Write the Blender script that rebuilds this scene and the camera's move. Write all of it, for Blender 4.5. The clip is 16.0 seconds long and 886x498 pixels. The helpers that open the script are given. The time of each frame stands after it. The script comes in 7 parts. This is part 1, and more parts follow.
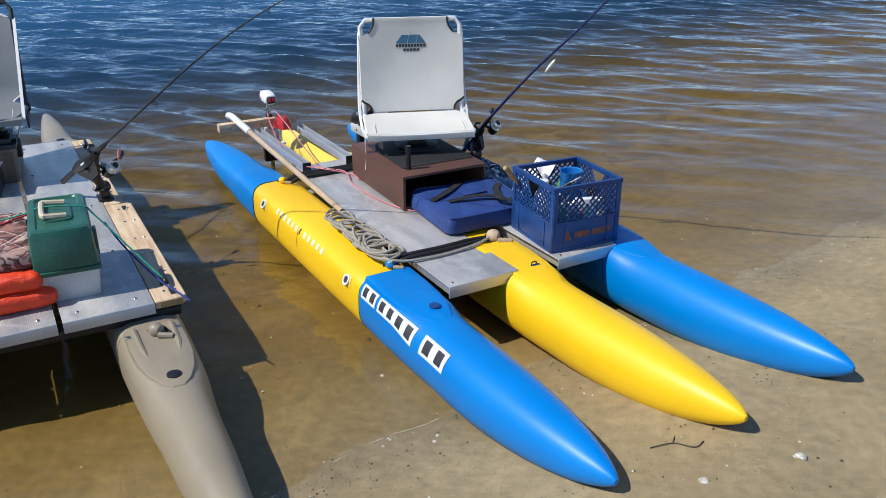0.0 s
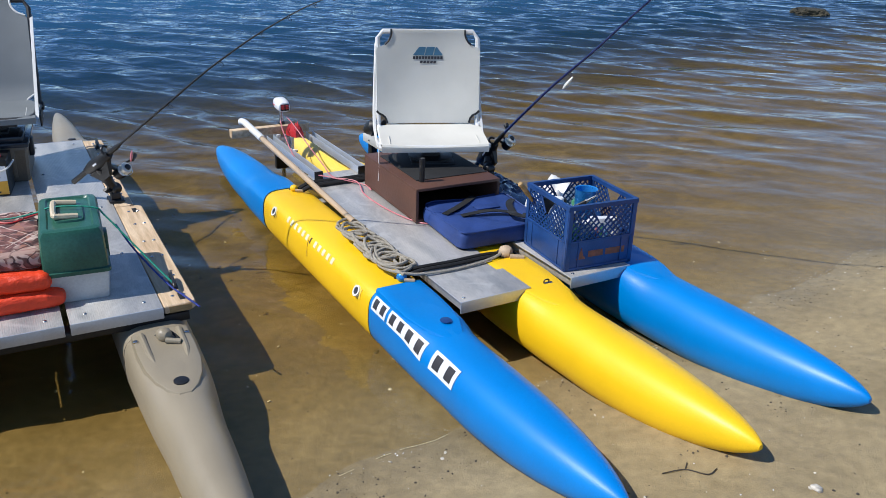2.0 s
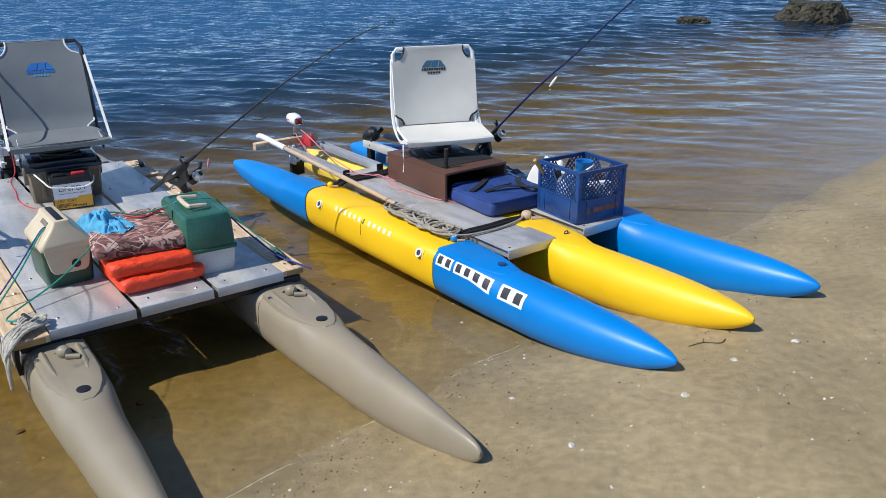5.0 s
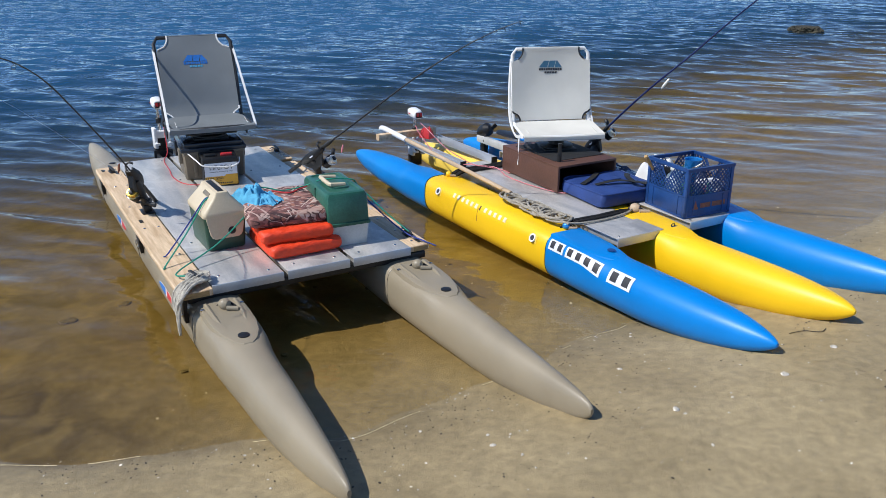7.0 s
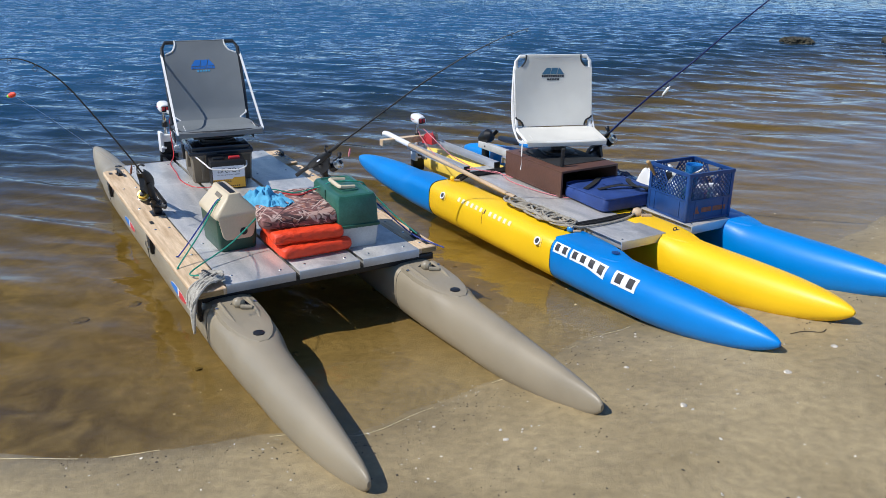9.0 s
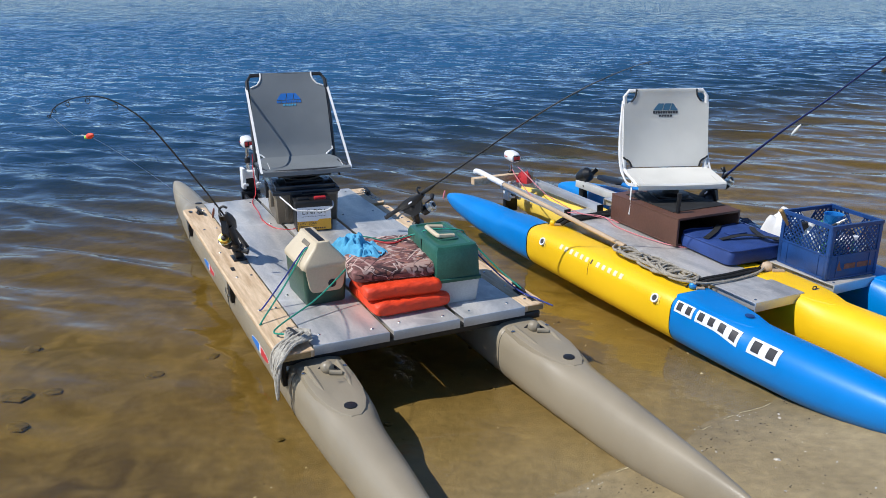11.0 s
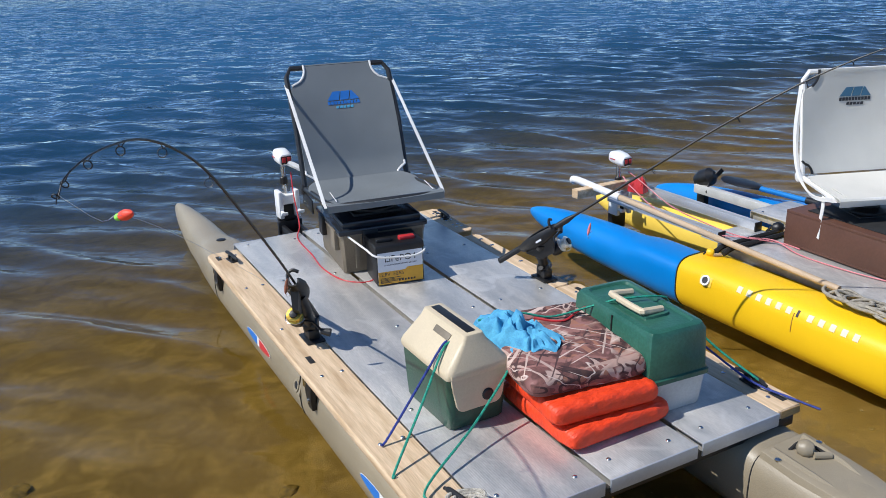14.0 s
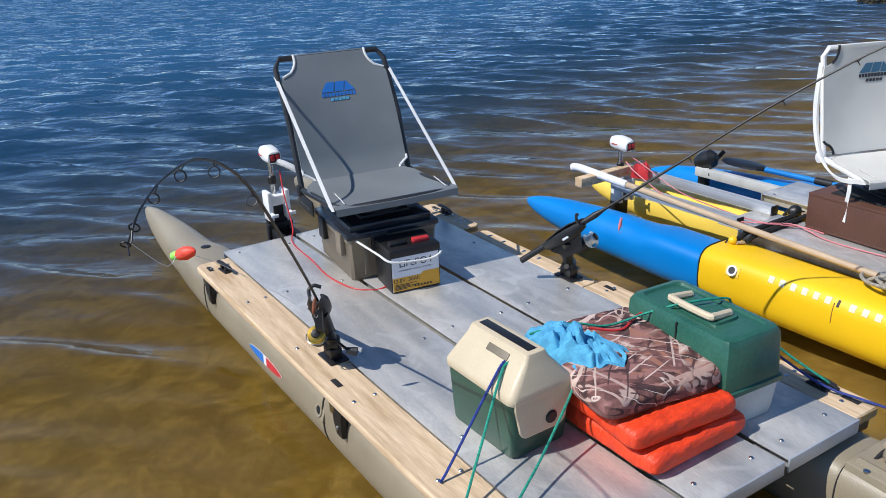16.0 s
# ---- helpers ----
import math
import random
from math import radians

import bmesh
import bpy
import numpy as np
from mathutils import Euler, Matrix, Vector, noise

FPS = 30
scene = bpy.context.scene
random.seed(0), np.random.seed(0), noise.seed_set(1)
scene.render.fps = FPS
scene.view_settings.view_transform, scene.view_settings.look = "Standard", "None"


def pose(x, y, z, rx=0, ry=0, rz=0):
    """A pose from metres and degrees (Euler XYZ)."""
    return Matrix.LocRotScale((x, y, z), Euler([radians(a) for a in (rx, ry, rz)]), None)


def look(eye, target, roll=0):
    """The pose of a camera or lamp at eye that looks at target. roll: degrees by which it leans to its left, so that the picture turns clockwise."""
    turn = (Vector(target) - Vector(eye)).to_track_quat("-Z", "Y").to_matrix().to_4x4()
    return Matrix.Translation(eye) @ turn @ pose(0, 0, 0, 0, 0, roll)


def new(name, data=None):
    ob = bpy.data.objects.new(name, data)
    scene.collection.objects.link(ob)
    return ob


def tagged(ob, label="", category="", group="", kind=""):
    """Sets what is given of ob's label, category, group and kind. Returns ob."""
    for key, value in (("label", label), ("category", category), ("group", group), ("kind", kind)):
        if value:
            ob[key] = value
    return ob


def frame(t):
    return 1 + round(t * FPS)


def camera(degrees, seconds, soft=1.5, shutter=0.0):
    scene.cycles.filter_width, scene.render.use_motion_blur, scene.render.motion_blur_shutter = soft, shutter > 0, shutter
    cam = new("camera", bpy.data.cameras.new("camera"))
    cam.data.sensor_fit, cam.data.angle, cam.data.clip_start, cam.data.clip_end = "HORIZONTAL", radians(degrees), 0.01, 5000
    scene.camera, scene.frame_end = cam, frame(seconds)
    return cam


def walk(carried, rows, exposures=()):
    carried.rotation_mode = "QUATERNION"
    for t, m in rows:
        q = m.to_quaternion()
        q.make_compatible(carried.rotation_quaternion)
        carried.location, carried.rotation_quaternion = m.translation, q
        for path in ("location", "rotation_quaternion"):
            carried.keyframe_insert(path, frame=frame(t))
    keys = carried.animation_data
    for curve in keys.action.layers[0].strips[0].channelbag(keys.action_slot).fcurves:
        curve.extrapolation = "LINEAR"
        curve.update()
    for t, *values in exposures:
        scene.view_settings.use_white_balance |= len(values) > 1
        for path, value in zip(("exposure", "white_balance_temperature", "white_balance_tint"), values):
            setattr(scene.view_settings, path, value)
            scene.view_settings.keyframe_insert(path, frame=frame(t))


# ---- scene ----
cam = camera(56.1, 16.0, soft=0.6)
PATH = [
    (0, (0.871, 0.663, 1.737), (0.611, 2.474, 0.93), -0.0),
    (0.5, (0.854, 0.656, 1.742), (0.598, 2.47, 0.94), 0.7),
    (1, (0.844, 0.649, 1.739), (0.583, 2.463, 0.939), 1.0),
    (1.5, (0.824, 0.641, 1.733), (0.558, 2.457, 0.937), 1.2),
    (2, (0.823, 0.686, 1.729), (0.557, 2.509, 0.95), 2.0),
    (2.5, (0.667, 0.637, 1.724), (0.562, 2.48, 0.955), 1.8),
    (3, (0.492, 0.48, 1.748), (0.477, 2.326, 0.98), -0.6),
    (3.2, (0.477, 0.387, 1.751), (0.466, 2.233, 0.984), -0.4),
    (5.3, (0.22, -0.377, 1.795), (0.177, 1.489, 1.079), -0.0),
    (5.5, (0.251, -0.425, 1.791), (0.165, 1.441, 1.077), -0.1),
    (6, (0.254, -0.504, 1.793), (0.066, 1.355, 1.081), -0.2),
    (6.5, (0.176, -0.588, 1.806), (-0.06, 1.265, 1.092), 0.1),
    (7, (0.121, -0.663, 1.81), (-0.125, 1.189, 1.098), 0.2),
    (7.5, (0.102, -0.722, 1.813), (-0.13, 1.133, 1.104), 0.1),
    (8, (0.094, -0.762, 1.813), (-0.107, 1.1, 1.11), 0.5),
    (8.2, (0.089, -0.767, 1.812), (-0.105, 1.097, 1.113), 0.5),
    (10.3, (-0.07, -0.611, 1.794), (-0.412, 1.241, 1.121), 0.2),
    (10.5, (-0.089, -0.513, 1.801), (-0.45, 1.346, 1.156), 0.0),
    (11, (-0.203, -0.335, 1.779), (-0.59, 1.522, 1.147), 0.2),
    (11.5, (-0.397, -0.191, 1.762), (-0.775, 1.67, 1.134), -0.5),
    (12, (-0.547, -0.019, 1.722), (-0.913, 1.831, 1.057), -0.7),
    (12.5, (-0.705, 0.231, 1.724), (-1.097, 2.07, 1.043), -0.8),
    (13, (-0.892, 0.433, 1.698), (-1.263, 2.277, 1.017), -0.6),
    (13.5, (-1.066, 0.63, 1.687), (-1.345, 2.487, 0.997), -1.4),
    (14, (-1.2, 0.884, 1.691), (-1.495, 2.736, 0.997), -1.5),
    (14.5, (-1.323, 1.021, 1.69), (-1.616, 2.874, 0.995), -1.8),
    (15, (-1.494, 1.075, 1.686), (-1.695, 2.935, 0.977), -2.9),
    (15.5, (-1.548, 1.097, 1.686), (-1.728, 2.949, 0.954), -2.9),
    (16, (-1.525, 1.117, 1.684), (-1.686, 2.968, 0.945), -2.4),
]
walk(cam, [(t, look(eye, target, lean)) for t, eye, target, lean in PATH], exposures=[(0, 0.0, 6150, 10), (16, 0.0, 6150, 10)])

# world, sun
world = bpy.data.worlds.new("sky")
scene.world = world
world.use_nodes = True
sky = world.node_tree.nodes.new("ShaderNodeTexSky")
sky.sky_type, sky.sun_disc = "NISHITA", False
SUN_EL, SUN_AZ = radians(50), radians(207)      # the sun stands behind the beach; azimuth counted from +x
sky.sun_elevation, sky.sun_rotation = SUN_EL, radians(90) - SUN_AZ
sky.air_density, sky.dust_density, sky.ozone_density = 0.68, 0.0, 4.6
back = world.node_tree.nodes["Background"]
back.inputs["Strength"].default_value = 0.15
world.node_tree.links.new(sky.outputs[0], back.inputs["Color"])
sun = new("sun", bpy.data.lights.new("sun", "SUN"))
sun.data.energy, sun.data.angle, sun.data.color = 5.0, radians(0.55), (1.0, 0.95, 0.87)
sun_way = Vector((math.cos(SUN_AZ) * math.cos(SUN_EL), math.sin(SUN_AZ) * math.cos(SUN_EL), math.sin(SUN_EL)))
sun.matrix_world = look(sun_way * 30, (0, 0, 0))


# ---------------------------------------------------------------- materials
def mat(name, colour, rough=0.5, metal=0.0, vary=0.12, scale=6.0, grain=60.0, bump=0.15, second=None, stain=None,
        stretch=(1, 1, 1), coat=0.0, spec=0.5, depth=0.004):
    """A painted, moulded or natural surface: two scales of variation, fine relief, uneven gloss."""
    m = bpy.data.materials.new(name)
    m.use_nodes = True
    nt = m.node_tree
    b = nt.nodes["Principled BSDF"]
    geo = nt.nodes.new("ShaderNodeTexCoord")
    mp = nt.nodes.new("ShaderNodeMapping")
    mp.inputs["Scale"].default_value = stretch
    nt.links.new(geo.outputs["Object"], mp.inputs["Vector"])
    big = nt.nodes.new("ShaderNodeTexNoise")
    big.inputs["Scale"].default_value, big.inputs["Detail"].default_value = scale, 6
    fine = nt.nodes.new("ShaderNodeTexNoise")
    fine.inputs["Scale"].default_value, fine.inputs["Detail"].default_value = grain, 4
    for n in (big, fine):
        nt.links.new(mp.outputs[0], n.inputs["Vector"])
    mix = nt.nodes.new("ShaderNodeMix")
    mix.data_type = "RGBA"
    c = Vector(colour)
    lo = second if second else tuple(c * (1 - vary * 2))
    mix.inputs["A"].default_value = (*lo, 1)
    mix.inputs["B"].default_value = (*tuple(c), 1)
    ramp = nt.nodes.new("ShaderNodeMapRange")
    ramp.inputs["From Min"].default_value, ramp.inputs["From Max"].default_value = 0.32, 0.62
    nt.links.new(big.outputs["Fac"], ramp.inputs["Value"])
    nt.links.new(ramp.outputs[0], mix.inputs["Factor"])
    grainmix = nt.nodes.new("ShaderNodeMix")
    grainmix.data_type, grainmix.blend_type = "RGBA", "MULTIPLY"
    grainmix.inputs["Factor"].default_value = 1.0
    gr = nt.nodes.new("ShaderNodeMapRange")
    gr.inputs["From Min"].default_value, gr.inputs["From Max"].default_value = 0.3, 0.7
    gr.inputs["To Min"].default_value, gr.inputs["To Max"].default_value = 1 - vary, 1 + vary * 0.5
    nt.links.new(fine.outputs["Fac"], gr.inputs["Value"])
    nt.links.new(mix.outputs["Result"], grainmix.inputs["A"])
    nt.links.new(gr.outputs[0], grainmix.inputs["B"])
    nt.links.new(grainmix.outputs["Result"], b.inputs["Base Color"])
    rr = nt.nodes.new("ShaderNodeMapRange")
    rr.inputs["To Min"].default_value, rr.inputs["To Max"].default_value = max(rough - 0.1, 0.03), min(rough + 0.1, 1)
    nt.links.new(big.outputs["Fac"], rr.inputs["Value"])
    nt.links.new(rr.outputs[0], b.inputs["Roughness"])
    bp = nt.nodes.new("ShaderNodeBump")
    bp.inputs["Strength"].default_value, bp.inputs["Distance"].default_value = bump, depth
    nt.links.new(fine.outputs["Fac"], bp.inputs["Height"])
    nt.links.new(bp.outputs[0], b.inputs["Normal"])
    b.inputs["Metallic"].default_value = metal
    b.inputs["Coat Weight"].default_value = coat
    b.inputs["Specular IOR Level"].default_value = spec
    return m


BLUE = mat("blue_polyethylene", (0.001, 0.205, 0.61), 0.40, vary=0.08, scale=2.5, grain=220, bump=0.12)
YELLOW = mat("yellow_polyethylene", (0.90, 0.55, 0.004), 0.44, vary=0.06, scale=2.5, grain=220, bump=0.12)
PALE_YELLOW = mat("faded_yellow_polyethylene", (0.88, 0.62, 0.09), 0.45, vary=0.05, scale=3, grain=220)
TAN = mat("tan_polyethylene", (0.298, 0.250, 0.172), 0.40, vary=0.09, scale=3, grain=260, bump=0.2)
ALU = mat("weathered_aluminium", (0.66, 0.625, 0.572), 0.42, 0.45, vary=0.14, scale=3.4, grain=75, second=(0.40, 0.40, 0.392), stretch=(3.2, 0.6, 1), bump=0.12)


def ribbed(m, pitch=0.007, strength=0.22):
    """Adds the fine lengthwise ribs of an extruded plank, and chalky oxide patches."""
    nt = m.node_tree
    b = nt.nodes["Principled BSDF"]
    co = nt.nodes.new("ShaderNodeTexCoord")
    wave = nt.nodes.new("ShaderNodeTexWave")
    wave.wave_type, wave.bands_direction, wave.wave_profile = "BANDS", "X", "SIN"
    wave.inputs["Scale"].default_value = 0.314 / pitch
    nt.links.new(co.outputs["Object"], wave.inputs["Vector"])
    bp = nt.nodes.new("ShaderNodeBump")
    bp.inputs["Strength"].default_value, bp.inputs["Distance"].default_value = strength, 0.0012
    nt.links.new(wave.outputs["Fac"], bp.inputs["Height"])
    nt.links.new(b.inputs["Normal"].links[0].from_socket, bp.inputs["Normal"])
    nt.links.new(bp.outputs[0], b.inputs["Normal"])
    chalk = nt.nodes.new("ShaderNodeTexNoise")
    chalk.inputs["Scale"].default_value, chalk.inputs["Detail"].default_value, chalk.inputs["Distortion"].default_value = 7.0, 8, 1.4
    nt.links.new(co.outputs["Object"], chalk.inputs["Vector"])
    edge = nt.nodes.new("ShaderNodeMapRange")
    edge.inputs["From Min"].default_value, edge.inputs["From Max"].default_value, edge.inputs["To Max"].default_value = 0.53, 0.68, 0.55
    nt.links.new(chalk.outputs["Fac"], edge.inputs["Value"])
    mix = nt.nodes.new("ShaderNodeMix")
    mix.data_type = "RGBA"
    mix.inputs["B"].default_value = (0.72, 0.70, 0.66, 1)
    nt.links.new(edge.outputs[0], mix.inputs["Factor"])
    nt.links.new(b.inputs["Base Color"].links[0].from_socket, mix.inputs["A"])
    nt.links.new(mix.outputs["Result"], b.inputs["Base Color"])


ribbed(ALU)
ALU_EDGE = mat("bare_aluminium_edge", (0.55, 0.58, 0.62), 0.36, 0.5, vary=0.06, grain=120)
WOOD = mat("weathered_pine", (0.68, 0.51, 0.33), 0.75, vary=0.14, scale=7, grain=38, second=(0.47, 0.32, 0.18), stretch=(6, 0.55, 6), bump=0.35)
WOOD_EDGE = mat("stained_end_grain", (0.45, 0.28, 0.11), 0.7, vary=0.18, scale=20, grain=60, stretch=(1, 1, 5))
BLACK = mat("black_plastic", (0.011, 0.011, 0.012), 0.45, vary=0.2, scale=14, grain=120)
RUBBER = mat("black_rubber", (0.014, 0.014, 0.014), 0.8, vary=0.25, scale=20, grain=90)
STEEL = mat("stainless_steel", (0.62, 0.62, 0.6), 0.25, 1.0, vary=0.06, grain=160)
WHITE_PLASTIC = mat("white_plastic", (0.78, 0.78, 0.76), 0.35, vary=0.04, grain=120)


def sand_material():
    m = bpy.data.materials.new("beach_sand")
    m.use_nodes = True
    nt = m.node_tree
    b = nt.nodes["Principled BSDF"]
    co = nt.nodes.new("ShaderNodeTexCoord")
    big = nt.nodes.new("ShaderNodeTexNoise")
    big.inputs["Scale"].default_value, big.inputs["Detail"].default_value = 1.6, 7
    mid = nt.nodes.new("ShaderNodeTexNoise")
    mid.inputs["Scale"].default_value, mid.inputs["Detail"].default_value = 22, 6
    fine = nt.nodes.new("ShaderNodeTexNoise")
    fine.inputs["Scale"].default_value, fine.inputs["Detail"].default_value = 420, 3
    for n in (big, mid, fine):
        nt.links.new(co.outputs["Object"], n.inputs["Vector"])
    ramp = nt.nodes.new("ShaderNodeValToRGB")
    ramp.color_ramp.elements[0].position, ramp.color_ramp.elements[0].color = 0.3, (0.262, 0.198, 0.098, 1)
    ramp.color_ramp.elements[1].position, ramp.color_ramp.elements[1].color = 0.72, (0.395, 0.307, 0.164, 1)
    nt.links.new(big.outputs["Fac"], ramp.inputs[0])
    speck = nt.nodes.new("ShaderNodeMapRange")
    speck.inputs["From Min"].default_value, speck.inputs["From Max"].default_value = 0.25, 0.75
    speck.inputs["To Min"].default_value, speck.inputs["To Max"].default_value = 0.62, 1.3
    nt.links.new(fine.outputs["Fac"], speck.inputs["Value"])
    mul = nt.nodes.new("ShaderNodeMix")
    mul.data_type, mul.blend_type = "RGBA", "MULTIPLY"
    mul.inputs["Factor"].default_value = 1
    nt.links.new(ramp.outputs[0], mul.inputs["A"])
    nt.links.new(speck.outputs[0], mul.inputs["B"])
    patch = nt.nodes.new("ShaderNodeMapRange")
    patch.inputs["From Min"].default_value, patch.inputs["From Max"].default_value = 0.3, 0.7
    patch.inputs["To Min"].default_value, patch.inputs["To Max"].default_value = 0.78, 1.1
    nt.links.new(mid.outputs["Fac"], patch.inputs["Value"])
    mul2 = nt.nodes.new("ShaderNodeMix")
    mul2.data_type, mul2.blend_type = "RGBA", "MULTIPLY"
    mul2.inputs["Factor"].default_value = 1
    nt.links.new(mul.outputs["Result"], mul2.inputs["A"])
    nt.links.new(patch.outputs[0], mul2.inputs["B"])
    # soaked sand by the water's edge: darker and glossier
    sep = nt.nodes.new("ShaderNodeSeparateXYZ")
    nt.links.new(co.outputs["Object"], sep.inputs[0])
    damp = nt.nodes.new("ShaderNodeMath")
    damp.operation = "MULTIPLY_ADD"
    damp.inputs[1].default_value = 0.05
    nt.links.new(big.outputs["Fac"], damp.inputs[0])
    nt.links.new(sep.outputs["Z"], damp.inputs[2])
    soak = nt.nodes.new("ShaderNodeMapRange")
    soak.inputs["From Min"].default_value, soak.inputs["From Max"].default_value = 0.03, 0.085
    soak.inputs["To Min"].default_value, soak.inputs["To Max"].default_value = 0.80, 1.0
    nt.links.new(damp.outputs[0], soak.inputs["Value"])
    mul3 = nt.nodes.new("ShaderNodeMix")
    mul3.data_type, mul3.blend_type = "RGBA", "MULTIPLY"
    mul3.inputs["Factor"].default_value = 1
    nt.links.new(mul2.outputs["Result"], mul3.inputs["A"])
    nt.links.new(soak.outputs[0], mul3.inputs["B"])
    # brown-golden algae film in blotches on the seabed
    film = nt.nodes.new("ShaderNodeTexNoise")
    film.inputs["Scale"].default_value, film.inputs["Detail"].default_value, film.inputs["Distortion"].default_value = 5.5, 9, 0.8
    nt.links.new(co.outputs["Object"], film.inputs["Vector"])
    blotch = nt.nodes.new("ShaderNodeMapRange")
    blotch.inputs["From Min"].default_value, blotch.inputs["From Max"].default_value = 0.44, 0.60
    nt.links.new(film.outputs["Fac"], blotch.inputs["Value"])
    below = nt.nodes.new("ShaderNodeMapRange")
    below.inputs["From Min"].default_value, below.inputs["From Max"].default_value = -0.02, -0.10
    nt.links.new(sep.outputs["Z"], below.inputs["Value"])
    both = nt.nodes.new("ShaderNodeMath")
    both.operation = "MULTIPLY"
    nt.links.new(blotch.outputs[0], both.inputs[0])
    nt.links.new(below.outputs[0], both.inputs[1])
    algae = nt.nodes.new("ShaderNodeMix")
    algae.data_type = "RGBA"
    algae.inputs["B"].default_value = (0.160, 0.118, 0.047, 1)
    nt.links.new(both.outputs[0], algae.inputs["Factor"])
    nt.links.new(mul3.outputs["Result"], algae.inputs["A"])
    # dark silt washed together in the bay of the shoreline
    bay = nt.nodes.new("ShaderNodeVectorMath")
    bay.operation = "DOT_PRODUCT"
    bay.inputs[1].default_value = (0.69, 0.72, 0)
    nt.links.new(co.outputs["Object"], bay.inputs[0])
    fac = None
    for source, a, z in ((bay.outputs["Value"], 1.0, 0.2), (sep.outputs["Z"], -0.10, -0.03), (sep.outputs["Z"], 0.014, -0.004), (film.outputs["Fac"], 0.26, 0.66)):
        rng = nt.nodes.new("ShaderNodeMapRange")
        rng.inputs["From Min"].default_value, rng.inputs["From Max"].default_value = a, z
        nt.links.new(source, rng.inputs["Value"])
        if fac is None:
            fac = rng.outputs[0]
            continue
        times = nt.nodes.new("ShaderNodeMath")
        times.operation = "MULTIPLY"
        nt.links.new(fac, times.inputs[0])
        nt.links.new(rng.outputs[0], times.inputs[1])
        fac = times.outputs[0]
    silt = nt.nodes.new("ShaderNodeMix")
    silt.data_type = "RGBA"
    silt.inputs["B"].default_value = (0.070, 0.047, 0.024, 1)
    nt.links.new(fac, silt.inputs["Factor"])
    nt.links.new(algae.outputs["Result"], silt.inputs["A"])
    nt.links.new(silt.outputs["Result"], b.inputs["Base Color"])
    rgh = nt.nodes.new("ShaderNodeMapRange")
    rgh.inputs["From Min"].default_value, rgh.inputs["From Max"].default_value = 0.74, 1.0
    rgh.inputs["To Min"].default_value, rgh.inputs["To Max"].default_value = 0.42, 0.68
    nt.links.new(soak.outputs[0], rgh.inputs["Value"])
    nt.links.new(rgh.outputs[0], b.inputs["Roughness"])
    add = nt.nodes.new("ShaderNodeMath")
    add.operation = "MULTIPLY_ADD"
    add.inputs[1].default_value = 0.35
    nt.links.new(fine.outputs["Fac"], add.inputs[0])
    nt.links.new(mid.outputs["Fac"], add.inputs[2])
    bp = nt.nodes.new("ShaderNodeBump")
    bp.inputs["Strength"].default_value, bp.inputs["Distance"].default_value = 0.55, 0.012
    nt.links.new(add.outputs[0], bp.inputs["Height"])
    nt.links.new(bp.outputs[0], b.inputs["Normal"])
    return m


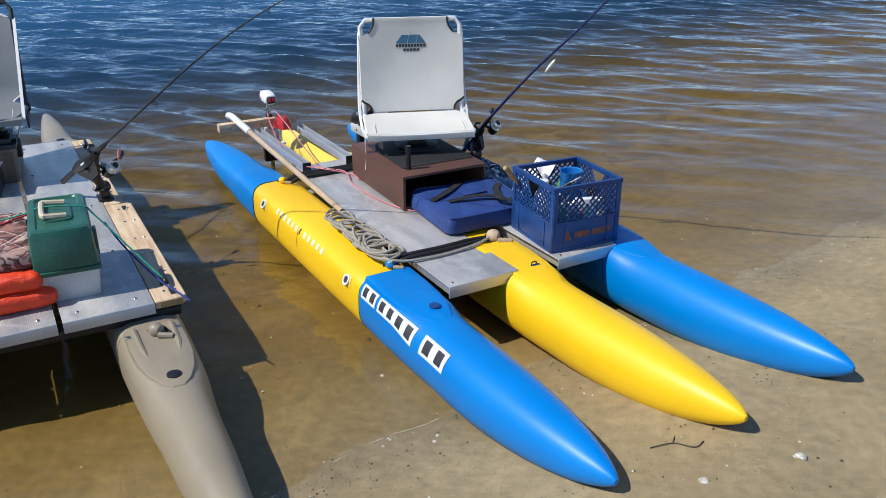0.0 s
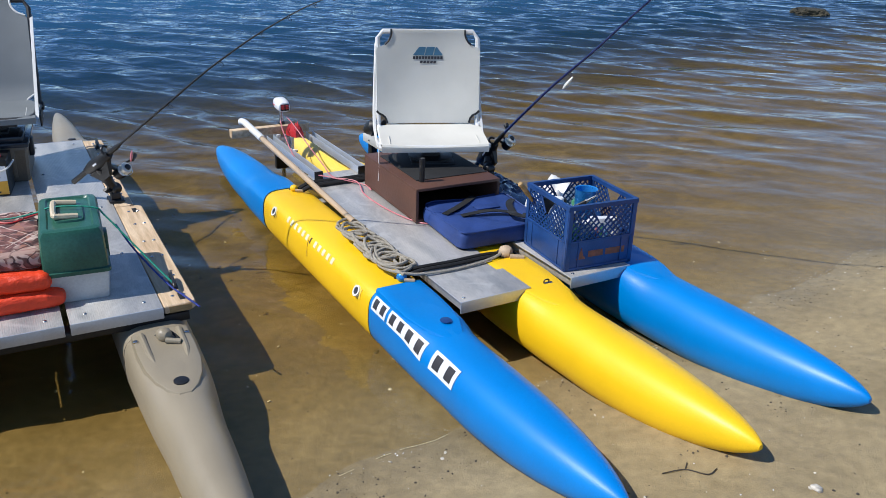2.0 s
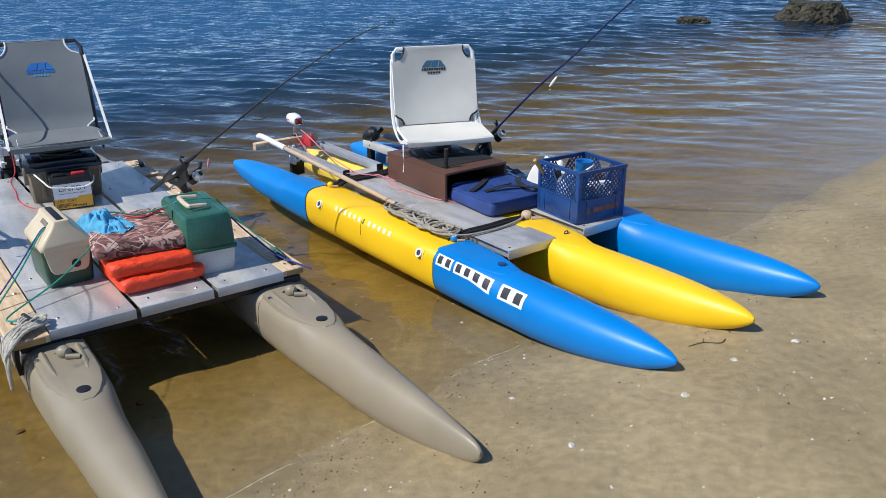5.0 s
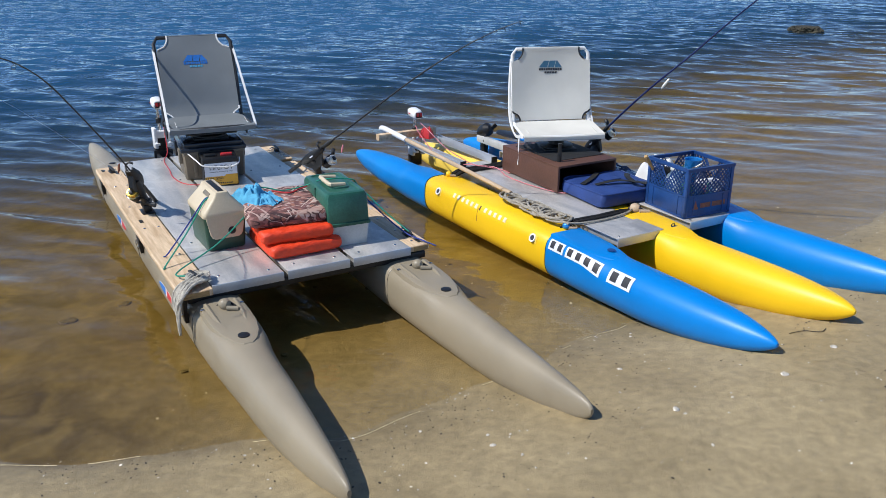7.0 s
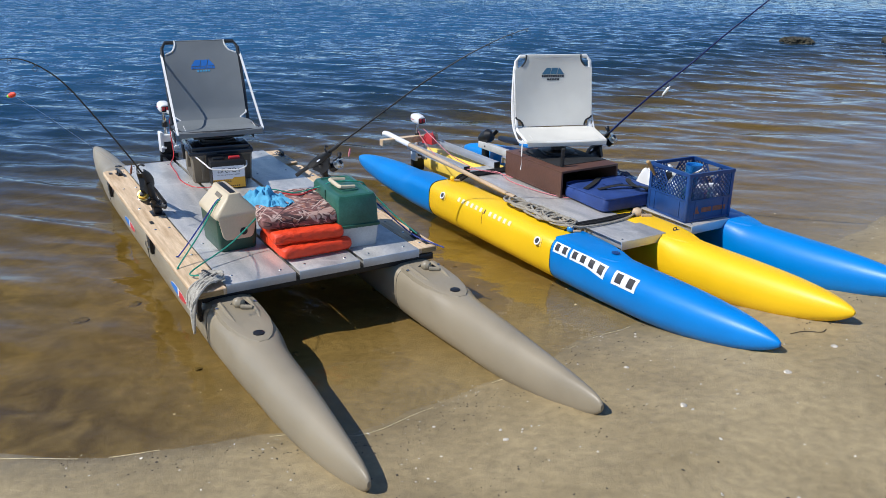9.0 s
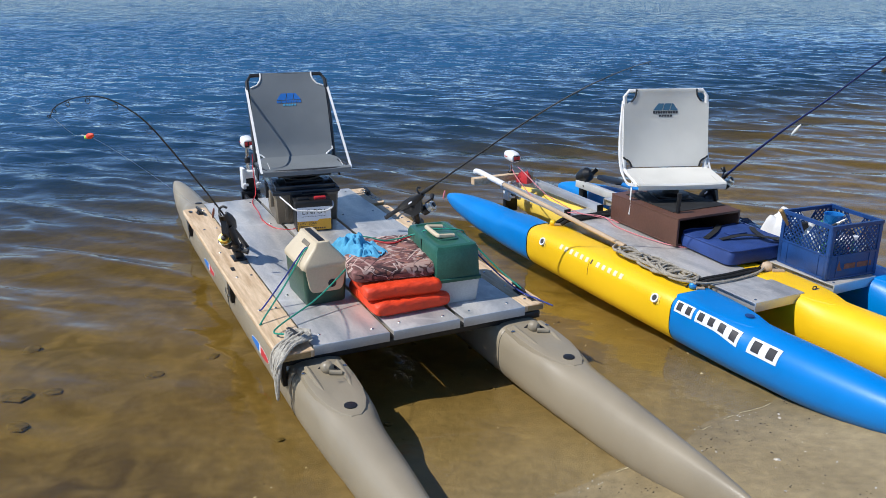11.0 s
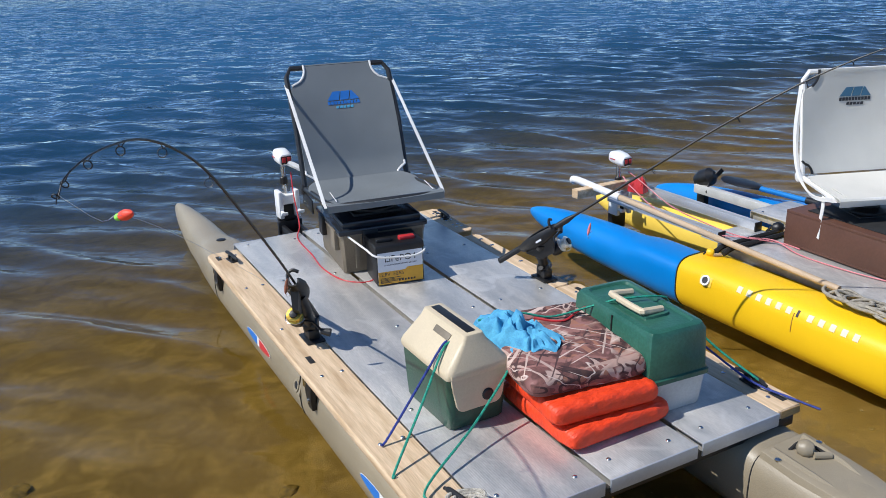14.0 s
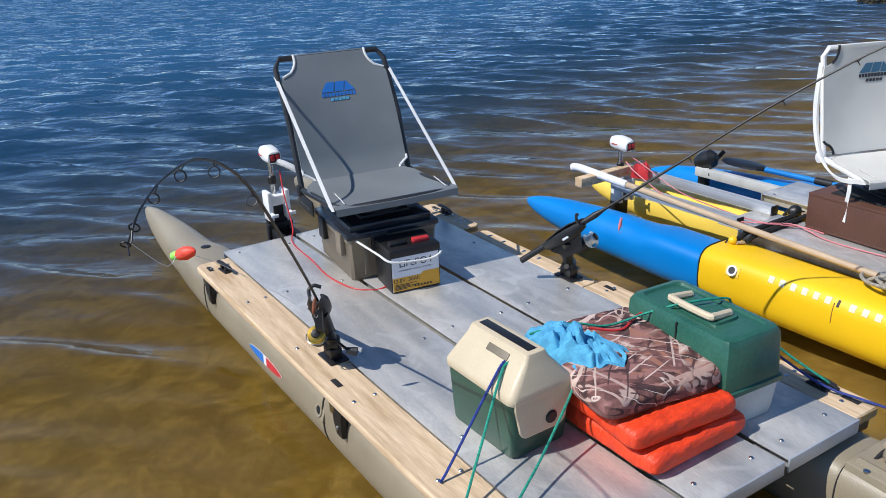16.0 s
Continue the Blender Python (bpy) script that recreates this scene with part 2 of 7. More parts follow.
def water_material():
    """Clear tea-coloured shallows that grow deeper coloured with the distance from the shore; the sky in the ripples."""
    m = bpy.data.materials.new("sea_water")
    m.use_nodes = True
    nt = m.node_tree
    nt.nodes.remove(nt.nodes["Principled BSDF"])
    out = nt.nodes["Material Output"]
    co = nt.nodes.new("ShaderNodeTexCoord")
    dot = nt.nodes.new("ShaderNodeVectorMath")
    dot.operation = "DOT_PRODUCT"
    dot.inputs[1].default_value = (-0.72, 0.69, 0)
    nt.links.new(co.outputs["Object"], dot.inputs[0])
    deep = nt.nodes.new("ShaderNodeMapRange")
    deep.inputs["From Min"].default_value, deep.inputs["From Max"].default_value = 1.8, 12.5
    nt.links.new(dot.outputs["Value"], deep.inputs["Value"])
    ramp = nt.nodes.new("ShaderNodeValToRGB")
    e = ramp.color_ramp.elements
    e[0].position, e[0].color = 0.0, (0.985, 0.95, 0.84, 1)
    e[1].position, e[1].color = 1.0, (0.12, 0.20, 0.26, 1)
    for p, c in ((0.04, (0.93, 0.86, 0.66, 1)), (0.12, (0.87, 0.77, 0.47, 1)), (0.38, (0.76, 0.67, 0.34, 1)), (0.62, (0.48, 0.48, 0.34, 1))):
        s = e.new(p)
        s.color = c
    nt.links.new(deep.outputs[0], ramp.inputs[0])
    mp = nt.nodes.new("ShaderNodeMapping")
    mp.inputs["Scale"].default_value = (0.55, 1.0, 1.0)
    mp.inputs["Rotation"].default_value = (0, 0, radians(-8))
    nt.links.new(co.outputs["Object"], mp.inputs["Vector"])
    n1 = nt.nodes.new("ShaderNodeTexNoise")
    n1.inputs["Scale"].default_value, n1.inputs["Detail"].default_value, n1.inputs["Distortion"].default_value = 3.8, 1.5, 0.4
    n2 = nt.nodes.new("ShaderNodeTexNoise")
    n2.inputs["Scale"].default_value, n2.inputs["Detail"].default_value = 16, 2
    for n in (n1, n2):
        nt.links.new(mp.outputs[0], n.inputs["Vector"])
    calm = nt.nodes.new("ShaderNodeMapRange")
    calm.interpolation_type = "SMOOTHSTEP"
    calm.inputs["From Min"].default_value, calm.inputs["From Max"].default_value = 2.2, 24.0
    calm.inputs["To Min"].default_value, calm.inputs["To Max"].default_value = 0.06, 0.95
    nt.links.new(dot.outputs["Value"], calm.inputs["Value"])
    add = nt.nodes.new("ShaderNodeMath")
    add.operation = "MULTIPLY_ADD"
    add.inputs[1].default_value = 0.15
    nt.links.new(n2.outputs["Fac"], add.inputs[0])
    nt.links.new(n1.outputs["Fac"], add.inputs[2])
    bp = nt.nodes.new("ShaderNodeBump")
    bp.inputs["Distance"].default_value = 0.23
    nt.links.new(calm.outputs[0], bp.inputs["Strength"])
    nt.links.new(add.outputs[0], bp.inputs["Height"])
    clear = nt.nodes.new("ShaderNodeBsdfTransparent")
    nt.links.new(ramp.outputs[0], clear.inputs["Color"])
    murk = nt.nodes.new("ShaderNodeBsdfDiffuse")
    murk.inputs["Color"].default_value = (0.025, 0.092, 0.190, 1)
    body = nt.nodes.new("ShaderNodeMixShader")
    share = nt.nodes.new("ShaderNodeMapRange")
    share.inputs["From Min"].default_value, share.inputs["From Max"].default_value, share.inputs["To Max"].default_value = 5.2, 13.5, 0.9
    nt.links.new(dot.outputs["Value"], share.inputs["Value"])
    nt.links.new(share.outputs[0], body.inputs[0])
    nt.links.new(clear.outputs[0], body.inputs[1])
    nt.links.new(murk.outputs[0], body.inputs[2])
    gloss = nt.nodes.new("ShaderNodeBsdfGlossy")
    gloss.inputs["Roughness"].default_value = 0.015
    nt.links.new(bp.outputs[0], gloss.inputs["Normal"])
    # mirror share of the surface: two per cent straight down, all of it at a grazing angle
    slant = nt.nodes.new("ShaderNodeLayerWeight")
    slant.inputs["Blend"].default_value = 0.5
    nt.links.new(bp.outputs[0], slant.inputs["Normal"])
    fifth = nt.nodes.new("ShaderNodeMath")
    fifth.operation = "POWER"
    fifth.inputs[1].default_value = 5.0
    nt.links.new(slant.outputs["Facing"], fifth.inputs[0])
    fres = nt.nodes.new("ShaderNodeMath")
    fres.operation = "MULTIPLY_ADD"
    fres.inputs[1].default_value, fres.inputs[2].default_value = 0.98, 0.02
    nt.links.new(fifth.outputs[0], fres.inputs[0])
    mix = nt.nodes.new("ShaderNodeMixShader")
    nt.links.new(fres.outputs[0], mix.inputs[0])
    nt.links.new(body.outputs[0], mix.inputs[1])
    nt.links.new(gloss.outputs[0], mix.inputs[2])
    nt.links.new(mix.outputs[0], out.inputs["Surface"])
    return m


# ---------------------------------------------------------------- mesh helpers
def finish(bm, name, material, smooth=True, sharp=35):
    me = bpy.data.meshes.new(name)
    bmesh.ops.recalc_face_normals(bm, faces=bm.faces[:])
    for f in bm.faces:
        f.smooth = smooth
    if smooth:
        for ed in bm.edges:
            if len(ed.link_faces) == 2 and ed.calc_face_angle(0) > radians(sharp):
                ed.smooth = False
    bm.to_mesh(me)
    bm.free()
    for m in (material if isinstance(material, (list, tuple)) else [material]):
        me.materials.append(m)
    return me


def root(name, m, label, category, group="", kind=""):
    ob = new(name)
    ob.empty_display_size = 0.05
    ob.matrix_world = m
    return tagged(ob, label, category, group, kind)


def part(name, bm, material, parent, label="", smooth=True, at=None):
    ob = new(name, finish(bm, name, material, smooth))
    ob.parent = parent
    if at is not None:
        ob.matrix_basis = at
    if label:
        tagged(ob, label)
    return ob


def thing(name, bm, material, m, label, category, group="", kind="", smooth=True):
    ob = new(name, finish(bm, name, material, smooth))
    ob.matrix_world = m
    return tagged(ob, label, category, group, kind)


def box(bm, lo, hi, bevel=0.0, m=None, seg=2):
    lo, hi = Vector(lo), Vector(hi)
    t = bmesh.new()
    bmesh.ops.create_cube(t, size=1)
    bmesh.ops.transform(t, matrix=Matrix.Translation((lo + hi) / 2) @ Matrix.Diagonal((*(hi - lo), 1)), verts=t.verts)
    if bevel:
        bmesh.ops.bevel(t, geom=t.edges[:] + t.verts[:], offset=bevel, segments=seg, affect="EDGES", profile=0.5)
    join(bm, t, m)
    return bm


def join(bm, t, m=None):
    if m is not None:
        bmesh.ops.transform(t, matrix=m, verts=t.verts)
    tmp = bpy.data.meshes.new("tmp")
    t.to_mesh(tmp)
    t.free()
    bm.from_mesh(tmp)
    bpy.data.meshes.remove(tmp)


def loft(bm, rings, cap=True, closed=True):
    """Rings of points (same count), skinned one to the next."""
    rows = [[bm.verts.new(p) for p in r] for r in rings]
    n = len(rows[0])
    for a, b in zip(rows, rows[1:]):
        for i in range(n if closed else n - 1):
            j = (i + 1) % n
            bm.faces.new((a[i], a[j], b[j], b[i]))
    if cap and closed:
        bm.faces.new(rows[0][::-1])
        bm.faces.new(rows[-1])
    return bm


def tube(bm, pts, r, seg=8, cap=True):
    """A round bar along points; r is one radius or one for each point."""
    pts = [Vector(p) for p in pts]
    rs = r if isinstance(r, (list, tuple)) else [r] * len(pts)
    rings, up = [], None
    for i, p in enumerate(pts):
        d = (pts[min(i + 1, len(pts) - 1)] - pts[max(i - 1, 0)]).normalized()
        if up is None:
            up = d.orthogonal().normalized()
        up = (up - d * up.dot(d)).normalized()
        side = d.cross(up)
        rings.append([p + (up * math.cos(2 * math.pi * k / seg) + side * math.sin(2 * math.pi * k / seg)) * rs[i] for k in range(seg)])
    return loft(bm, rings, cap)


def curve(pts, n=6):
    """A smooth run through points (Catmull-Rom)."""
    pts = [Vector(p) for p in pts]
    ext = [pts[0] * 2 - pts[1], *pts, pts[-1] * 2 - pts[-2]]
    out = []
    for i in range(1, len(ext) - 2):
        a, b, c, d = ext[i - 1:i + 3]
        for k in range(n):
            t = k / n
            out.append(0.5 * (2 * b + (c - a) * t + (2 * a - 5 * b + 4 * c - d) * t * t + (3 * b - a - 3 * c + d) * t ** 3))
    return out + [pts[-1]]


def lathe(bm, prof, m=None, seg=16):
    """A turned body about z from (radius, height) pairs."""
    t = bmesh.new()
    loft(t, [[(r * math.cos(2 * math.pi * k / seg), r * math.sin(2 * math.pi * k / seg), z) for k in range(seg)] for r, z in prof])
    join(bm, t, m)
    return bm


def slab(bm, outline, z0, z1, m=None, bevel=0.0):
    """A flat outline in x, y given thickness in z."""
    t = bmesh.new()
    loft(t, [[(x, y, z0) for x, y in outline], [(x, y, z1) for x, y in outline]])
    if bevel:
        bmesh.ops.bevel(t, geom=t.edges[:], offset=bevel, segments=1, affect="EDGES")
    join(bm, t, m)
    return bm


def words(body, size, material, parent, m, name="lettering", label=""):
    """Raised lettering with the built-in font, in the x, y plane of m."""
    cu = bpy.data.curves.new("words", "FONT")
    cu.body, cu.size, cu.extrude, cu.align_x, cu.align_y = body, size, 0.0004, "CENTER", "CENTER"
    t = bpy.data.objects.new("words", cu)
    scene.collection.objects.link(t)
    me = bpy.data.meshes.new_from_object(t.evaluated_get(bpy.context.evaluated_depsgraph_get()))
    bpy.data.objects.remove(t)
    bpy.data.curves.remove(cu)
    me.materials.clear()
    me.materials.append(material)
    ob = new(name, me)
    ob.parent, ob.matrix_basis = parent, m
    if label:
        tagged(ob, label)
    return ob


# ---------------------------------------------------------------- ground and water
WATER = 0.045         # level of the still water
SHORE = 1.725         # where the water's edge crosses the beach


def ashore(x, y):
    """Metres from the water's edge, positive on the beach."""
    d = 0.72 * x - 0.69 * y + SHORE
    along = 0.69 * x + 0.72 * y
    d += 0.6 * min(max(0.95 - along, 0), 1.2)
    return d + 0.05 * noise.noise((along * 1.1, d * 0.25, 3.0)) + 0.04 * noise.noise((along * 3.1, d, 7.0))


def ground_z(x, y):
    d = ashore(x, y)
    if d > 0:
        z = 0.18 * min(d, 0.95) + 0.03 * max(min(d - 0.95, 8), 0) + 0.02 * max(d - 9.2, 0) ** 0.5
    else:
        z = 0.062 * max(d, -5) + 0.09 * max(min(d + 5, 0), -14)
    if abs(x) < 12 and -4 < y < 14:
        even = min(1.0, 0.08 + abs(d) / 0.45)
        z += 0.012 * noise.noise((x * 1.7, y * 1.7, 0)) * (0.4 + 0.6 * even) + even * (0.006 * noise.noise((x * 6, y * 6, 2)) + 0.003 * noise.noise((x * 17, y * 17, 4)))
        if d < -0.3:
            z += 0.03 * noise.noise((x * 2.3, y * 2.3, 9)) * min(1, -d)
    return z + WATER


def steps(lo, hi, fine, far, grow=1.22):
    v = [lo + fine * i for i in range(int(round((hi - lo) / fine)) + 1)]
    s, a, b = fine, v[0], v[-1]
    while a > -far or b < far:
        s = s * grow
        a, b = a - s, b + s
        v = [a, *v, b]
    return v


def sheet(name, xs, ys, height, material, label, category):
    xs_, ys_ = np.array(xs), np.array(ys)
    co = np.zeros((len(ys), len(xs), 3))
    co[..., 0], co[..., 1] = xs_[None, :], ys_[:, None]
    co[..., 2] = height(co[..., 0], co[..., 1])
    ny, nx = len(ys), len(xs)
    i = np.arange((ny - 1) * (nx - 1))
    a = i // (nx - 1) * nx + i % (nx - 1)
    faces = np.stack([a, a + 1, a + nx + 1, a + nx], 1)
    me = bpy.data.meshes.new(name)
    me.from_pydata(co.reshape(-1, 3).tolist(), [], faces.tolist())
    me.polygons.foreach_set("use_smooth", [True] * len(me.polygons))
    me.materials.append(material)
    return tagged(new(name, me), label, category, kind="structure")


SAND = sand_material()
ground = sheet("ground", steps(-4.2, 3.6, 0.045, 900), steps(-1.2, 6.4, 0.045, 900), np.vectorize(lambda x, y: ground_z(x, y) - WATER), SAND,
               "wet grey-tan beach sand sloping under shallow water", "beach")
ground.location.z = WATER


def waves(x, y):
    d = 0.72 * x - 0.69 * y + SHORE
    z = np.zeros_like(x)
    rng = np.random.default_rng(5)
    for k in range(34):
        length = 0.17 * 1.05 ** k
        ang = radians(-99) + rng.normal(0, 0.26)
        ph = rng.uniform(0, 6.28)
        q = 2 * np.pi / length
        warp = 0.35 * np.sin(x * 0.7 + ph) + 0.3 * np.sin(y * 0.5 + 2 * ph) + 0.12 * np.sin(x * 2.3 / (0.5 + length) + y + ph)
        s = np.sin(q * (x * np.cos(ang) + y * np.sin(ang) + warp * length * 0.6) + ph)
        crest = 1.1 * (0.5 + 0.5 * s) ** 1.3 - 0.48
        z += length * 0.0215 * (0.5 + 0.5 * np.sin(0.8 * x * np.sin(ph) / (0.4 + length) + 0.7 * y * np.cos(ph) / (0.4 + length))) * crest
    calm = np.clip((-d - 0.2) / 4.2, 0.07, 1.0)
    far = np.clip(1.4 - np.hypot(x, y) / 45, 0.0, 1.0)
    return z * calm * far


water = sheet("water", steps(-12, 11, 0.06, 1500, 1.06), steps(1.2, 22, 0.05, 1500, 1.05), waves, water_material(),
              "clear brownish shallows turning to rippled blue sea", "sea")
water.location.z = WATER

# ---------------------------------------------------------------- the two craft
TAN_AT = pose(-1.31, 2.548, 0, 0, 0, 37.3)        # origin: front corner of the tan craft's deck; y runs aft
YEL_AT = pose(0.199, 3.655, 0, 0, 0, 38.5)        # origin: bow joint of the yellow craft's outer hull


def ring(u, v, half, zb, zt, square=2.3, n=28, flat=0.0):
    """A rounded cross-section of a hull; flat squares its upper side."""
    pts = []
    for k in range(n):
        a = 2 * math.pi * k / n
        c, s = math.cos(a), math.sin(a)
        e = 2 / (square + (flat * 3.0 if s > 0 else 0))
        pts.append((u + half * math.copysign(abs(c) ** e, c), v, (zb + zt) / 2 + (zt - zb) / 2 * math.copysign(abs(s) ** e, s)))
    return pts


# how a hull's end tapers: powers of the breadth, of the rise of the middle line and of the depth
TAN_END = (1.33, 0.685, 5.0, 2.72, 0.48)
YEL_END = (4.4, 0.78, 3.0, 4.4, 0.72)
YEL_STERN = (2.4, 0.66, 1.25, 2.8, 0.6)


def end_section(s, half, zb, zt, tipz, shape, step=0.3):
    """Half breadth, underside, top and flatness of a hull's end, s running from the joint (0) to the point (1)."""
    a, b, c, d, e = shape
    s = min(max(s, 0.0), 0.9995)
    neck = 1 - 0.05 * math.exp(-((s - step - 0.08) / 0.09) ** 2)
    w = half * (0.05 + 0.95 * max(1 - s ** a, 0) ** b) * neck
    mid = (zb + zt) / 2 * (1 - s ** c) + tipz * s ** c
    hz = (zt - zb) / 2 * (0.06 + 0.94 * max(1 - s ** d, 0) ** e)
    shoulder = max(0, min(1, (step - s) / 0.09))
    return w, mid - hz, mid + hz * (0.95 + 0.05 * shoulder), 0.5 * shoulder


def hull_end(u, v0, v1, half, zb, zt, tipz, shape):
    """A tapered bow or stern from the joint v0 to its rounded point v1, with a flattened shoulder behind the point's smooth nose."""
    bm = bmesh.new()
    rings = []
    for i in range(41):
        s = math.sin(i / 40 * math.pi / 2) ** 1.15
        w, lo, hi, flat = end_section(s, half, zb, zt, tipz, shape)
        rings.append(ring(u, v0 + (v1 - v0) * s, w, lo, hi, flat=flat))
    loft(bm, rings)
    return bm


def hull_mid(u, v0, v1, half, zb, zt):
    bm = bmesh.new()
    g = 0.012
    rings = [ring(u, v0, half * 0.975, zb + 0.004, zt - 0.006, flat=0.5)]
    for k in range(9):
        v = v0 + g + (v1 - v0 - 2 * g) * k / 8
        rings.append(ring(u, v, half * (1 + 0.012 * math.sin(math.pi * k / 8)), zb, zt, flat=0.5))
    rings.append(ring(u, v1, half * 0.975, zb + 0.004, zt - 0.006, flat=0.5))
    loft(bm, rings)
    return bm


def plug(parent, u, v, z, side, material):
    """A moulded recess with a round drain hole in a hull's flank."""
    at = pose(u, v, z, 0, side * 72, 0)
    bm = box(bmesh.new(), (-0.03, -0.034, -0.004), (0.03, 0.034, 0.004), 0.003)
    p = part("recess", bm, material, parent, at=at)
    bm = bmesh.new()
    rr = [[((0.018 + q) * math.cos(a), (0.018 + q) * math.sin(a), z2) for a in np.linspace(0, 2 * math.pi, 16, endpoint=False)]
          for q, z2 in ((0.006, 0.004), (0.005, 0.009), (-0.002, 0.009), (-0.004, 0.0045))]
    loft(bm, rr, cap=False)
    part("collar", bm, material, p)
    part("hole", lathe(bmesh.new(), [(0.014, 0.0045), (0.014, 0.006)]), BLACK, p, "dark drain hole")


def bow_deck(u, v0, v1, zt, z_end, half):
    """The flat moulded platform on a bow's shoulder, rounded at its forward end."""
    side = [(0.0, 0.76), (0.3, 0.78), (0.55, 0.74), (0.75, 0.60), (0.9, 0.38), (0.98, 0.15)]
    outline = [(-w, s) for s, w in side] + [(w, s) for s, w in side[::-1]]
    bm = bmesh.new()
    rings = []
    for dz, k in ((-0.05, 1.10), (-0.012, 1.03), (-0.003, 1.0), (0.0, 0.955), (0.0, 0.5)):
        rings.append([(u + w * half * k, v0 + (v1 - v0) * s * (1 - (1 - k) * 0.5 if s > 0.5 else 1), zt + (z_end - zt) * s + dz) for w, s in outline])
    loft(bm, rings)
    return bm


# tan craft: hulls of four sections
TL = 2.44
tan = root("pontoon_boat", TAN_AT, "homemade tan pontoon fishing boat with an aluminium plank deck", "boat")
TZB, TZT, THALF = 0.0, 0.268, 0.128
TAN_U = (0.0, 0.955)
for u in TAN_U:
    hull = part("hull", hull_mid(u, 0.0, 1.22, THALF, TZB, TZT), TAN, tan, "tan plastic pontoon hull section")
    part("hull_section", hull_mid(u, 1.222, TL, THALF, TZB, TZT), TAN, hull)
    part("bow", hull_end(u, -0.002, -1.43, THALF, TZB, TZT, 0.188, TAN_END), TAN, hull, "tapered tan bow with a moulded shoulder")
    part("bow_deck", bow_deck(u, -0.004, -0.44, TZT + 0.006, TZT - 0.004, THALF * 0.97), TAN, hull, "flat moulded platform")
    part("stern", hull_end(u, TL + 0.002, 3.91, THALF, TZB, TZT - 0.01, 0.13, TAN_END), TAN, hull, "tapered tan stern")

# yellow and blue craft: three hulls of three sections
YJ, YL, YZB, YHALF = -0.03, 1.275, 0.035, 0.132       # joints with bow and stern
YZT = (0.298, 0.314, 0.322)
yel = root("trimaran", YEL_AT, "yellow and blue three-hulled plastic fishing craft drawn up on sand", "boat")
for k, (bowm, midm, sternm, tip) in enumerate(((BLUE, YELLOW, BLUE, 0.228), (YELLOW, YELLOW, PALE_YELLOW, 0.256), (BLUE, BLUE, BLUE, 0.270))):
    u, zt = 0.507 * k, YZT[k]
    hull = part("hull", hull_mid(u, YJ, YL, YHALF, YZB, zt), midm, yel, ("yellow", "yellow", "blue")[k] + " plastic hull section")
    part("bow", hull_end(u, YJ - 0.002, -1.42, YHALF, YZB, zt, tip, YEL_END), bowm, hull, ("blue", "yellow", "blue")[k] + " tapered bow")
    part("bow_deck", bow_deck(u, YJ - 0.004, -0.50, zt + 0.006, zt - 0.006, YHALF * 0.97), bowm, hull, "flat moulded platform")
    part("stern", hull_end(u, YL + 0.002, 2.60, YHALF * 0.97, YZB, zt - 0.026, (0.160, 0.155, 0.13)[k], YEL_STERN), sternm, hull, ("blue", "faded yellow", "blue")[k] + " tapered stern")



def joint_ring(parent, u, v, half, zb, zt):
    pts = [Vector(p) for p in ring(u, v, half * 0.988, zb + 0.002, zt - 0.003, flat=0.5)]
    part("joint", tube(bmesh.new(), pts + pts[:2], 0.0032, 6), RUBBER, parent, "dark joint between hull sections")


for u in TAN_U:
    for v in (-0.001, 1.221, TL + 0.001):
        joint_ring(tan, u, v, THALF, TZB, TZT)
for k in range(3):
    for v in (YJ - 0.001, YL + 0.001):
        joint_ring(yel, 0.507 * k, v, YHALF, YZB, YZT[k])

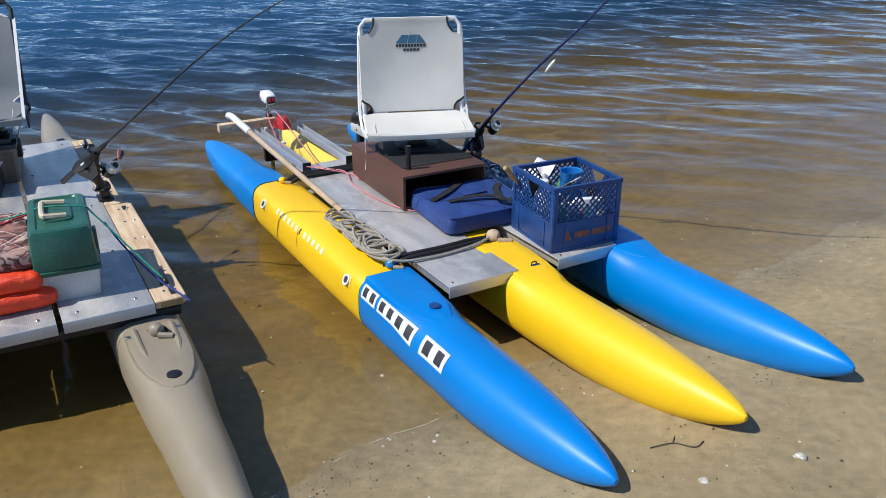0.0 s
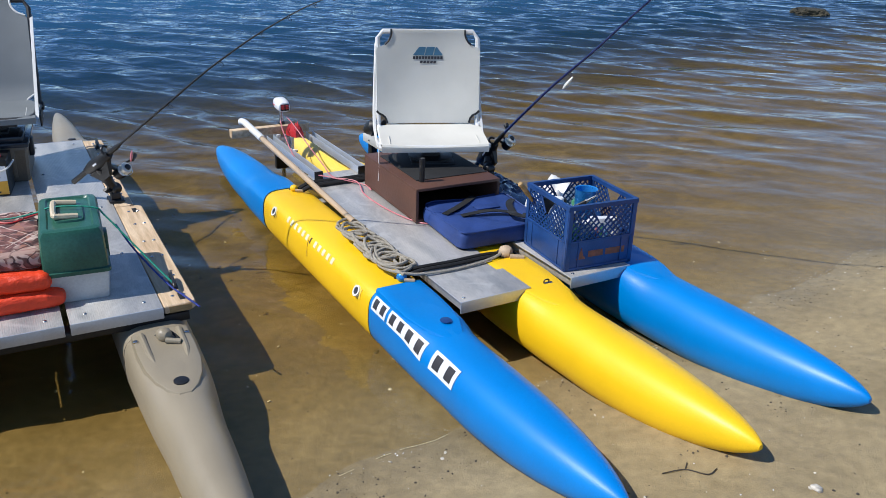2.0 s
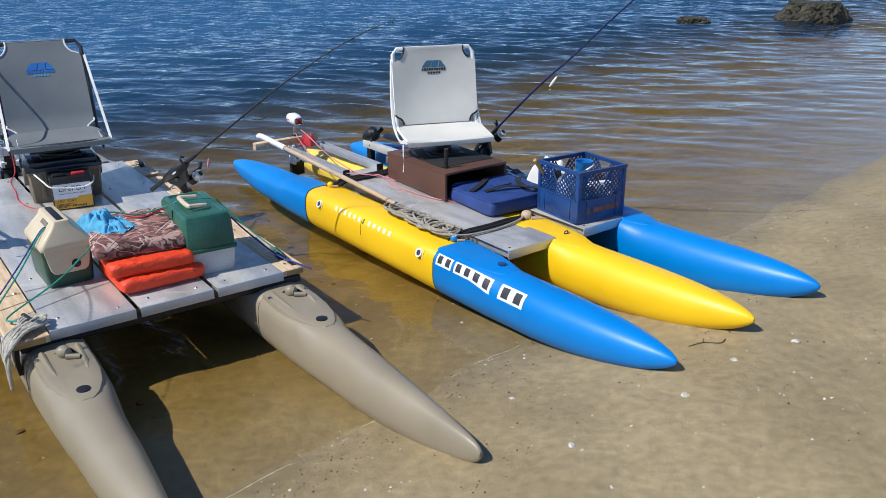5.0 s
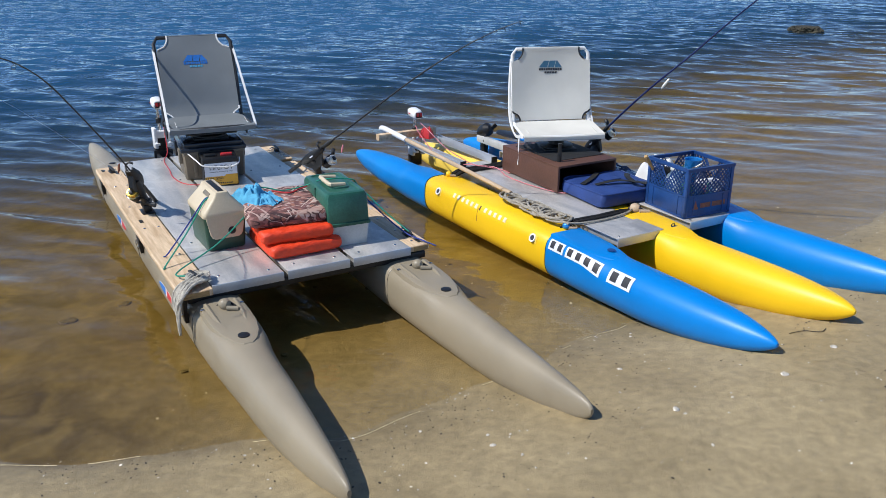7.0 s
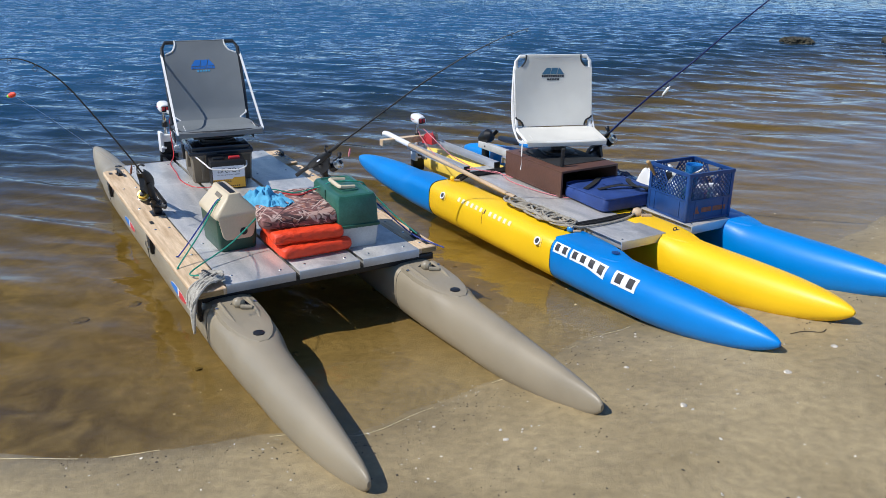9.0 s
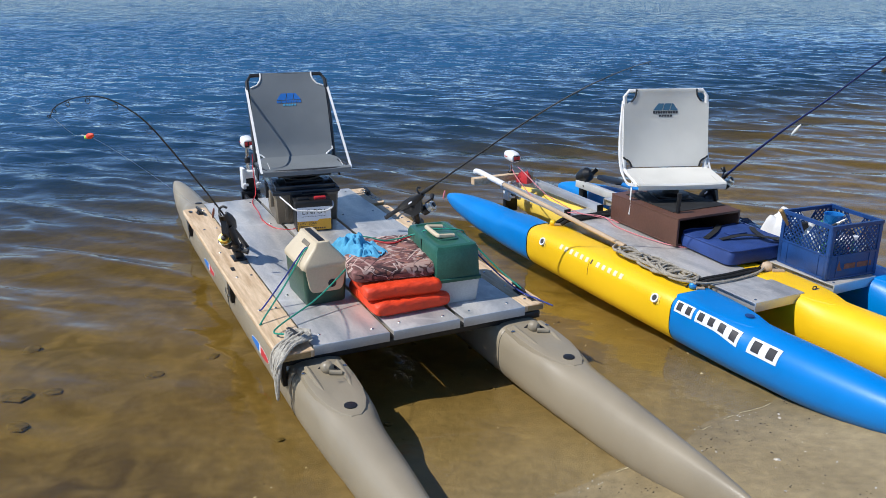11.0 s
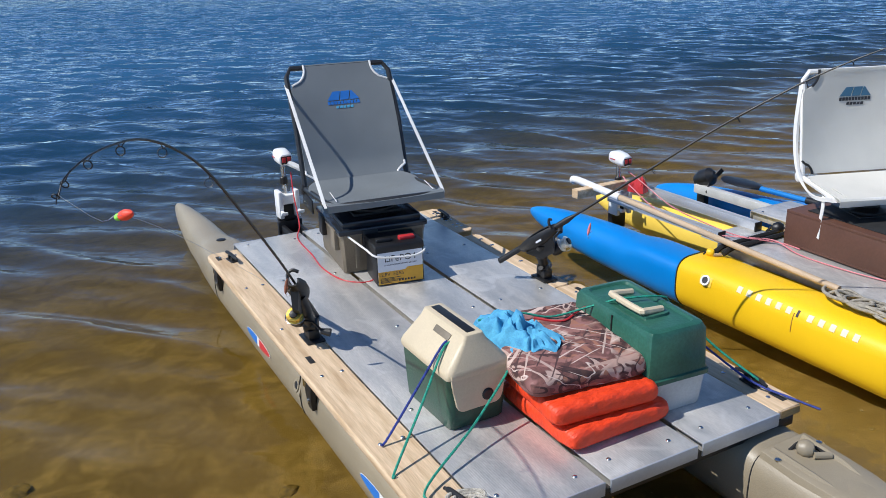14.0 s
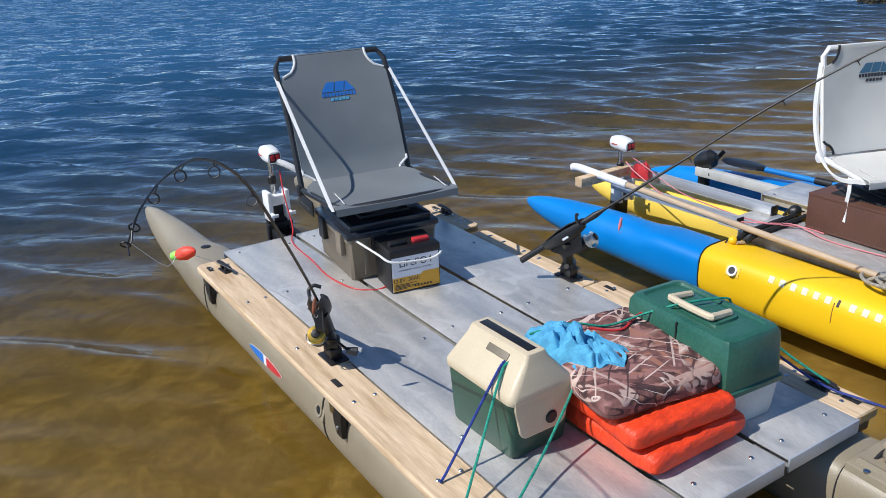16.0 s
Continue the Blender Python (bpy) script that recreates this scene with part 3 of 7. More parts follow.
# ---------------------------------------------------------------- more materials
def camo_material():
    m = mat("reed_camouflage_cloth", (0.21, 0.088, 0.075), 0.85, vary=0.3, scale=14, grain=90, second=(0.075, 0.032, 0.028), bump=0.3)
    nt = m.node_tree
    b = nt.nodes["Principled BSDF"]
    src = b.inputs["Base Color"].links[0].from_socket
    co = nt.nodes.new("ShaderNodeTexCoord")
    last = src
    def layer(rot, sc, off, colour, squeeze, lo, hi, band):
        """One printed layer: blotches above a level, or thin twigs along a level."""
        nonlocal last
        mp = nt.nodes.new("ShaderNodeMapping")
        mp.vector_type = "TEXTURE"
        mp.inputs["Rotation"].default_value, mp.inputs["Location"].default_value = (0, 0, radians(rot)), (off, off, 0)
        mp.inputs["Scale"].default_value = (1, 1 / squeeze, 1)
        nt.links.new(co.outputs["Object"], mp.inputs["Vector"])
        n = nt.nodes.new("ShaderNodeTexNoise")
        n.inputs["Scale"].default_value, n.inputs["Detail"].default_value, n.inputs["Distortion"].default_value = sc, 1.0, 0.15
        nt.links.new(mp.outputs[0], n.inputs["Vector"])
        value = n.outputs["Fac"]
        if band:
            away = nt.nodes.new("ShaderNodeMath")
            away.operation = "SUBTRACT"
            away.inputs[1].default_value = band
            nt.links.new(value, away.inputs[0])
            size = nt.nodes.new("ShaderNodeMath")
            size.operation = "ABSOLUTE"
            nt.links.new(away.outputs[0], size.inputs[0])
            value = size.outputs[0]
        r = nt.nodes.new("ShaderNodeMapRange")
        r.inputs["From Min"].default_value, r.inputs["From Max"].default_value = lo, hi
        r.inputs["To Max"].default_value = 0.9
        nt.links.new(value, r.inputs["Value"])
        gap = nt.nodes.new("ShaderNodeTexNoise")
        gap.inputs["Scale"].default_value, gap.inputs["Detail"].default_value = 8.0, 1.0
        shift = nt.nodes.new("ShaderNodeVectorMath")
        shift.inputs[1].default_value = (off * 1.7, off * 0.6, rot)
        nt.links.new(co.outputs["Object"], shift.inputs[0])
        nt.links.new(shift.outputs[0], gap.inputs["Vector"])
        keep = nt.nodes.new("ShaderNodeMapRange")
        keep.inputs["From Min"].default_value, keep.inputs["From Max"].default_value = 0.47, 0.52
        nt.links.new(gap.outputs["Fac"], keep.inputs["Value"])
        share = nt.nodes.new("ShaderNodeMath")
        share.operation = "MULTIPLY"
        nt.links.new(r.outputs[0], share.inputs[0])
        nt.links.new(keep.outputs[0], share.inputs[1])
        mx = nt.nodes.new("ShaderNodeMix")
        mx.data_type = "RGBA"
        mx.inputs["B"].default_value = colour
        nt.links.new(share.outputs[0], mx.inputs["Factor"])
        nt.links.new(last, mx.inputs["A"])
        last = mx.outputs["Result"]

    layer(30, 22, 2, (0.045, 0.020, 0.020, 1), 0.45, 0.52, 0.60, 0)
    layer(-50, 26, 5, (0.27, 0.125, 0.115, 1), 0.30, 0.55, 0.60, 0)
    layer(10, 30, 9, (0.30, 0.13, 0.085, 1), 0.40, 0.56, 0.60, 0)
    layer(75, 17, 1, (0.28, 0.13, 0.11, 1), 0.08, 0.050, 0.040, 0.5)
    layer(20, 15, 8, (0.46, 0.32, 0.27, 1), 0.06, 0.034, 0.026, 0.55)
    layer(55, 21, 17, (0.035, 0.016, 0.016, 1), 0.08, 0.030, 0.022, 0.5)
    layer(-35, 16, 4, (0.52, 0.38, 0.32, 1), 0.05, 0.026, 0.018, 0.45)
    layer(112, 14, 11, (0.58, 0.44, 0.38, 1), 0.05, 0.024, 0.016, 0.54)
    layer(-80, 18, 21, (0.40, 0.26, 0.21, 1), 0.06, 0.028, 0.020, 0.48)
    layer(140, 19, 27, (0.05, 0.022, 0.022, 1), 0.07, 0.028, 0.020, 0.5)
    layer(40, 20, 33, (0.60, 0.48, 0.42, 1), 0.05, 0.016, 0.010, 0.5)
    nt.links.new(last, b.inputs["Base Color"])
    return m


GREY_MESH = mat("grey_mesh_fabric", (0.172, 0.188, 0.194), 0.50, vary=0.06, scale=5, grain=420, bump=0.25)
WHITE_MESH = mat("off_white_mesh_fabric", (0.64, 0.62, 0.555), 0.7, vary=0.05, scale=5, grain=420, bump=0.2)
WHITE_TUBE = mat("white_enamelled_tube", (0.74, 0.73, 0.70), 0.35, vary=0.05, grain=90)
BLACK_TUBE = mat("black_powder_coat", (0.02, 0.021, 0.023), 0.42, vary=0.15, grain=90)
LOGO_BLUE = mat("printed_blue", (0.02, 0.16, 0.52), 0.6, vary=0.05)
LOGO_SLATE = mat("printed_slate_blue", (0.05, 0.15, 0.24), 0.6, vary=0.05)
LOGO_DARK = mat("printed_black", (0.03, 0.03, 0.035), 0.6, vary=0.05)
WEB_WHITE = mat("white_webbing", (0.74, 0.73, 0.70), 0.8, vary=0.06, grain=300, bump=0.4)
COOL_GREEN = mat("dark_green_plastic", (0.018, 0.072, 0.045), 0.42, vary=0.12, scale=9, grain=160)
COOL_TAN = mat("cream_plastic", (0.60, 0.50, 0.34), 0.45, vary=0.05, scale=6, grain=160)
BOX_GREEN = mat("green_box_plastic", (0.012, 0.080, 0.050), 0.32, vary=0.2, scale=5, grain=120, second=(0.035, 0.125, 0.085))
ROD_NAVY = mat("navy_rod_lacquer", (0.010, 0.018, 0.085), 0.3, vary=0.1, grain=120)
BOX_GREY = mat("pale_grey_plastic", (0.52, 0.52, 0.50), 0.5, vary=0.08, scale=9, grain=120)
ORANGE = mat("orange_nylon", (0.84, 0.055, 0.007), 0.55, vary=0.10, scale=16, grain=26, bump=0.85, depth=0.010, stretch=(1, 2.6, 1), second=(0.66, 0.045, 0.010))
CAMO = camo_material()
CLOTH_BLUE = mat("light_blue_rag", (0.105, 0.41, 0.62), 0.85, vary=0.12, scale=30, grain=200, bump=0.5, second=(0.06, 0.28, 0.48))
BROWN = mat("brown_painted_plywood", (0.105, 0.045, 0.027), 0.55, vary=0.1, scale=6, grain=70, bump=0.3)
NAVY = mat("navy_nylon", (0.020, 0.054, 0.215), 0.62, vary=0.14, scale=12, grain=240, bump=0.4)
CRATE_BLUE = mat("blue_crate_plastic", (0.012, 0.055, 0.20), 0.42, vary=0.12, scale=10, grain=120, second=(0.010, 0.040, 0.145))
PRINT_RUST = mat("faded_orange_print", (0.30, 0.10, 0.05), 0.7, vary=0.2, scale=40)
ROPE = mat("grey_braided_rope", (0.40, 0.36, 0.29), 0.9, vary=0.2, scale=60, grain=260, bump=0.8)
ROPE_PALE = mat("pale_braided_rope", (0.52, 0.48, 0.40), 0.9, vary=0.2, scale=60, grain=260, bump=0.8)
CORD_GREEN = mat("green_speckled_cord", (0.02, 0.34, 0.22), 0.7, vary=0.3, scale=160, grain=300, second=(0.012, 0.16, 0.12))
CORD_BLUE = mat("blue_cord", (0.02, 0.045, 0.30), 0.7, vary=0.3, scale=160, grain=300)
RED_WIRE = mat("red_cable", (0.55, 0.03, 0.035), 0.45, vary=0.1)
PINK_WIRE = mat("faded_red_cable", (0.62, 0.20, 0.22), 0.5, vary=0.1)
ASH = mat("ash_pole_wood", (0.50, 0.37, 0.24), 0.6, vary=0.12, scale=9, grain=50, stretch=(5, 0.5, 5))
GOLD = mat("gold_anodised", (0.62, 0.40, 0.07), 0.28, 0.9, vary=0.06, grain=160)
PEARL = mat("pearl_reel_spool", (0.80, 0.77, 0.66), 0.28, 0.3, vary=0.06)
REEL_BLUE = mat("blue_anodised", (0.04, 0.10, 0.42), 0.28, 0.8, vary=0.06)
FLOAT_RED = mat("fluorescent_red_foam", (0.90, 0.075, 0.035), 0.5, vary=0.05)
FLOAT_GREEN = mat("fluorescent_green_foam", (0.35, 0.85, 0.12), 0.5, vary=0.05)
LABEL_WHITE = mat("white_label_paper", (0.72, 0.74, 0.78), 0.45, vary=0.03)
LABEL_GOLD = mat("amber_label_paper", (0.72, 0.38, 0.035), 0.45, vary=0.05)
BOX_TAN = mat("khaki_box_plastic", (0.20, 0.165, 0.115), 0.5, vary=0.12, scale=8, grain=140)
BOX_LID = mat("dark_smoked_lid", (0.02, 0.024, 0.032), 0.16, vary=0.1, grain=90)
ROCK = mat("oyster_rock", (0.068, 0.060, 0.036), 0.85, vary=0.3, scale=3, grain=18, bump=1.0, depth=0.06, second=(0.020, 0.018, 0.011))
SHELL = mat("broken_shell", (0.66, 0.60, 0.50), 0.6, vary=0.2, scale=60)
SUNK_STONE = mat("algae_coated_stone", (0.175, 0.135, 0.065), 0.8, vary=0.3, scale=30, second=(0.10, 0.078, 0.038))
FOAM_CAUSTIC = mat("sandy_foam_caustic", (0.70, 0.60, 0.36), 0.7, vary=0.2, scale=40, grain=200)
PEBBLE = mat("dark_pebble", (0.07, 0.055, 0.04), 0.75, vary=0.3, scale=60)
BLUE_SHAFT = mat("blue_paddle_tube", (0.03, 0.24, 0.62), 0.3, 0.3, vary=0.05)
DARK_SHINE = mat("glossy_navy_vinyl", (0.012, 0.030, 0.085), 0.14, vary=0.2, scale=9, grain=40, bump=0.4)


# ---------------------------------------------------------------- fittings on the tan craft
def screw(parent, u, v, z, r=0.0072):
    part("screw", lathe(bmesh.new(), [(r, z - 0.001), (r, z + 0.002), (r * 0.75, z + 0.004), (r * 0.3, z + 0.005)], Matrix.Translation((u, v, 0)), 8), STEEL, parent)


def alu_plank(u0, u1, v0, v1, zt, th, label):
    """A channel plank: flat top, folded front lip, open below."""
    p = root("deck_plank", pose(0, 0, 0), label, "plank", "aluminium deck planks")
    bm = box(bmesh.new(), (u0, v0 + 0.004, zt - 0.006), (u1, v1, zt), 0.0015)
    part("top", bm, ALU, p)
    for s in (u0 + 0.022, u1 - 0.022):
        part("flange", box(bmesh.new(), (s - 0.004, v0 + 0.004, zt - th), (s + 0.004, v1, zt - 0.0065), 0.001), ALU, p)
    part("front_lip", box(bmesh.new(), (u0, v0 - 0.002, zt - th), (u1, v0 + 0.004, zt + 0.001), 0.0015), ALU_EDGE, p, "bright aluminium end cap")
    part("rear_lip", box(bmesh.new(), (u0, v1, zt - th), (u1, v1 + 0.004, zt + 0.001), 0.0015), ALU_EDGE, p)
    return p


DZ = 0.332
for u0, u1 in ((-0.012, 0.322), (0.341, 0.655), (0.674, 0.986)):
    p = alu_plank(u0, u1, 0.045, 2.455, DZ, 0.042, "grey weathered aluminium deck plank across tan pontoons")
    p.matrix_world = TAN_AT
    for v in (0.125, 0.62, 1.22, 1.85, 2.38):
        for u in (u0 + 0.055, u1 - 0.055):
            screw(p, u, v + 0.02 * math.sin(u * 40), DZ)

# cross beams under the deck, resting on the hulls
for v in (0.10, 1.22, 2.36):
    bm = box(bmesh.new(), (-0.12, v - 0.035, TZT - 0.012), (1.08, v + 0.035, DZ - 0.0425), 0.003)
    part("cross_beam", bm, BLACK, tan, "dark cross beam under the deck")


def wood_board(u0, u1, v0, v1, zt, slots, label):
    t = bmesh.new()
    c = 0.018
    outline = [(u0 + c, v0), (u1 - 0.002, v0), (u1, v0 + 0.003), (u1, v1), (u0 + c, v1), (u0, v1 - c), (u0, v0 + c)]
    if u0 > 0.5:
        outline = [(u0, v0), (u1 - c, v0), (u1, v0 + c), (u1, v1 - c), (u1 - c, v1), (u0, v1)]
    p = root("side_board", TAN_AT, label, "board", "wooden side boards")
    slab(t, outline, zt - 0.030, zt, bevel=0.003)
    part("plank", t, WOOD, p)
    part("end_grain", box(bmesh.new(), (u0 + c, v0 - 0.0025, zt - 0.028), (u1 - c, v0 - 0.0003, zt - 0.003)), WOOD_EDGE, p, "darker stained end grain")
    for u, v in slots:
        part("slot", box(bmesh.new(), (u - 0.010, v - 0.028, zt - 0.002), (u + 0.010, v + 0.028, zt + 0.0012), 0.001), RUBBER, p, "dark strap slot")
    for k in range(6):
        v = v0 + 0.07 + (v1 - v0 - 0.14) * k / 5
        for u in (u0 + 0.045, u1 - 0.03):
            screw(p, u, v + 0.013 * math.cos(k * 3 + u), zt)
    return p


WZ = 0.330
wood_board(-0.163, -0.016, 0.015, 2.38, WZ, ((-0.125, 0.08), (-0.11, 1.12), (-0.125, 2.30)), "pale weathered pine board along the deck's edge")
for u1, v0, v1, slots in ((1.106, 0.055, 1.19, ((1.065, 0.12), (1.065, 1.12))), (1.074, 1.196, 1.95, ()), (1.092, 2.02, 2.43, ((1.06, 2.36),))):
    wood_board(0.990, u1, v0, v1, WZ, slots, "pale weathered pine board with strong grain along the deck")


def cleat(u, v, z, turn=0):
    c = root("cleat", TAN_AT @ pose(u, v, z, 0, 0, turn), "black plastic mooring cleat screwed to wooden board", "cleat", "mooring cleats")
    bm = bmesh.new()
    box(bm, (-0.016, -0.035, 0), (0.016, 0.035, 0.008), 0.003)
    for s in (-1, 1):
        box(bm, (-0.009, s * 0.018 - 0.008, 0.006), (0.009, s * 0.018 + 0.008, 0.024), 0.003)
    part("base", bm, BLACK, c)
    part("horn", tube(bmesh.new(), curve([(0, -0.068, 0.024), (0, -0.035, 0.03), (0, 0.035, 0.03), (0, 0.068, 0.024)]), [0.005] * 3 + [0.008] * 13 + [0.005] * 3, 8), BLACK, c)
    return c


cleat(-0.060, 0.15, WZ, 10)
cleat(-0.080, 2.24, WZ, 6)
cleat(1.055, 0.22, WZ, -4)
cleat(1.05, 2.26, WZ, -4)


def flank_bracket(v):
    """A black strap bracket with a stainless catch on the outer flank of the hull."""
    b = root("hull_bracket", TAN_AT @ pose(-0.115, v, 0.245), "black plastic hull bracket with stainless steel catch", "bracket", "hull brackets")
    bm = bmesh.new()
    rings = []
    for k in range(6):
        s = k / 5
        x = -0.022 - 0.006 * math.sin(math.pi * s)
        w = 0.034 * (1 - 0.45 * s)
        z = 0.055 - 0.125 * s
        rings.append([(x - 0.006, -w, z), (x - 0.006, w, z), (x + 0.012, w, z), (x + 0.012, -w, z)])
    loft(bm, rings)
    part("strap", bm, BLACK, b)
    part("bolt", lathe(bmesh.new(), [(0.008, 0), (0.008, 0.004), (0.004, 0.006)], pose(-0.033, 0, -0.035, 0, -90, 0), 10), STEEL, b, "shiny round bolt head")
    part("catch", box(bmesh.new(), (-0.034, 0.02, 0.0), (-0.018, 0.05, 0.045), 0.004), STEEL, b, "stainless steel catch")


for v in (0.07, 1.06, 2.30):
    flank_bracket(v)


def sticker(v, z):
    """An oval maker's sticker on the flank: blue and red halves with a pale rim."""
    s = root("oval_sticker", TAN_AT @ pose(-0.1315, v, z, 0, -88, 0), "long oval blue and red sticker on tan hull", "sticker", "hull stickers")
    o = [(0.021 * math.sin(a), 0.16 * math.cos(a)) for a in np.linspace(0, 2 * math.pi, 32, endpoint=False)]
    part("rim", slab(bmesh.new(), o, 0, 0.001), WHITE_PLASTIC, s, "white rim")
    for y, m, n in ((1, LOGO_BLUE, "blue_half"), (-1, RED_WIRE, "red_half")):
        h = [(0.0195 * math.sin(a), y * (0.004 + 0.152 * math.cos(a))) for a in np.linspace(-1.5, 1.5, 14)]
        part(n, slab(bmesh.new(), h, 0.001, 0.0018), m, s)


sticker(1.72, 0.150)
sticker(0.50, 0.150)
plug(tan, TAN_U[0] - 0.126, 1.24, 0.175, -1, TAN)


def strap_knob(at, ball, name_label):
    """A dowel and ball that hold the bungee at a hull joint."""
    k = root("strap_knob", at, name_label, "knob", "hull strap knobs")
    part("ball", lathe(bmesh.new(), [(0.004, -0.03), (0.022, -0.024), (0.031, -0.006), (0.031, 0.008), (0.022, 0.025), (0.004, 0.031)], pose(0, 0, 0.026, 90, 0, 35), 14), ball, k)
    part("dowel", tube(bmesh.new(), [(0.0, -0.035, 0.018), (0.055, -0.06, 0.014)], 0.012, 10), ASH if ball is not TAN else TAN, k, "short peg through the ball")
    part("lashing", tube(bmesh.new(), curve([(-0.03, 0.04, 0.004), (0.01, 0.03, 0.03), (0.04, 0.0, 0.02), (0.06, -0.055, 0.004)]), 0.006, 6), RUBBER, k, "black cord lashing")


for u in TAN_U:
    strap_knob(TAN_AT @ pose(u + 0.005, -0.075, TZT - 0.002) @ Matrix.Scale(0.85, 4), TAN, "tan ball and peg strapping bow to deck")
    # bow shoulder: two raised ridges and a drain hole
    for s in (-1, 1):
        bm = bmesh.new()
        tube(bm, [(u + s * 0.065, -0.02, TZT + 0.005), (u + s * 0.062, -0.16, TZT - 0.002), (u + s * 0.05, -0.26, TZT - 0.010)], [0.012, 0.012, 0.004], 8)
        part("bow_ridge", bm, TAN, tan)
    part("drain_hole", lathe(bmesh.new(), [(0.024, 0), (0.024, 0.004), (0.021, 0.005)], pose(u, -0.365, TZT - 0.0036, 1.3), 18), BLACK, tan, "black round drain hole in bow")
    part("drain_hole", lathe(bmesh.new(), [(0.024, 0), (0.024, 0.003), (0.019, 0.0045)], pose(u, TL + 0.33, TZT - 0.012, -1.5), 18), BLACK, tan, "black round drain hole in stern")
    for s in (-0.09, 0.085):
        part("bolt", lathe(bmesh.new(), [(0.009, 0), (0.009, 0.004), (0.005, 0.006)], pose(u + s, -0.06, TZT + 0.004, 0, s * 60), 10), STEEL, tan, "steel bolt head")


# ---------------------------------------------------------------- chairs
def sling(bm, rows, th):
    """A cloth panel: rows of points across, given thickness along its normal."""
    n = len(rows[0])
    up = (Vector(rows[-1][n // 2]) - Vector(rows[0][n // 2]))
    across = Vector(rows[0][-1]) - Vector(rows[0][0])
    nor = across.cross(up).normalized() * th
    a = [[bm.verts.new(p) for p in r] for r in rows]
    b = [[bm.verts.new(Vector(p) - nor) for p in r] for r in rows]
    for g, flip in ((a, False), (b, True)):
        for r0, r1 in zip(g, g[1:]):
            for i in range(n - 1):
                f = (r0[i], r0[i + 1], r1[i + 1], r1[i])
                bm.faces.new(f[::-1] if flip else f)
    rim_a = a[0] + [r[-1] for r in a[1:]] + a[-1][-2::-1] + [r[0] for r in a[-2:0:-1]]
    rim_b = b[0] + [r[-1] for r in b[1:]] + b[-1][-2::-1] + [r[0] for r in b[-2:0:-1]]
    for i in range(len(rim_a)):
        j = (i + 1) % len(rim_a)
        bm.faces.new((rim_a[i], rim_b[i], rim_b[j], rim_a[j]))
    return bm


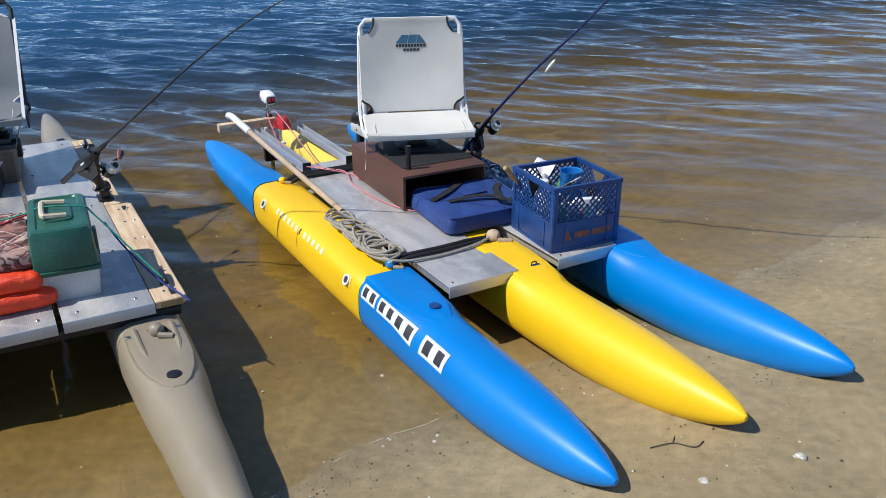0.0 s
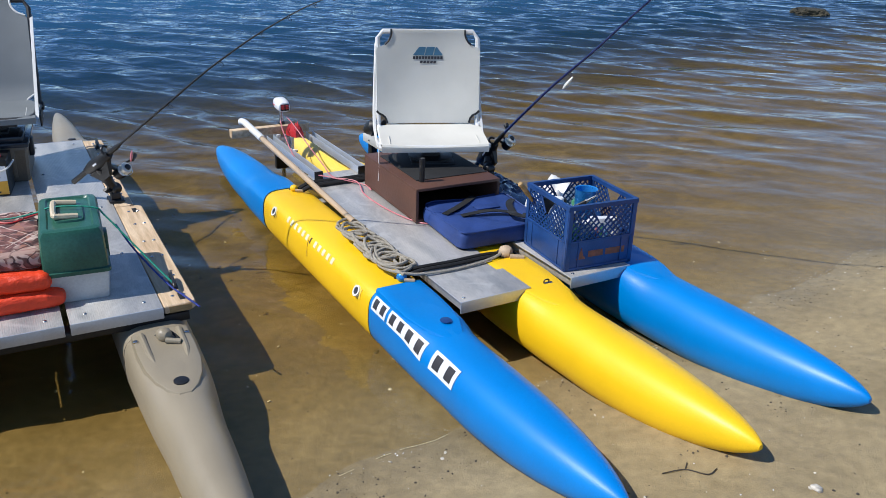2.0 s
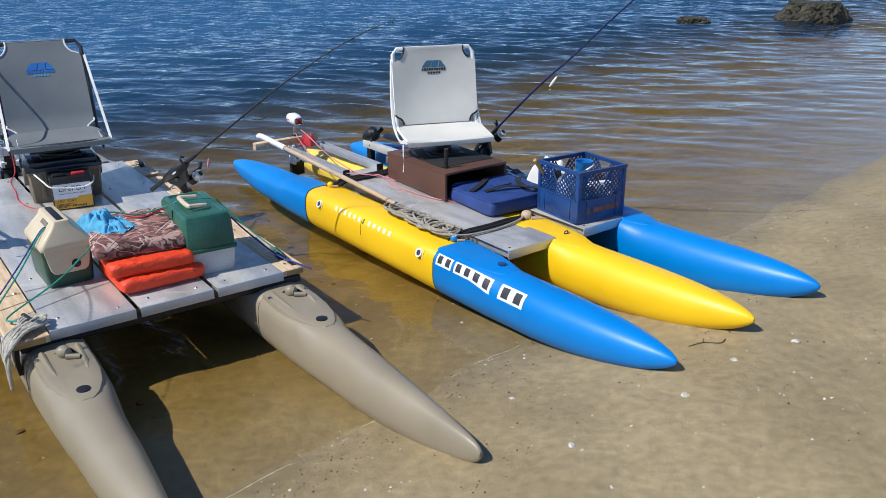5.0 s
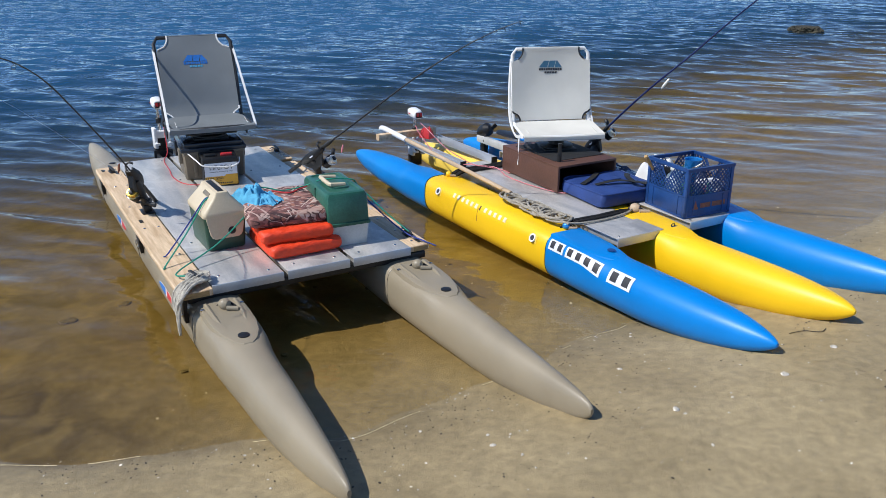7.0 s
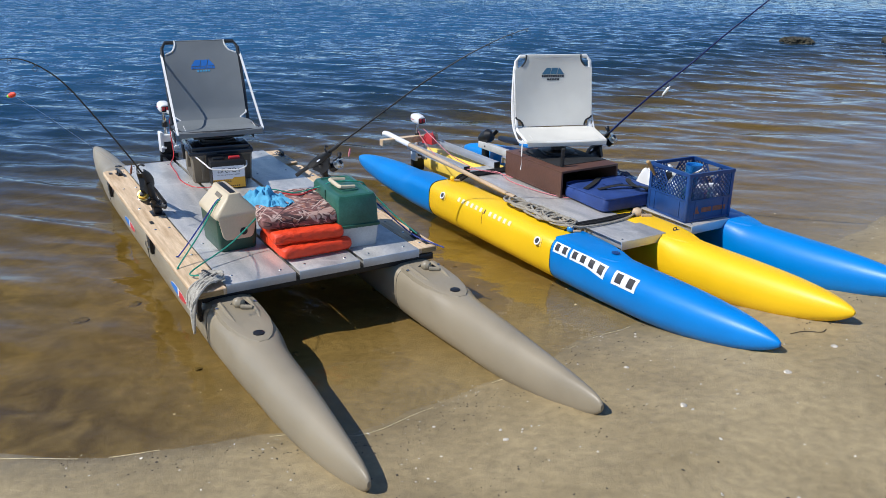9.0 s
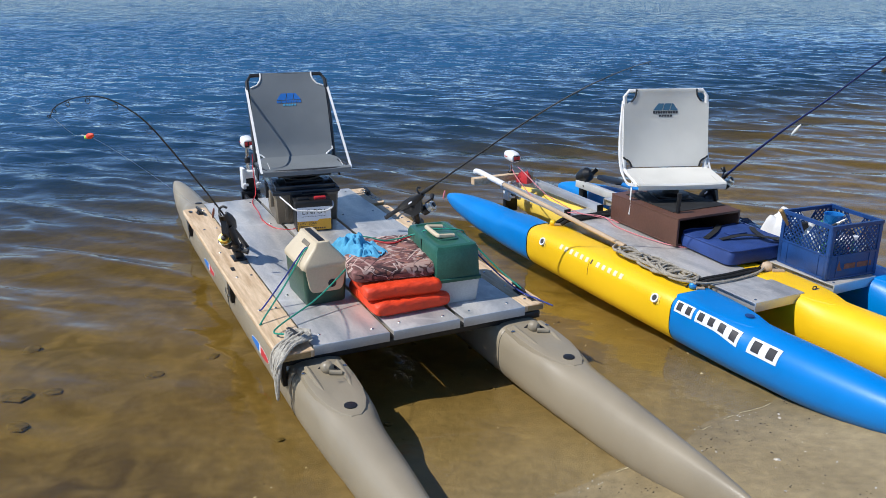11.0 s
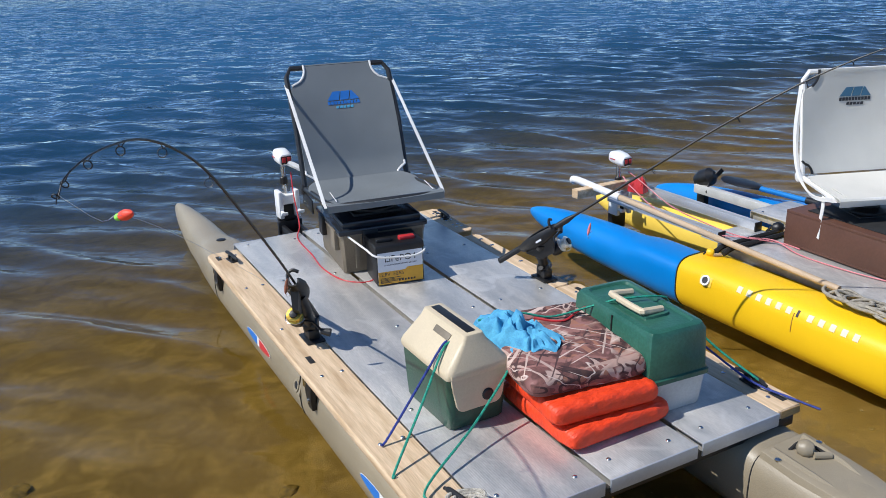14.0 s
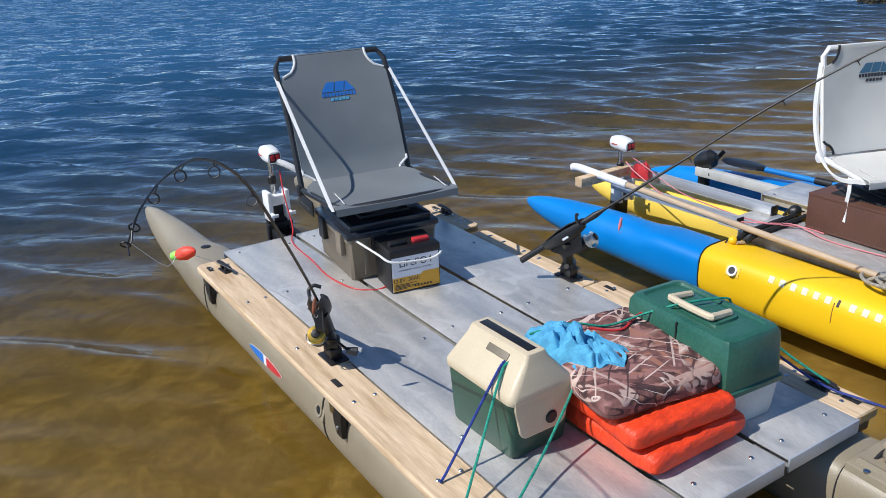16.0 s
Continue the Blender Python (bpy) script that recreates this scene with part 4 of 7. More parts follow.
def fishing_chair(m, w, seat_d, back_y, back_h, drop, cloth, tube_m, piping, strap_m, slack, logo, label, bar_m):
    """A folding boat seat: tube frames, cloth slung between them with scooped corners, side straps, swivel plate.
    Local frame: x across, y to the back, origin under the middle of the front edge at seat height."""
    c = root("fishing_chair", m, label, "chair", "fishing chairs")
    h = w / 2
    bend = 1.0 if cloth is GREY_MESH else 0.0    # a worn sling runs from back to seat in one curve
    yb0, zb0 = seat_d, (-0.045 if bend else 0.03)

    lean = 0.55 * bend                           # the worn back is more upright below than above

    def back_pt(x, s, out=0.0):
        return Vector((x, yb0 + (back_y - yb0) * (s + lean * (s * s - s)), zb0 + (back_h - zb0) * s)) + Vector((0, -out, 0))

    def sag_at(x, s):
        return 0.026 * max(1 - (x / (h + 0.01)) ** 2, 0) * math.sin(math.pi * min(max(s, 0), 1)) ** 0.7 - 0.015

    # back frame and seat frame
    top = [back_pt(-h, 0.0), back_pt(-h, 0.5), back_pt(-h, 0.93), back_pt(-h + 0.025, 1.0), back_pt(h - 0.025, 1.0), back_pt(h, 0.93), back_pt(h, 0.5), back_pt(h, 0.0)]
    part("back_frame", tube(bmesh.new(), top, 0.0125, 10), tube_m, c)
    seat_line = [(-h, yb0 + 0.02, zb0), (-h, 0.05, 0.0), (-h + 0.025, 0.0, -0.004), (h - 0.025, 0.0, -0.004), (h, 0.05, 0.0), (h, yb0 + 0.02, zb0)]
    part("seat_frame", tube(bmesh.new(), seat_line, 0.0125, 10), tube_m, c)
    part("rear_bar", tube(bmesh.new(), [(-h, yb0, zb0 - 0.01), (h, yb0, zb0 - 0.01)], 0.011, 10), tube_m, c)
    for s in (-1, 1):
        part("hinge", lathe(bmesh.new(), [(0.024, -0.006), (0.026, 0), (0.024, 0.008), (0.01, 0.012)], pose(s * (h + 0.008), yb0 + 0.01, zb0, 0, s * 90, 0), 14), BLACK if bar_m is BLACK_TUBE else tube_m, c)

    # back cloth, scooped at all four corners
    rows, edge_l, edge_r = [], [], []
    for k in range(41):
        s = 0.03 + 0.995 * (k / 40 - 0.035 * math.sin(4 * math.pi * k / 40) / 2)
        cut = 0.0
        run = math.hypot(back_y - yb0, back_h - zb0)
        t_top, t_low = (1 - s) * run, (s - 0.03) * run
        if t_top < 0.078:
            cut = math.sqrt(max(0.078 ** 2 - t_top ** 2, 0))
        if t_low < 0.052:
            cut = math.sqrt(max(0.052 ** 2 - t_low ** 2, 0))
        hw = h + (-0.010 if bend else 0.010) - cut
        row = []
        for j in range(13):
            x = -hw + 2 * hw * j / 12
            sag = sag_at(x, s)
            row.append(back_pt(x, s, 0.0) + Vector((0, sag - bend * 0.055 * max((0.24 - s) / 0.24, 0) ** 2, 0)))
        rows.append(row)
        edge_l.append(row[0])
        edge_r.append(row[-1])
    part("back_cloth", sling(bmesh.new(), rows, 0.006), cloth, c)
    for e in (edge_l, edge_r):
        for seg in (e[33:], e[:7]):
            part("piping", tube(bmesh.new(), seg, 0.0055, 6), piping, c)
    # seat cloth, rolled over the front bar
    rows = []
    for k in range(15):
        s = k / 14
        y = -0.014 + (yb0 - 0.02) * max((s - 0.12) / 0.88, 0)
        z = -0.020 + 0.033 * math.sin(min(s / 0.14, 1) * math.pi / 2) + zb0 * max((s - 0.12) / 0.88, 0) + bend * 0.03 * max((s - 0.7) / 0.3, 0) ** 2
        cut = 0.05 * max((s - 0.86) / 0.14, 0) ** 2
        hw = h + 0.008 - cut
        rows.append([Vector((-hw + 2 * hw * j / 12, y, z - 0.022 * math.sin(math.pi * s) * math.sin(math.pi * j / 12))) for j in range(13)])
    part("seat_cloth", sling(bmesh.new(), rows, 0.006), cloth, c)
    for s in (-1, 1):
        part("seam", box(bmesh.new(), (s * (h - 0.035) - 0.001, 0.01, 0.0125), (s * (h - 0.035) + 0.001, 0.12, 0.0155), 0, pose(0, 0, 0, 6)), piping if piping is not BLACK else cloth, c)
    # side straps from the back's upper corners to the front corners
    for s in (-1, 1):
        a, b = back_pt(s * (h + 0.008), 0.86), Vector((s * (h + 0.014), 0.02, 0.0))
        mid = (a + b) / 2 + Vector((s * 0.012 * slack, 0.10 * slack, -0.16 * slack))
        pts = curve([a, (a + mid) / 2 + Vector((0, 0.03 * slack, -0.02 * slack)), mid, (mid + b) / 2 + Vector((0, 0.02 * slack, -0.05 * slack)), b], 5)
        bm = bmesh.new()
        loft(bm, [[p + Vector((-s * 0.007, -0.013, -0.008)), p + Vector((-s * 0.004, 0.010, 0.006)), p + Vector((s * 0.008, 0.010, 0.006)), p + Vector((s * 0.005, -0.013, -0.008))] for p in pts])
        part("side_strap", bm, strap_m, c, "white webbing strap")
    if bend:
        for s in (-1, 1):
            plate = part("hinge_plate", box(bmesh.new(), (s * (h + 0.004) - 0.004, yb0 - 0.15, zb0 - 0.075), (s * (h + 0.004) + 0.004, yb0 + 0.035, zb0 - 0.012), 0.003), BLACK, c, "dark slotted hinge plate")
            for q in range(4):
                part("plate_slot", box(bmesh.new(), (s * (h + 0.004) - 0.0048, yb0 - 0.10 + 0.03 * q, zb0 - 0.06), (s * (h + 0.004) + 0.0048, yb0 - 0.088 + 0.03 * q, zb0 - 0.045)), STEEL, plate)
    if not bend:
        tail = [(-h - 0.012, 0.10, -0.005), (-h - 0.016, 0.09, -0.06), (-h - 0.014, 0.10, -0.13), (-h - 0.018, 0.095, -0.20)]
        bm = bmesh.new()
        loft(bm, [[p + Vector((-0.0012, -0.011, 0)), p + Vector((-0.0012, 0.011, 0)), p + Vector((0.0012, 0.011, 0)), p + Vector((0.0012, -0.011, 0))] for p in curve(tail, 4)])
        part("strap_tail", bm, strap_m, c, "loose end of white webbing hanging down")
    # swivel and plates
    cy = seat_d * 0.55
    pan = -0.068 if bend else -0.03
    part("seat_pan", box(bmesh.new(), (-0.16, cy - 0.14, pan), (0.16, cy + 0.14, pan + 0.012), 0.004), bar_m, c)
    part("swivel", lathe(bmesh.new(), [(0.11, -drop + 0.012), (0.11, -drop + 0.022), (0.05, -drop + 0.03), (0.05, pan)], Matrix.Translation((0, cy, 0)), 24), BLACK, c, "black swivel")
    part("base_plate", box(bmesh.new(), (-0.11, cy - 0.11, -drop), (0.11, cy + 0.11, -drop + 0.012), 0.004), BLACK, c)
    # printed emblem: two peaks over a bar of unreadable lettering
    so, run = (0.715 if bend else 0.75), math.hypot(back_y - yb0, back_h - zb0)

    def on_cloth(bm):
        """Lay flat print onto the slung cloth."""
        bmesh.ops.subdivide_edges(bm, edges=bm.edges[:], cuts=2, use_grid_fill=True)
        for v in bm.verts:
            x, w, t = v.co
            q = so + w / run
            v.co = back_pt(x, q) + Vector((0, sag_at(x, q) - 0.0012 - t, 0))
        return bm

    bm = bmesh.new()
    for x0, x1, t0, t1 in ((-0.078, -0.022, -0.046, -0.010), (-0.016, 0.024, -0.006, 0.036), (0.030, 0.078, 0.040, 0.046)):
        slab(bm, [(x0, 0), (x1, 0), (t1, 0.042), (t0, 0.042)], 0, 0.0012)
    part("emblem", on_cloth(bm), logo[0], c, "printed peak emblem")
    bm = bmesh.new()
    for k in range(10):
        x = -0.078 + 0.0158 * k
        box(bm, (x, -0.020, 0), (x + 0.012, -0.005, 0.0012))
    part("print_bar", on_cloth(bm), logo[1], c)
    bm = bmesh.new()
    for k in range(5):
        x = -0.042 + 0.0175 * k
        slab(bm, [(x, -0.040), (x + 0.013, -0.040), (x + 0.016, -0.028), (x + 0.003, -0.028)], 0, 0.0012)
    part("print_line", on_cloth(bm), logo[2], c)
    return c


fishing_chair(TAN_AT @ pose(0.475, 1.70, 0.672, 0, 0, -7), 0.50, 0.455, 0.70, 0.475, 0.108, GREY_MESH, BLACK_TUBE, WEB_WHITE, WEB_WHITE, 0.0,
                           (LOGO_BLUE, LOGO_BLUE, CLOTH_BLUE), "grey mesh folding fishing chair with white straps and black frame", BLACK_TUBE)
fishing_chair(YEL_AT @ pose(0.585, 0.735, 0.60, 0, 0, -21), 0.515, 0.30, 0.39, 0.495, 0.113, WHITE_MESH, WHITE_TUBE, BLACK, WEB_WHITE, 1.0,
                            (LOGO_SLATE, LOGO_DARK, LOGO_DARK), "off-white mesh folding fishing chair with white tube frame", WHITE_TUBE)

# ---------------------------------------------------------------- things on the tan deck
def dry_box():
    b = root("storage_box", TAN_AT @ pose(0.505, 1.96, DZ + 0.0015, 0, 0, -7), "khaki plastic storage box with smoked black lid under chair", "box")
    bm = bmesh.new()
    rings = []
    for z, k in ((0.0, 0.93), (0.006, 0.945), (0.16, 0.985), (0.164, 1.0), (0.178, 1.0)):
        rings.append([(x * 0.195 * k, y * 0.20 * k, z) for x, y in ((-1, -0.94), (-0.94, -1), (0.94, -1), (1, -0.94), (1, 0.94), (0.94, 1), (-0.94, 1), (-1, 0.94))])
    loft(bm, rings)
    part("body", bm, BOX_TAN, b)
    bm = box(bmesh.new(), (-0.203, -0.208, 0.178), (0.203, 0.208, 0.205), 0.008)
    box(bm, (-0.18, -0.185, 0.2), (0.18, 0.185, 0.2315), 0.008)
    part("lid", bm, BOX_LID, b, "glossy smoked black lid")
    for x, y, r in ((-0.2, -0.12, 0), (-0.2, 0.10, 0), (0.2, -0.05, 0)):
        part("latch", box(bmesh.new(), (x - 0.012, y - 0.03, 0.10), (x + 0.012, y + 0.03, 0.192), 0.004), BLACK if y > -0.1 else BOX_TAN, b)
    part("front_latch", box(bmesh.new(), (-0.10, -0.212, 0.11), (-0.03, -0.196, 0.195), 0.004), BLACK, b)
    for x in (-0.12, 0.12):
        part("rib", box(bmesh.new(), (x - 0.012, -0.2, 0.02), (x + 0.012, -0.188, 0.165), 0.003), BOX_TAN, b)
    return b


dry_box()


def battery():
    b = root("battery", TAN_AT @ pose(0.478, 1.655, DZ + 0.0015, 0, 0, -9), "black lithium battery with white and amber label on deck", "battery")
    part("case", box(bmesh.new(), (-0.104, -0.085, 0), (0.104, 0.085, 0.150), 0.006), BLACK, b)
    bm = box(bmesh.new(), (-0.107, -0.088, 0.146), (0.107, 0.088, 0.180), 0.007)
    part("lid", bm, BLACK, b)
    part("white_label", box(bmesh.new(), (-0.098, -0.0866, 0.006), (0.098, -0.0848, 0.146)), LABEL_WHITE, b, "white label panel")
    part("amber_label", slab(bmesh.new(), [(-0.098, 0.006), (0.098, 0.006), (0.098, 0.072), (0.03, 0.072), (0.02, 0.062), (-0.098, 0.062)], 0, 0.001, pose(0, -0.0866, 0, 90)), LABEL_GOLD, b, "amber label panel")
    face = pose(0, -0.0868, 0, 90)
    words("LiFePO4", 0.040, LOGO_DARK, b, face @ pose(0.0, 0.117, 0))
    words("LITHIUM IRON PHOSPHATE BATTERY", 0.0085, LOGO_DARK, b, face @ pose(0.0, 0.090, 0))
    words("12.8V  50Ah", 0.022, LOGO_DARK, b, face @ pose(-0.042, 0.049, 0.001))
    bm = bmesh.new()
    for k in range(5):
        box(bm, (-0.09, 0.012 + 0.005 * k, 0.001), (-0.09 + 0.05 + 0.013 * ((k * 7) % 5), 0.0145 + 0.005 * k, 0.0016))
    for k in range(6):
        box(bm, (-0.01 + 0.013 * k, 0.014, 0.001), (-0.002 + 0.013 * k, 0.022, 0.0016))
    part("fine_print", bm, LOGO_DARK, b, at=face)
    for x, m_, n in ((0.045, RED_WIRE, "red_terminal"), (-0.055, BLACK, "black_terminal")):
        part(n, box(bmesh.new(), (x - 0.035, -0.05, 0.176), (x + 0.035, -0.02, 0.196), 0.006), m_, b, "rubber terminal cover")
    part("cord", tube(bmesh.new(), curve([(-0.18, 0.12, 0.175), (-0.135, -0.03, 0.155), (-0.10, -0.09, 0.135), (0.0, -0.0925, 0.122), (0.07, -0.092, 0.122), (0.11, -0.085, 0.14), (0.125, 0.0, 0.15)], 6), 0.0045, 8), WEB_WHITE, b, "white lashing cord")
    return b


battery()


def cooler():
    c = root("cooler", TAN_AT @ pose(0.178, 0.606, DZ + 0.0015, 0, 0, 1), "small green cooler with cream tent-shaped lid on deck", "cooler")

    def rounded(a, l, r, z):
        pts = []
        for cx, cy, q in ((a - r, l - r, 0), (-a + r, l - r, 90), (-a + r, -l + r, 180), (a - r, -l + r, 270)):
            pts += [(cx + r * math.cos(radians(q + k * 22.5)), cy + r * math.sin(radians(q + k * 22.5)), z) for k in range(5)]
        return pts

    bm = bmesh.new()
    loft(bm, [rounded(0.103 * k, 0.150 * k, 0.022, z) for z, k in ((0, 0.90), (0.006, 0.93), (0.05, 0.955), (0.17, 1.0), (0.186, 1.0))])
    part("body", bm, COOL_GREEN, c)
    # hipped lid that sweeps up to a narrow ridge
    bm = bmesh.new()
    loft(bm, [rounded(a, l, r, z) for z, a, l, r in ((0.172, 0.106, 0.153, 0.022), (0.176, 0.108, 0.155, 0.022), (0.190, 0.108, 0.155, 0.022), (0.200, 0.104, 0.152, 0.022),
                                                    (0.230, 0.078, 0.143, 0.020), (0.254, 0.056, 0.135, 0.016), (0.268, 0.043, 0.130, 0.012), (0.282, 0.035, 0.127, 0.010), (0.289, 0.032, 0.124, 0.009), (0.291, 0.027, 0.119, 0.007))])
    part("lid", bm, COOL_TAN, c, "cream plastic swing lid")
    end = [(-0.099, 0.192), (-0.092, 0.15), (-0.080, 0.085), (-0.072, 0.070), (-0.058, 0.062), (0.058, 0.062), (0.072, 0.070), (0.080, 0.085), (0.092, 0.15), (0.099, 0.192)]
    for y in (-0.1535, 0.1455):
        p = part("end_panel", slab(bmesh.new(), end, -0.008, 0.0, pose(0, y, 0, 90), 0.003), COOL_TAN, c, "cream end panel")
        if y < 0:
            part("button", lathe(bmesh.new(), [(0.019, 0), (0.019, 0.003), (0.015, 0.006)], pose(0.026, y, 0.100, 90), 20), BLACK, p, "black release button")
    part("ridge_slot", box(bmesh.new(), (-0.015, -0.108, 0.2905), (0.015, 0.108, 0.2925), 0.001), BLACK, c, "dark slot along the ridge")
    # grip recess isn't modelled: a thin plate of darker tan paints its shade
    bm = box(bmesh.new(), (-0.0025, -0.045, -0.011), (0.0025, 0.045, 0.011), 0.002)
    part("handle_recess", bm, BOX_TAN, c, "darker tan plate painting the shade of a recessed grip", at=pose(-0.0475, -0.02, 0.264, 0, 40, 0))
    return c


cooler()


def tackle_box():
    b = root("tackle_box", TAN_AT @ pose(0.744, 0.420, DZ + 0.0015, 0, 0, -4), "green tackle box with pale grey base and cream handle", "tackle box")
    bm = bmesh.new()

    def rr(a, l, r, z):
        return [(x, y, z) for x, y in ((-a, -l + r), (-a + r * 0.3, -l + r * 0.3), (-a + r, -l), (a - r, -l), (a - r * 0.3, -l + r * 0.3), (a, -l + r),
                                       (a, l - r), (a - r * 0.3, l - r * 0.3), (a - r, l), (-a + r, l), (-a + r * 0.3, l - r * 0.3), (-a, l - r))]
    loft(bm, [rr(0.100, 0.195, 0.015, 0), rr(0.102, 0.197, 0.015, 0.01), rr(0.110, 0.206, 0.015, 0.112)])
    part("base", bm, BOX_GREY, b, "pale grey plastic base")
    bm = bmesh.new()
    loft(bm, [rr(0.117, 0.213, 0.015, 0.108), rr(0.117, 0.213, 0.015, 0.122), rr(0.111, 0.207, 0.018, 0.126), rr(0.106, 0.202, 0.02, 0.255), rr(0.098, 0.194, 0.022, 0.272), rr(0.085, 0.181, 0.022, 0.276), rr(0.078, 0.174, 0.02, 0.276), rr(0.072, 0.168, 0.02, 0.269)])
    part("lid", bm, BOX_GREEN, b, "glossy green lid")
    part("groove", box(bmesh.new(), (-0.1095, -0.012, 0.130), (-0.104, -0.007, 0.262)), BLACK, b, "dark joint between the lid halves")
    bm = bmesh.new()
    loft(bm, [rr(0.050, 0.100, 0.02, 0.266), rr(0.048, 0.098, 0.02, 0.277), rr(0.040, 0.088, 0.018, 0.2785)])
    part("handle_plinth", bm, BOX_GREEN, b)
    bm = bmesh.new()
    tube(bm, curve([(0.03, 0.075, 0.283), (-0.035, 0.078, 0.289), (-0.05, 0.066, 0.29), (-0.05, -0.066, 0.29), (-0.035, -0.078, 0.289), (0.03, -0.075, 0.283)], 4), 0.011, 8)
    part("handle", bm, COOL_TAN, b, "cream plastic fold-down handle")
    for y in (-0.12, 0.12):
        part("rivet", lathe(bmesh.new(), [(0.004, 0), (0.004, 0.002)], pose(-0.1085 if y < 0 else -0.1085, y, 0.095, 0, -90, 0), 8), BLACK, b)
    part("side_latch", box(bmesh.new(), (0.105, -0.03, 0.09), (0.122, 0.03, 0.19), 0.004), BOX_GREEN, b)
    return b


tackle_box()


def cushion(name, at, sx, sy, h, material, label, wrinkle, seed, piping=None, category="cushion", group=""):
    """A soft square pad with puckered seams; resting flat on z = 0 of its frame."""
    bm = bmesh.new()
    n = 46
    top, bot = [], []
    for side, grid in ((1, top), (-1, bot)):
        for j in range(n + 1):
            row = []
            for i in range(n + 1):
                a, b = math.sin(math.pi * (i / n - 0.5)), math.sin(math.pi * (j / n - 0.5))
                edge = max(1 - abs(a) ** 9, 0) ** 0.36 * max(1 - abs(b) ** 9, 0) ** 0.36
                corner = 1 - 0.07 * (abs(a) * abs(b)) ** 6      # corners tucked in
                pucker = 0.006 * noise.noise((a * 5 + seed, b * 5, 1.5))
                px = sx * a * corner * (1 - 0.02 * (1 - b * b) * abs(a) ** 3) + pucker * abs(a) ** 5 * sx * 3
                py = sy * b * corner * (1 - 0.02 * (1 - a * a) * abs(b) ** 3) + pucker * abs(b) ** 5 * sy * 3
                ruck = wrinkle * (noise.noise((a * 2.2 + seed, b * 2.2, seed)) + 0.7 * noise.noise((a * 7 + seed, b * 3, 3 + seed)) + 0.6 * abs(noise.noise((a * 3, b * 9 + seed, 6))) + 0.35 * noise.noise((a * 16, b * 6 + seed, 8)))
                rim = max(abs(a), abs(b))
                along = b if abs(a) > abs(b) else a
                seam = -0.0018 * rim ** 5 * abs(noise.noise((along * 13 + seed, side * 2.0, seed))) - 0.005 * (1 - rim) * abs(noise.noise((a * 4 + seed, b * 4, 12)))
                z = h / 2 + side * edge * h / 2 + (0.6 * ruck * edge + seam if side > 0 else min(0, ruck) * 0.1 * edge)
                row.append((px, py, max(z, 0.0)))
            grid.append(row)
    for grid in (top, bot):
        vs = [[bm.verts.new(p) for p in r] for r in grid]
        for r0, r1 in zip(vs, vs[1:]):
            for i in range(n):
                bm.faces.new((r0[i], r0[i + 1], r1[i + 1], r1[i]))
    bmesh.ops.remove_doubles(bm, verts=bm.verts, dist=0.0008)
    ob = new(name, finish(bm, name, material, True, 60))
    ob.matrix_world = at
    tagged(ob, label, category, group)
    if piping:
        rim = [(sx * a * 1.0, sy * b * 1.0, h / 2) for a, b in ((-1, -1), (1, -1), (1, 1), (-1, 1), (-1, -1))]
        part("seam_piping", tube(bmesh.new(), rim, 0.004, 6), piping, ob)
    return ob


cushion("float_cushion", TAN_AT @ pose(0.498, 0.370, DZ + 0.0015, 0, 0, 0), 0.19, 0.195, 0.074, ORANGE, "bright orange nylon float cushion lying on deck", 0.008, 1.3, group="orange float cushions")
cushion("float_cushion", TAN_AT @ pose(0.480, 0.392, DZ + 0.070, 1.0, 0, -5), 0.187, 0.192, 0.074, ORANGE, "bright orange nylon float cushion on another", 0.008, 4.7, group="orange float cushions")
cushion("camouflage_cushion", TAN_AT @ pose(0.472, 0.478, DZ + 0.138, 1.5, 0, -8), 0.20, 0.225, 0.078, CAMO, "brown reed-camouflage cushion on top of orange cushions", 0.010, 8.1)


def rag():
    bm = bmesh.new()
    n = 72
    vs = []
    for j in range(n + 1):
        row = []
        for i in range(n + 1):
            a, b = i / n * 2 - 1, j / n * 2 - 1
            r = math.hypot(a, b)
            fold = min(1, (noise.noise((a * 2.4 + 0.9 * b, b * 1.5, 2)) ** 2 + 0.002) ** 0.5 * 2.2)
            crease = min(1, (noise.noise((a * 3.0 - 1.8 * b, b * 2.4 + a, 5)) ** 2 + 0.002) ** 0.5 * 2.2)
            fine = min(1, (noise.noise((a * 8 + 4 * b, b * 6, 7)) ** 2 + 0.001) ** 0.5 * 2)
            ridges = 0.034 * fold + 0.016 * crease + 0.004 * fine
            h = max(0.030 * (1 - r ** 2), 0) + 1.25 * ridges * max(1.1 - 0.6 * r, 0.25)
            if b > 0.2:
                h -= 0.055 * (b - 0.2)          # one side hangs towards the cooler
            ang = 0.3 * noise.noise((a * 2, b * 2, 11))
            k = 0.8 + 0.2 * noise.noise((math.atan2(b, a) * 0.8, r, 14)) - 0.1 * (abs(a * b))
            row.append(bm.verts.new(((a * math.cos(ang) - b * math.sin(ang)) * 0.185 * k, (a * math.sin(ang) + b * math.cos(ang)) * 0.125 * k, h)))
        vs.append(row)
    for r0, r1 in zip(vs, vs[1:]):
        for i in range(n):
            bm.faces.new((r0[i], r0[i + 1], r1[i + 1], r1[i]))
    geom = bmesh.ops.extrude_face_region(bm, geom=bm.faces[:])["geom"]
    bmesh.ops.translate(bm, vec=(0, 0, -0.006), verts=[v for v in geom if isinstance(v, bmesh.types.BMVert)])
    return thing("rag", bm, CLOTH_BLUE, TAN_AT @ pose(0.352, 0.545, DZ + 0.206, 0, 0, 106), "crumpled light blue rag lying on camouflage cushion", "cloth")


rag()


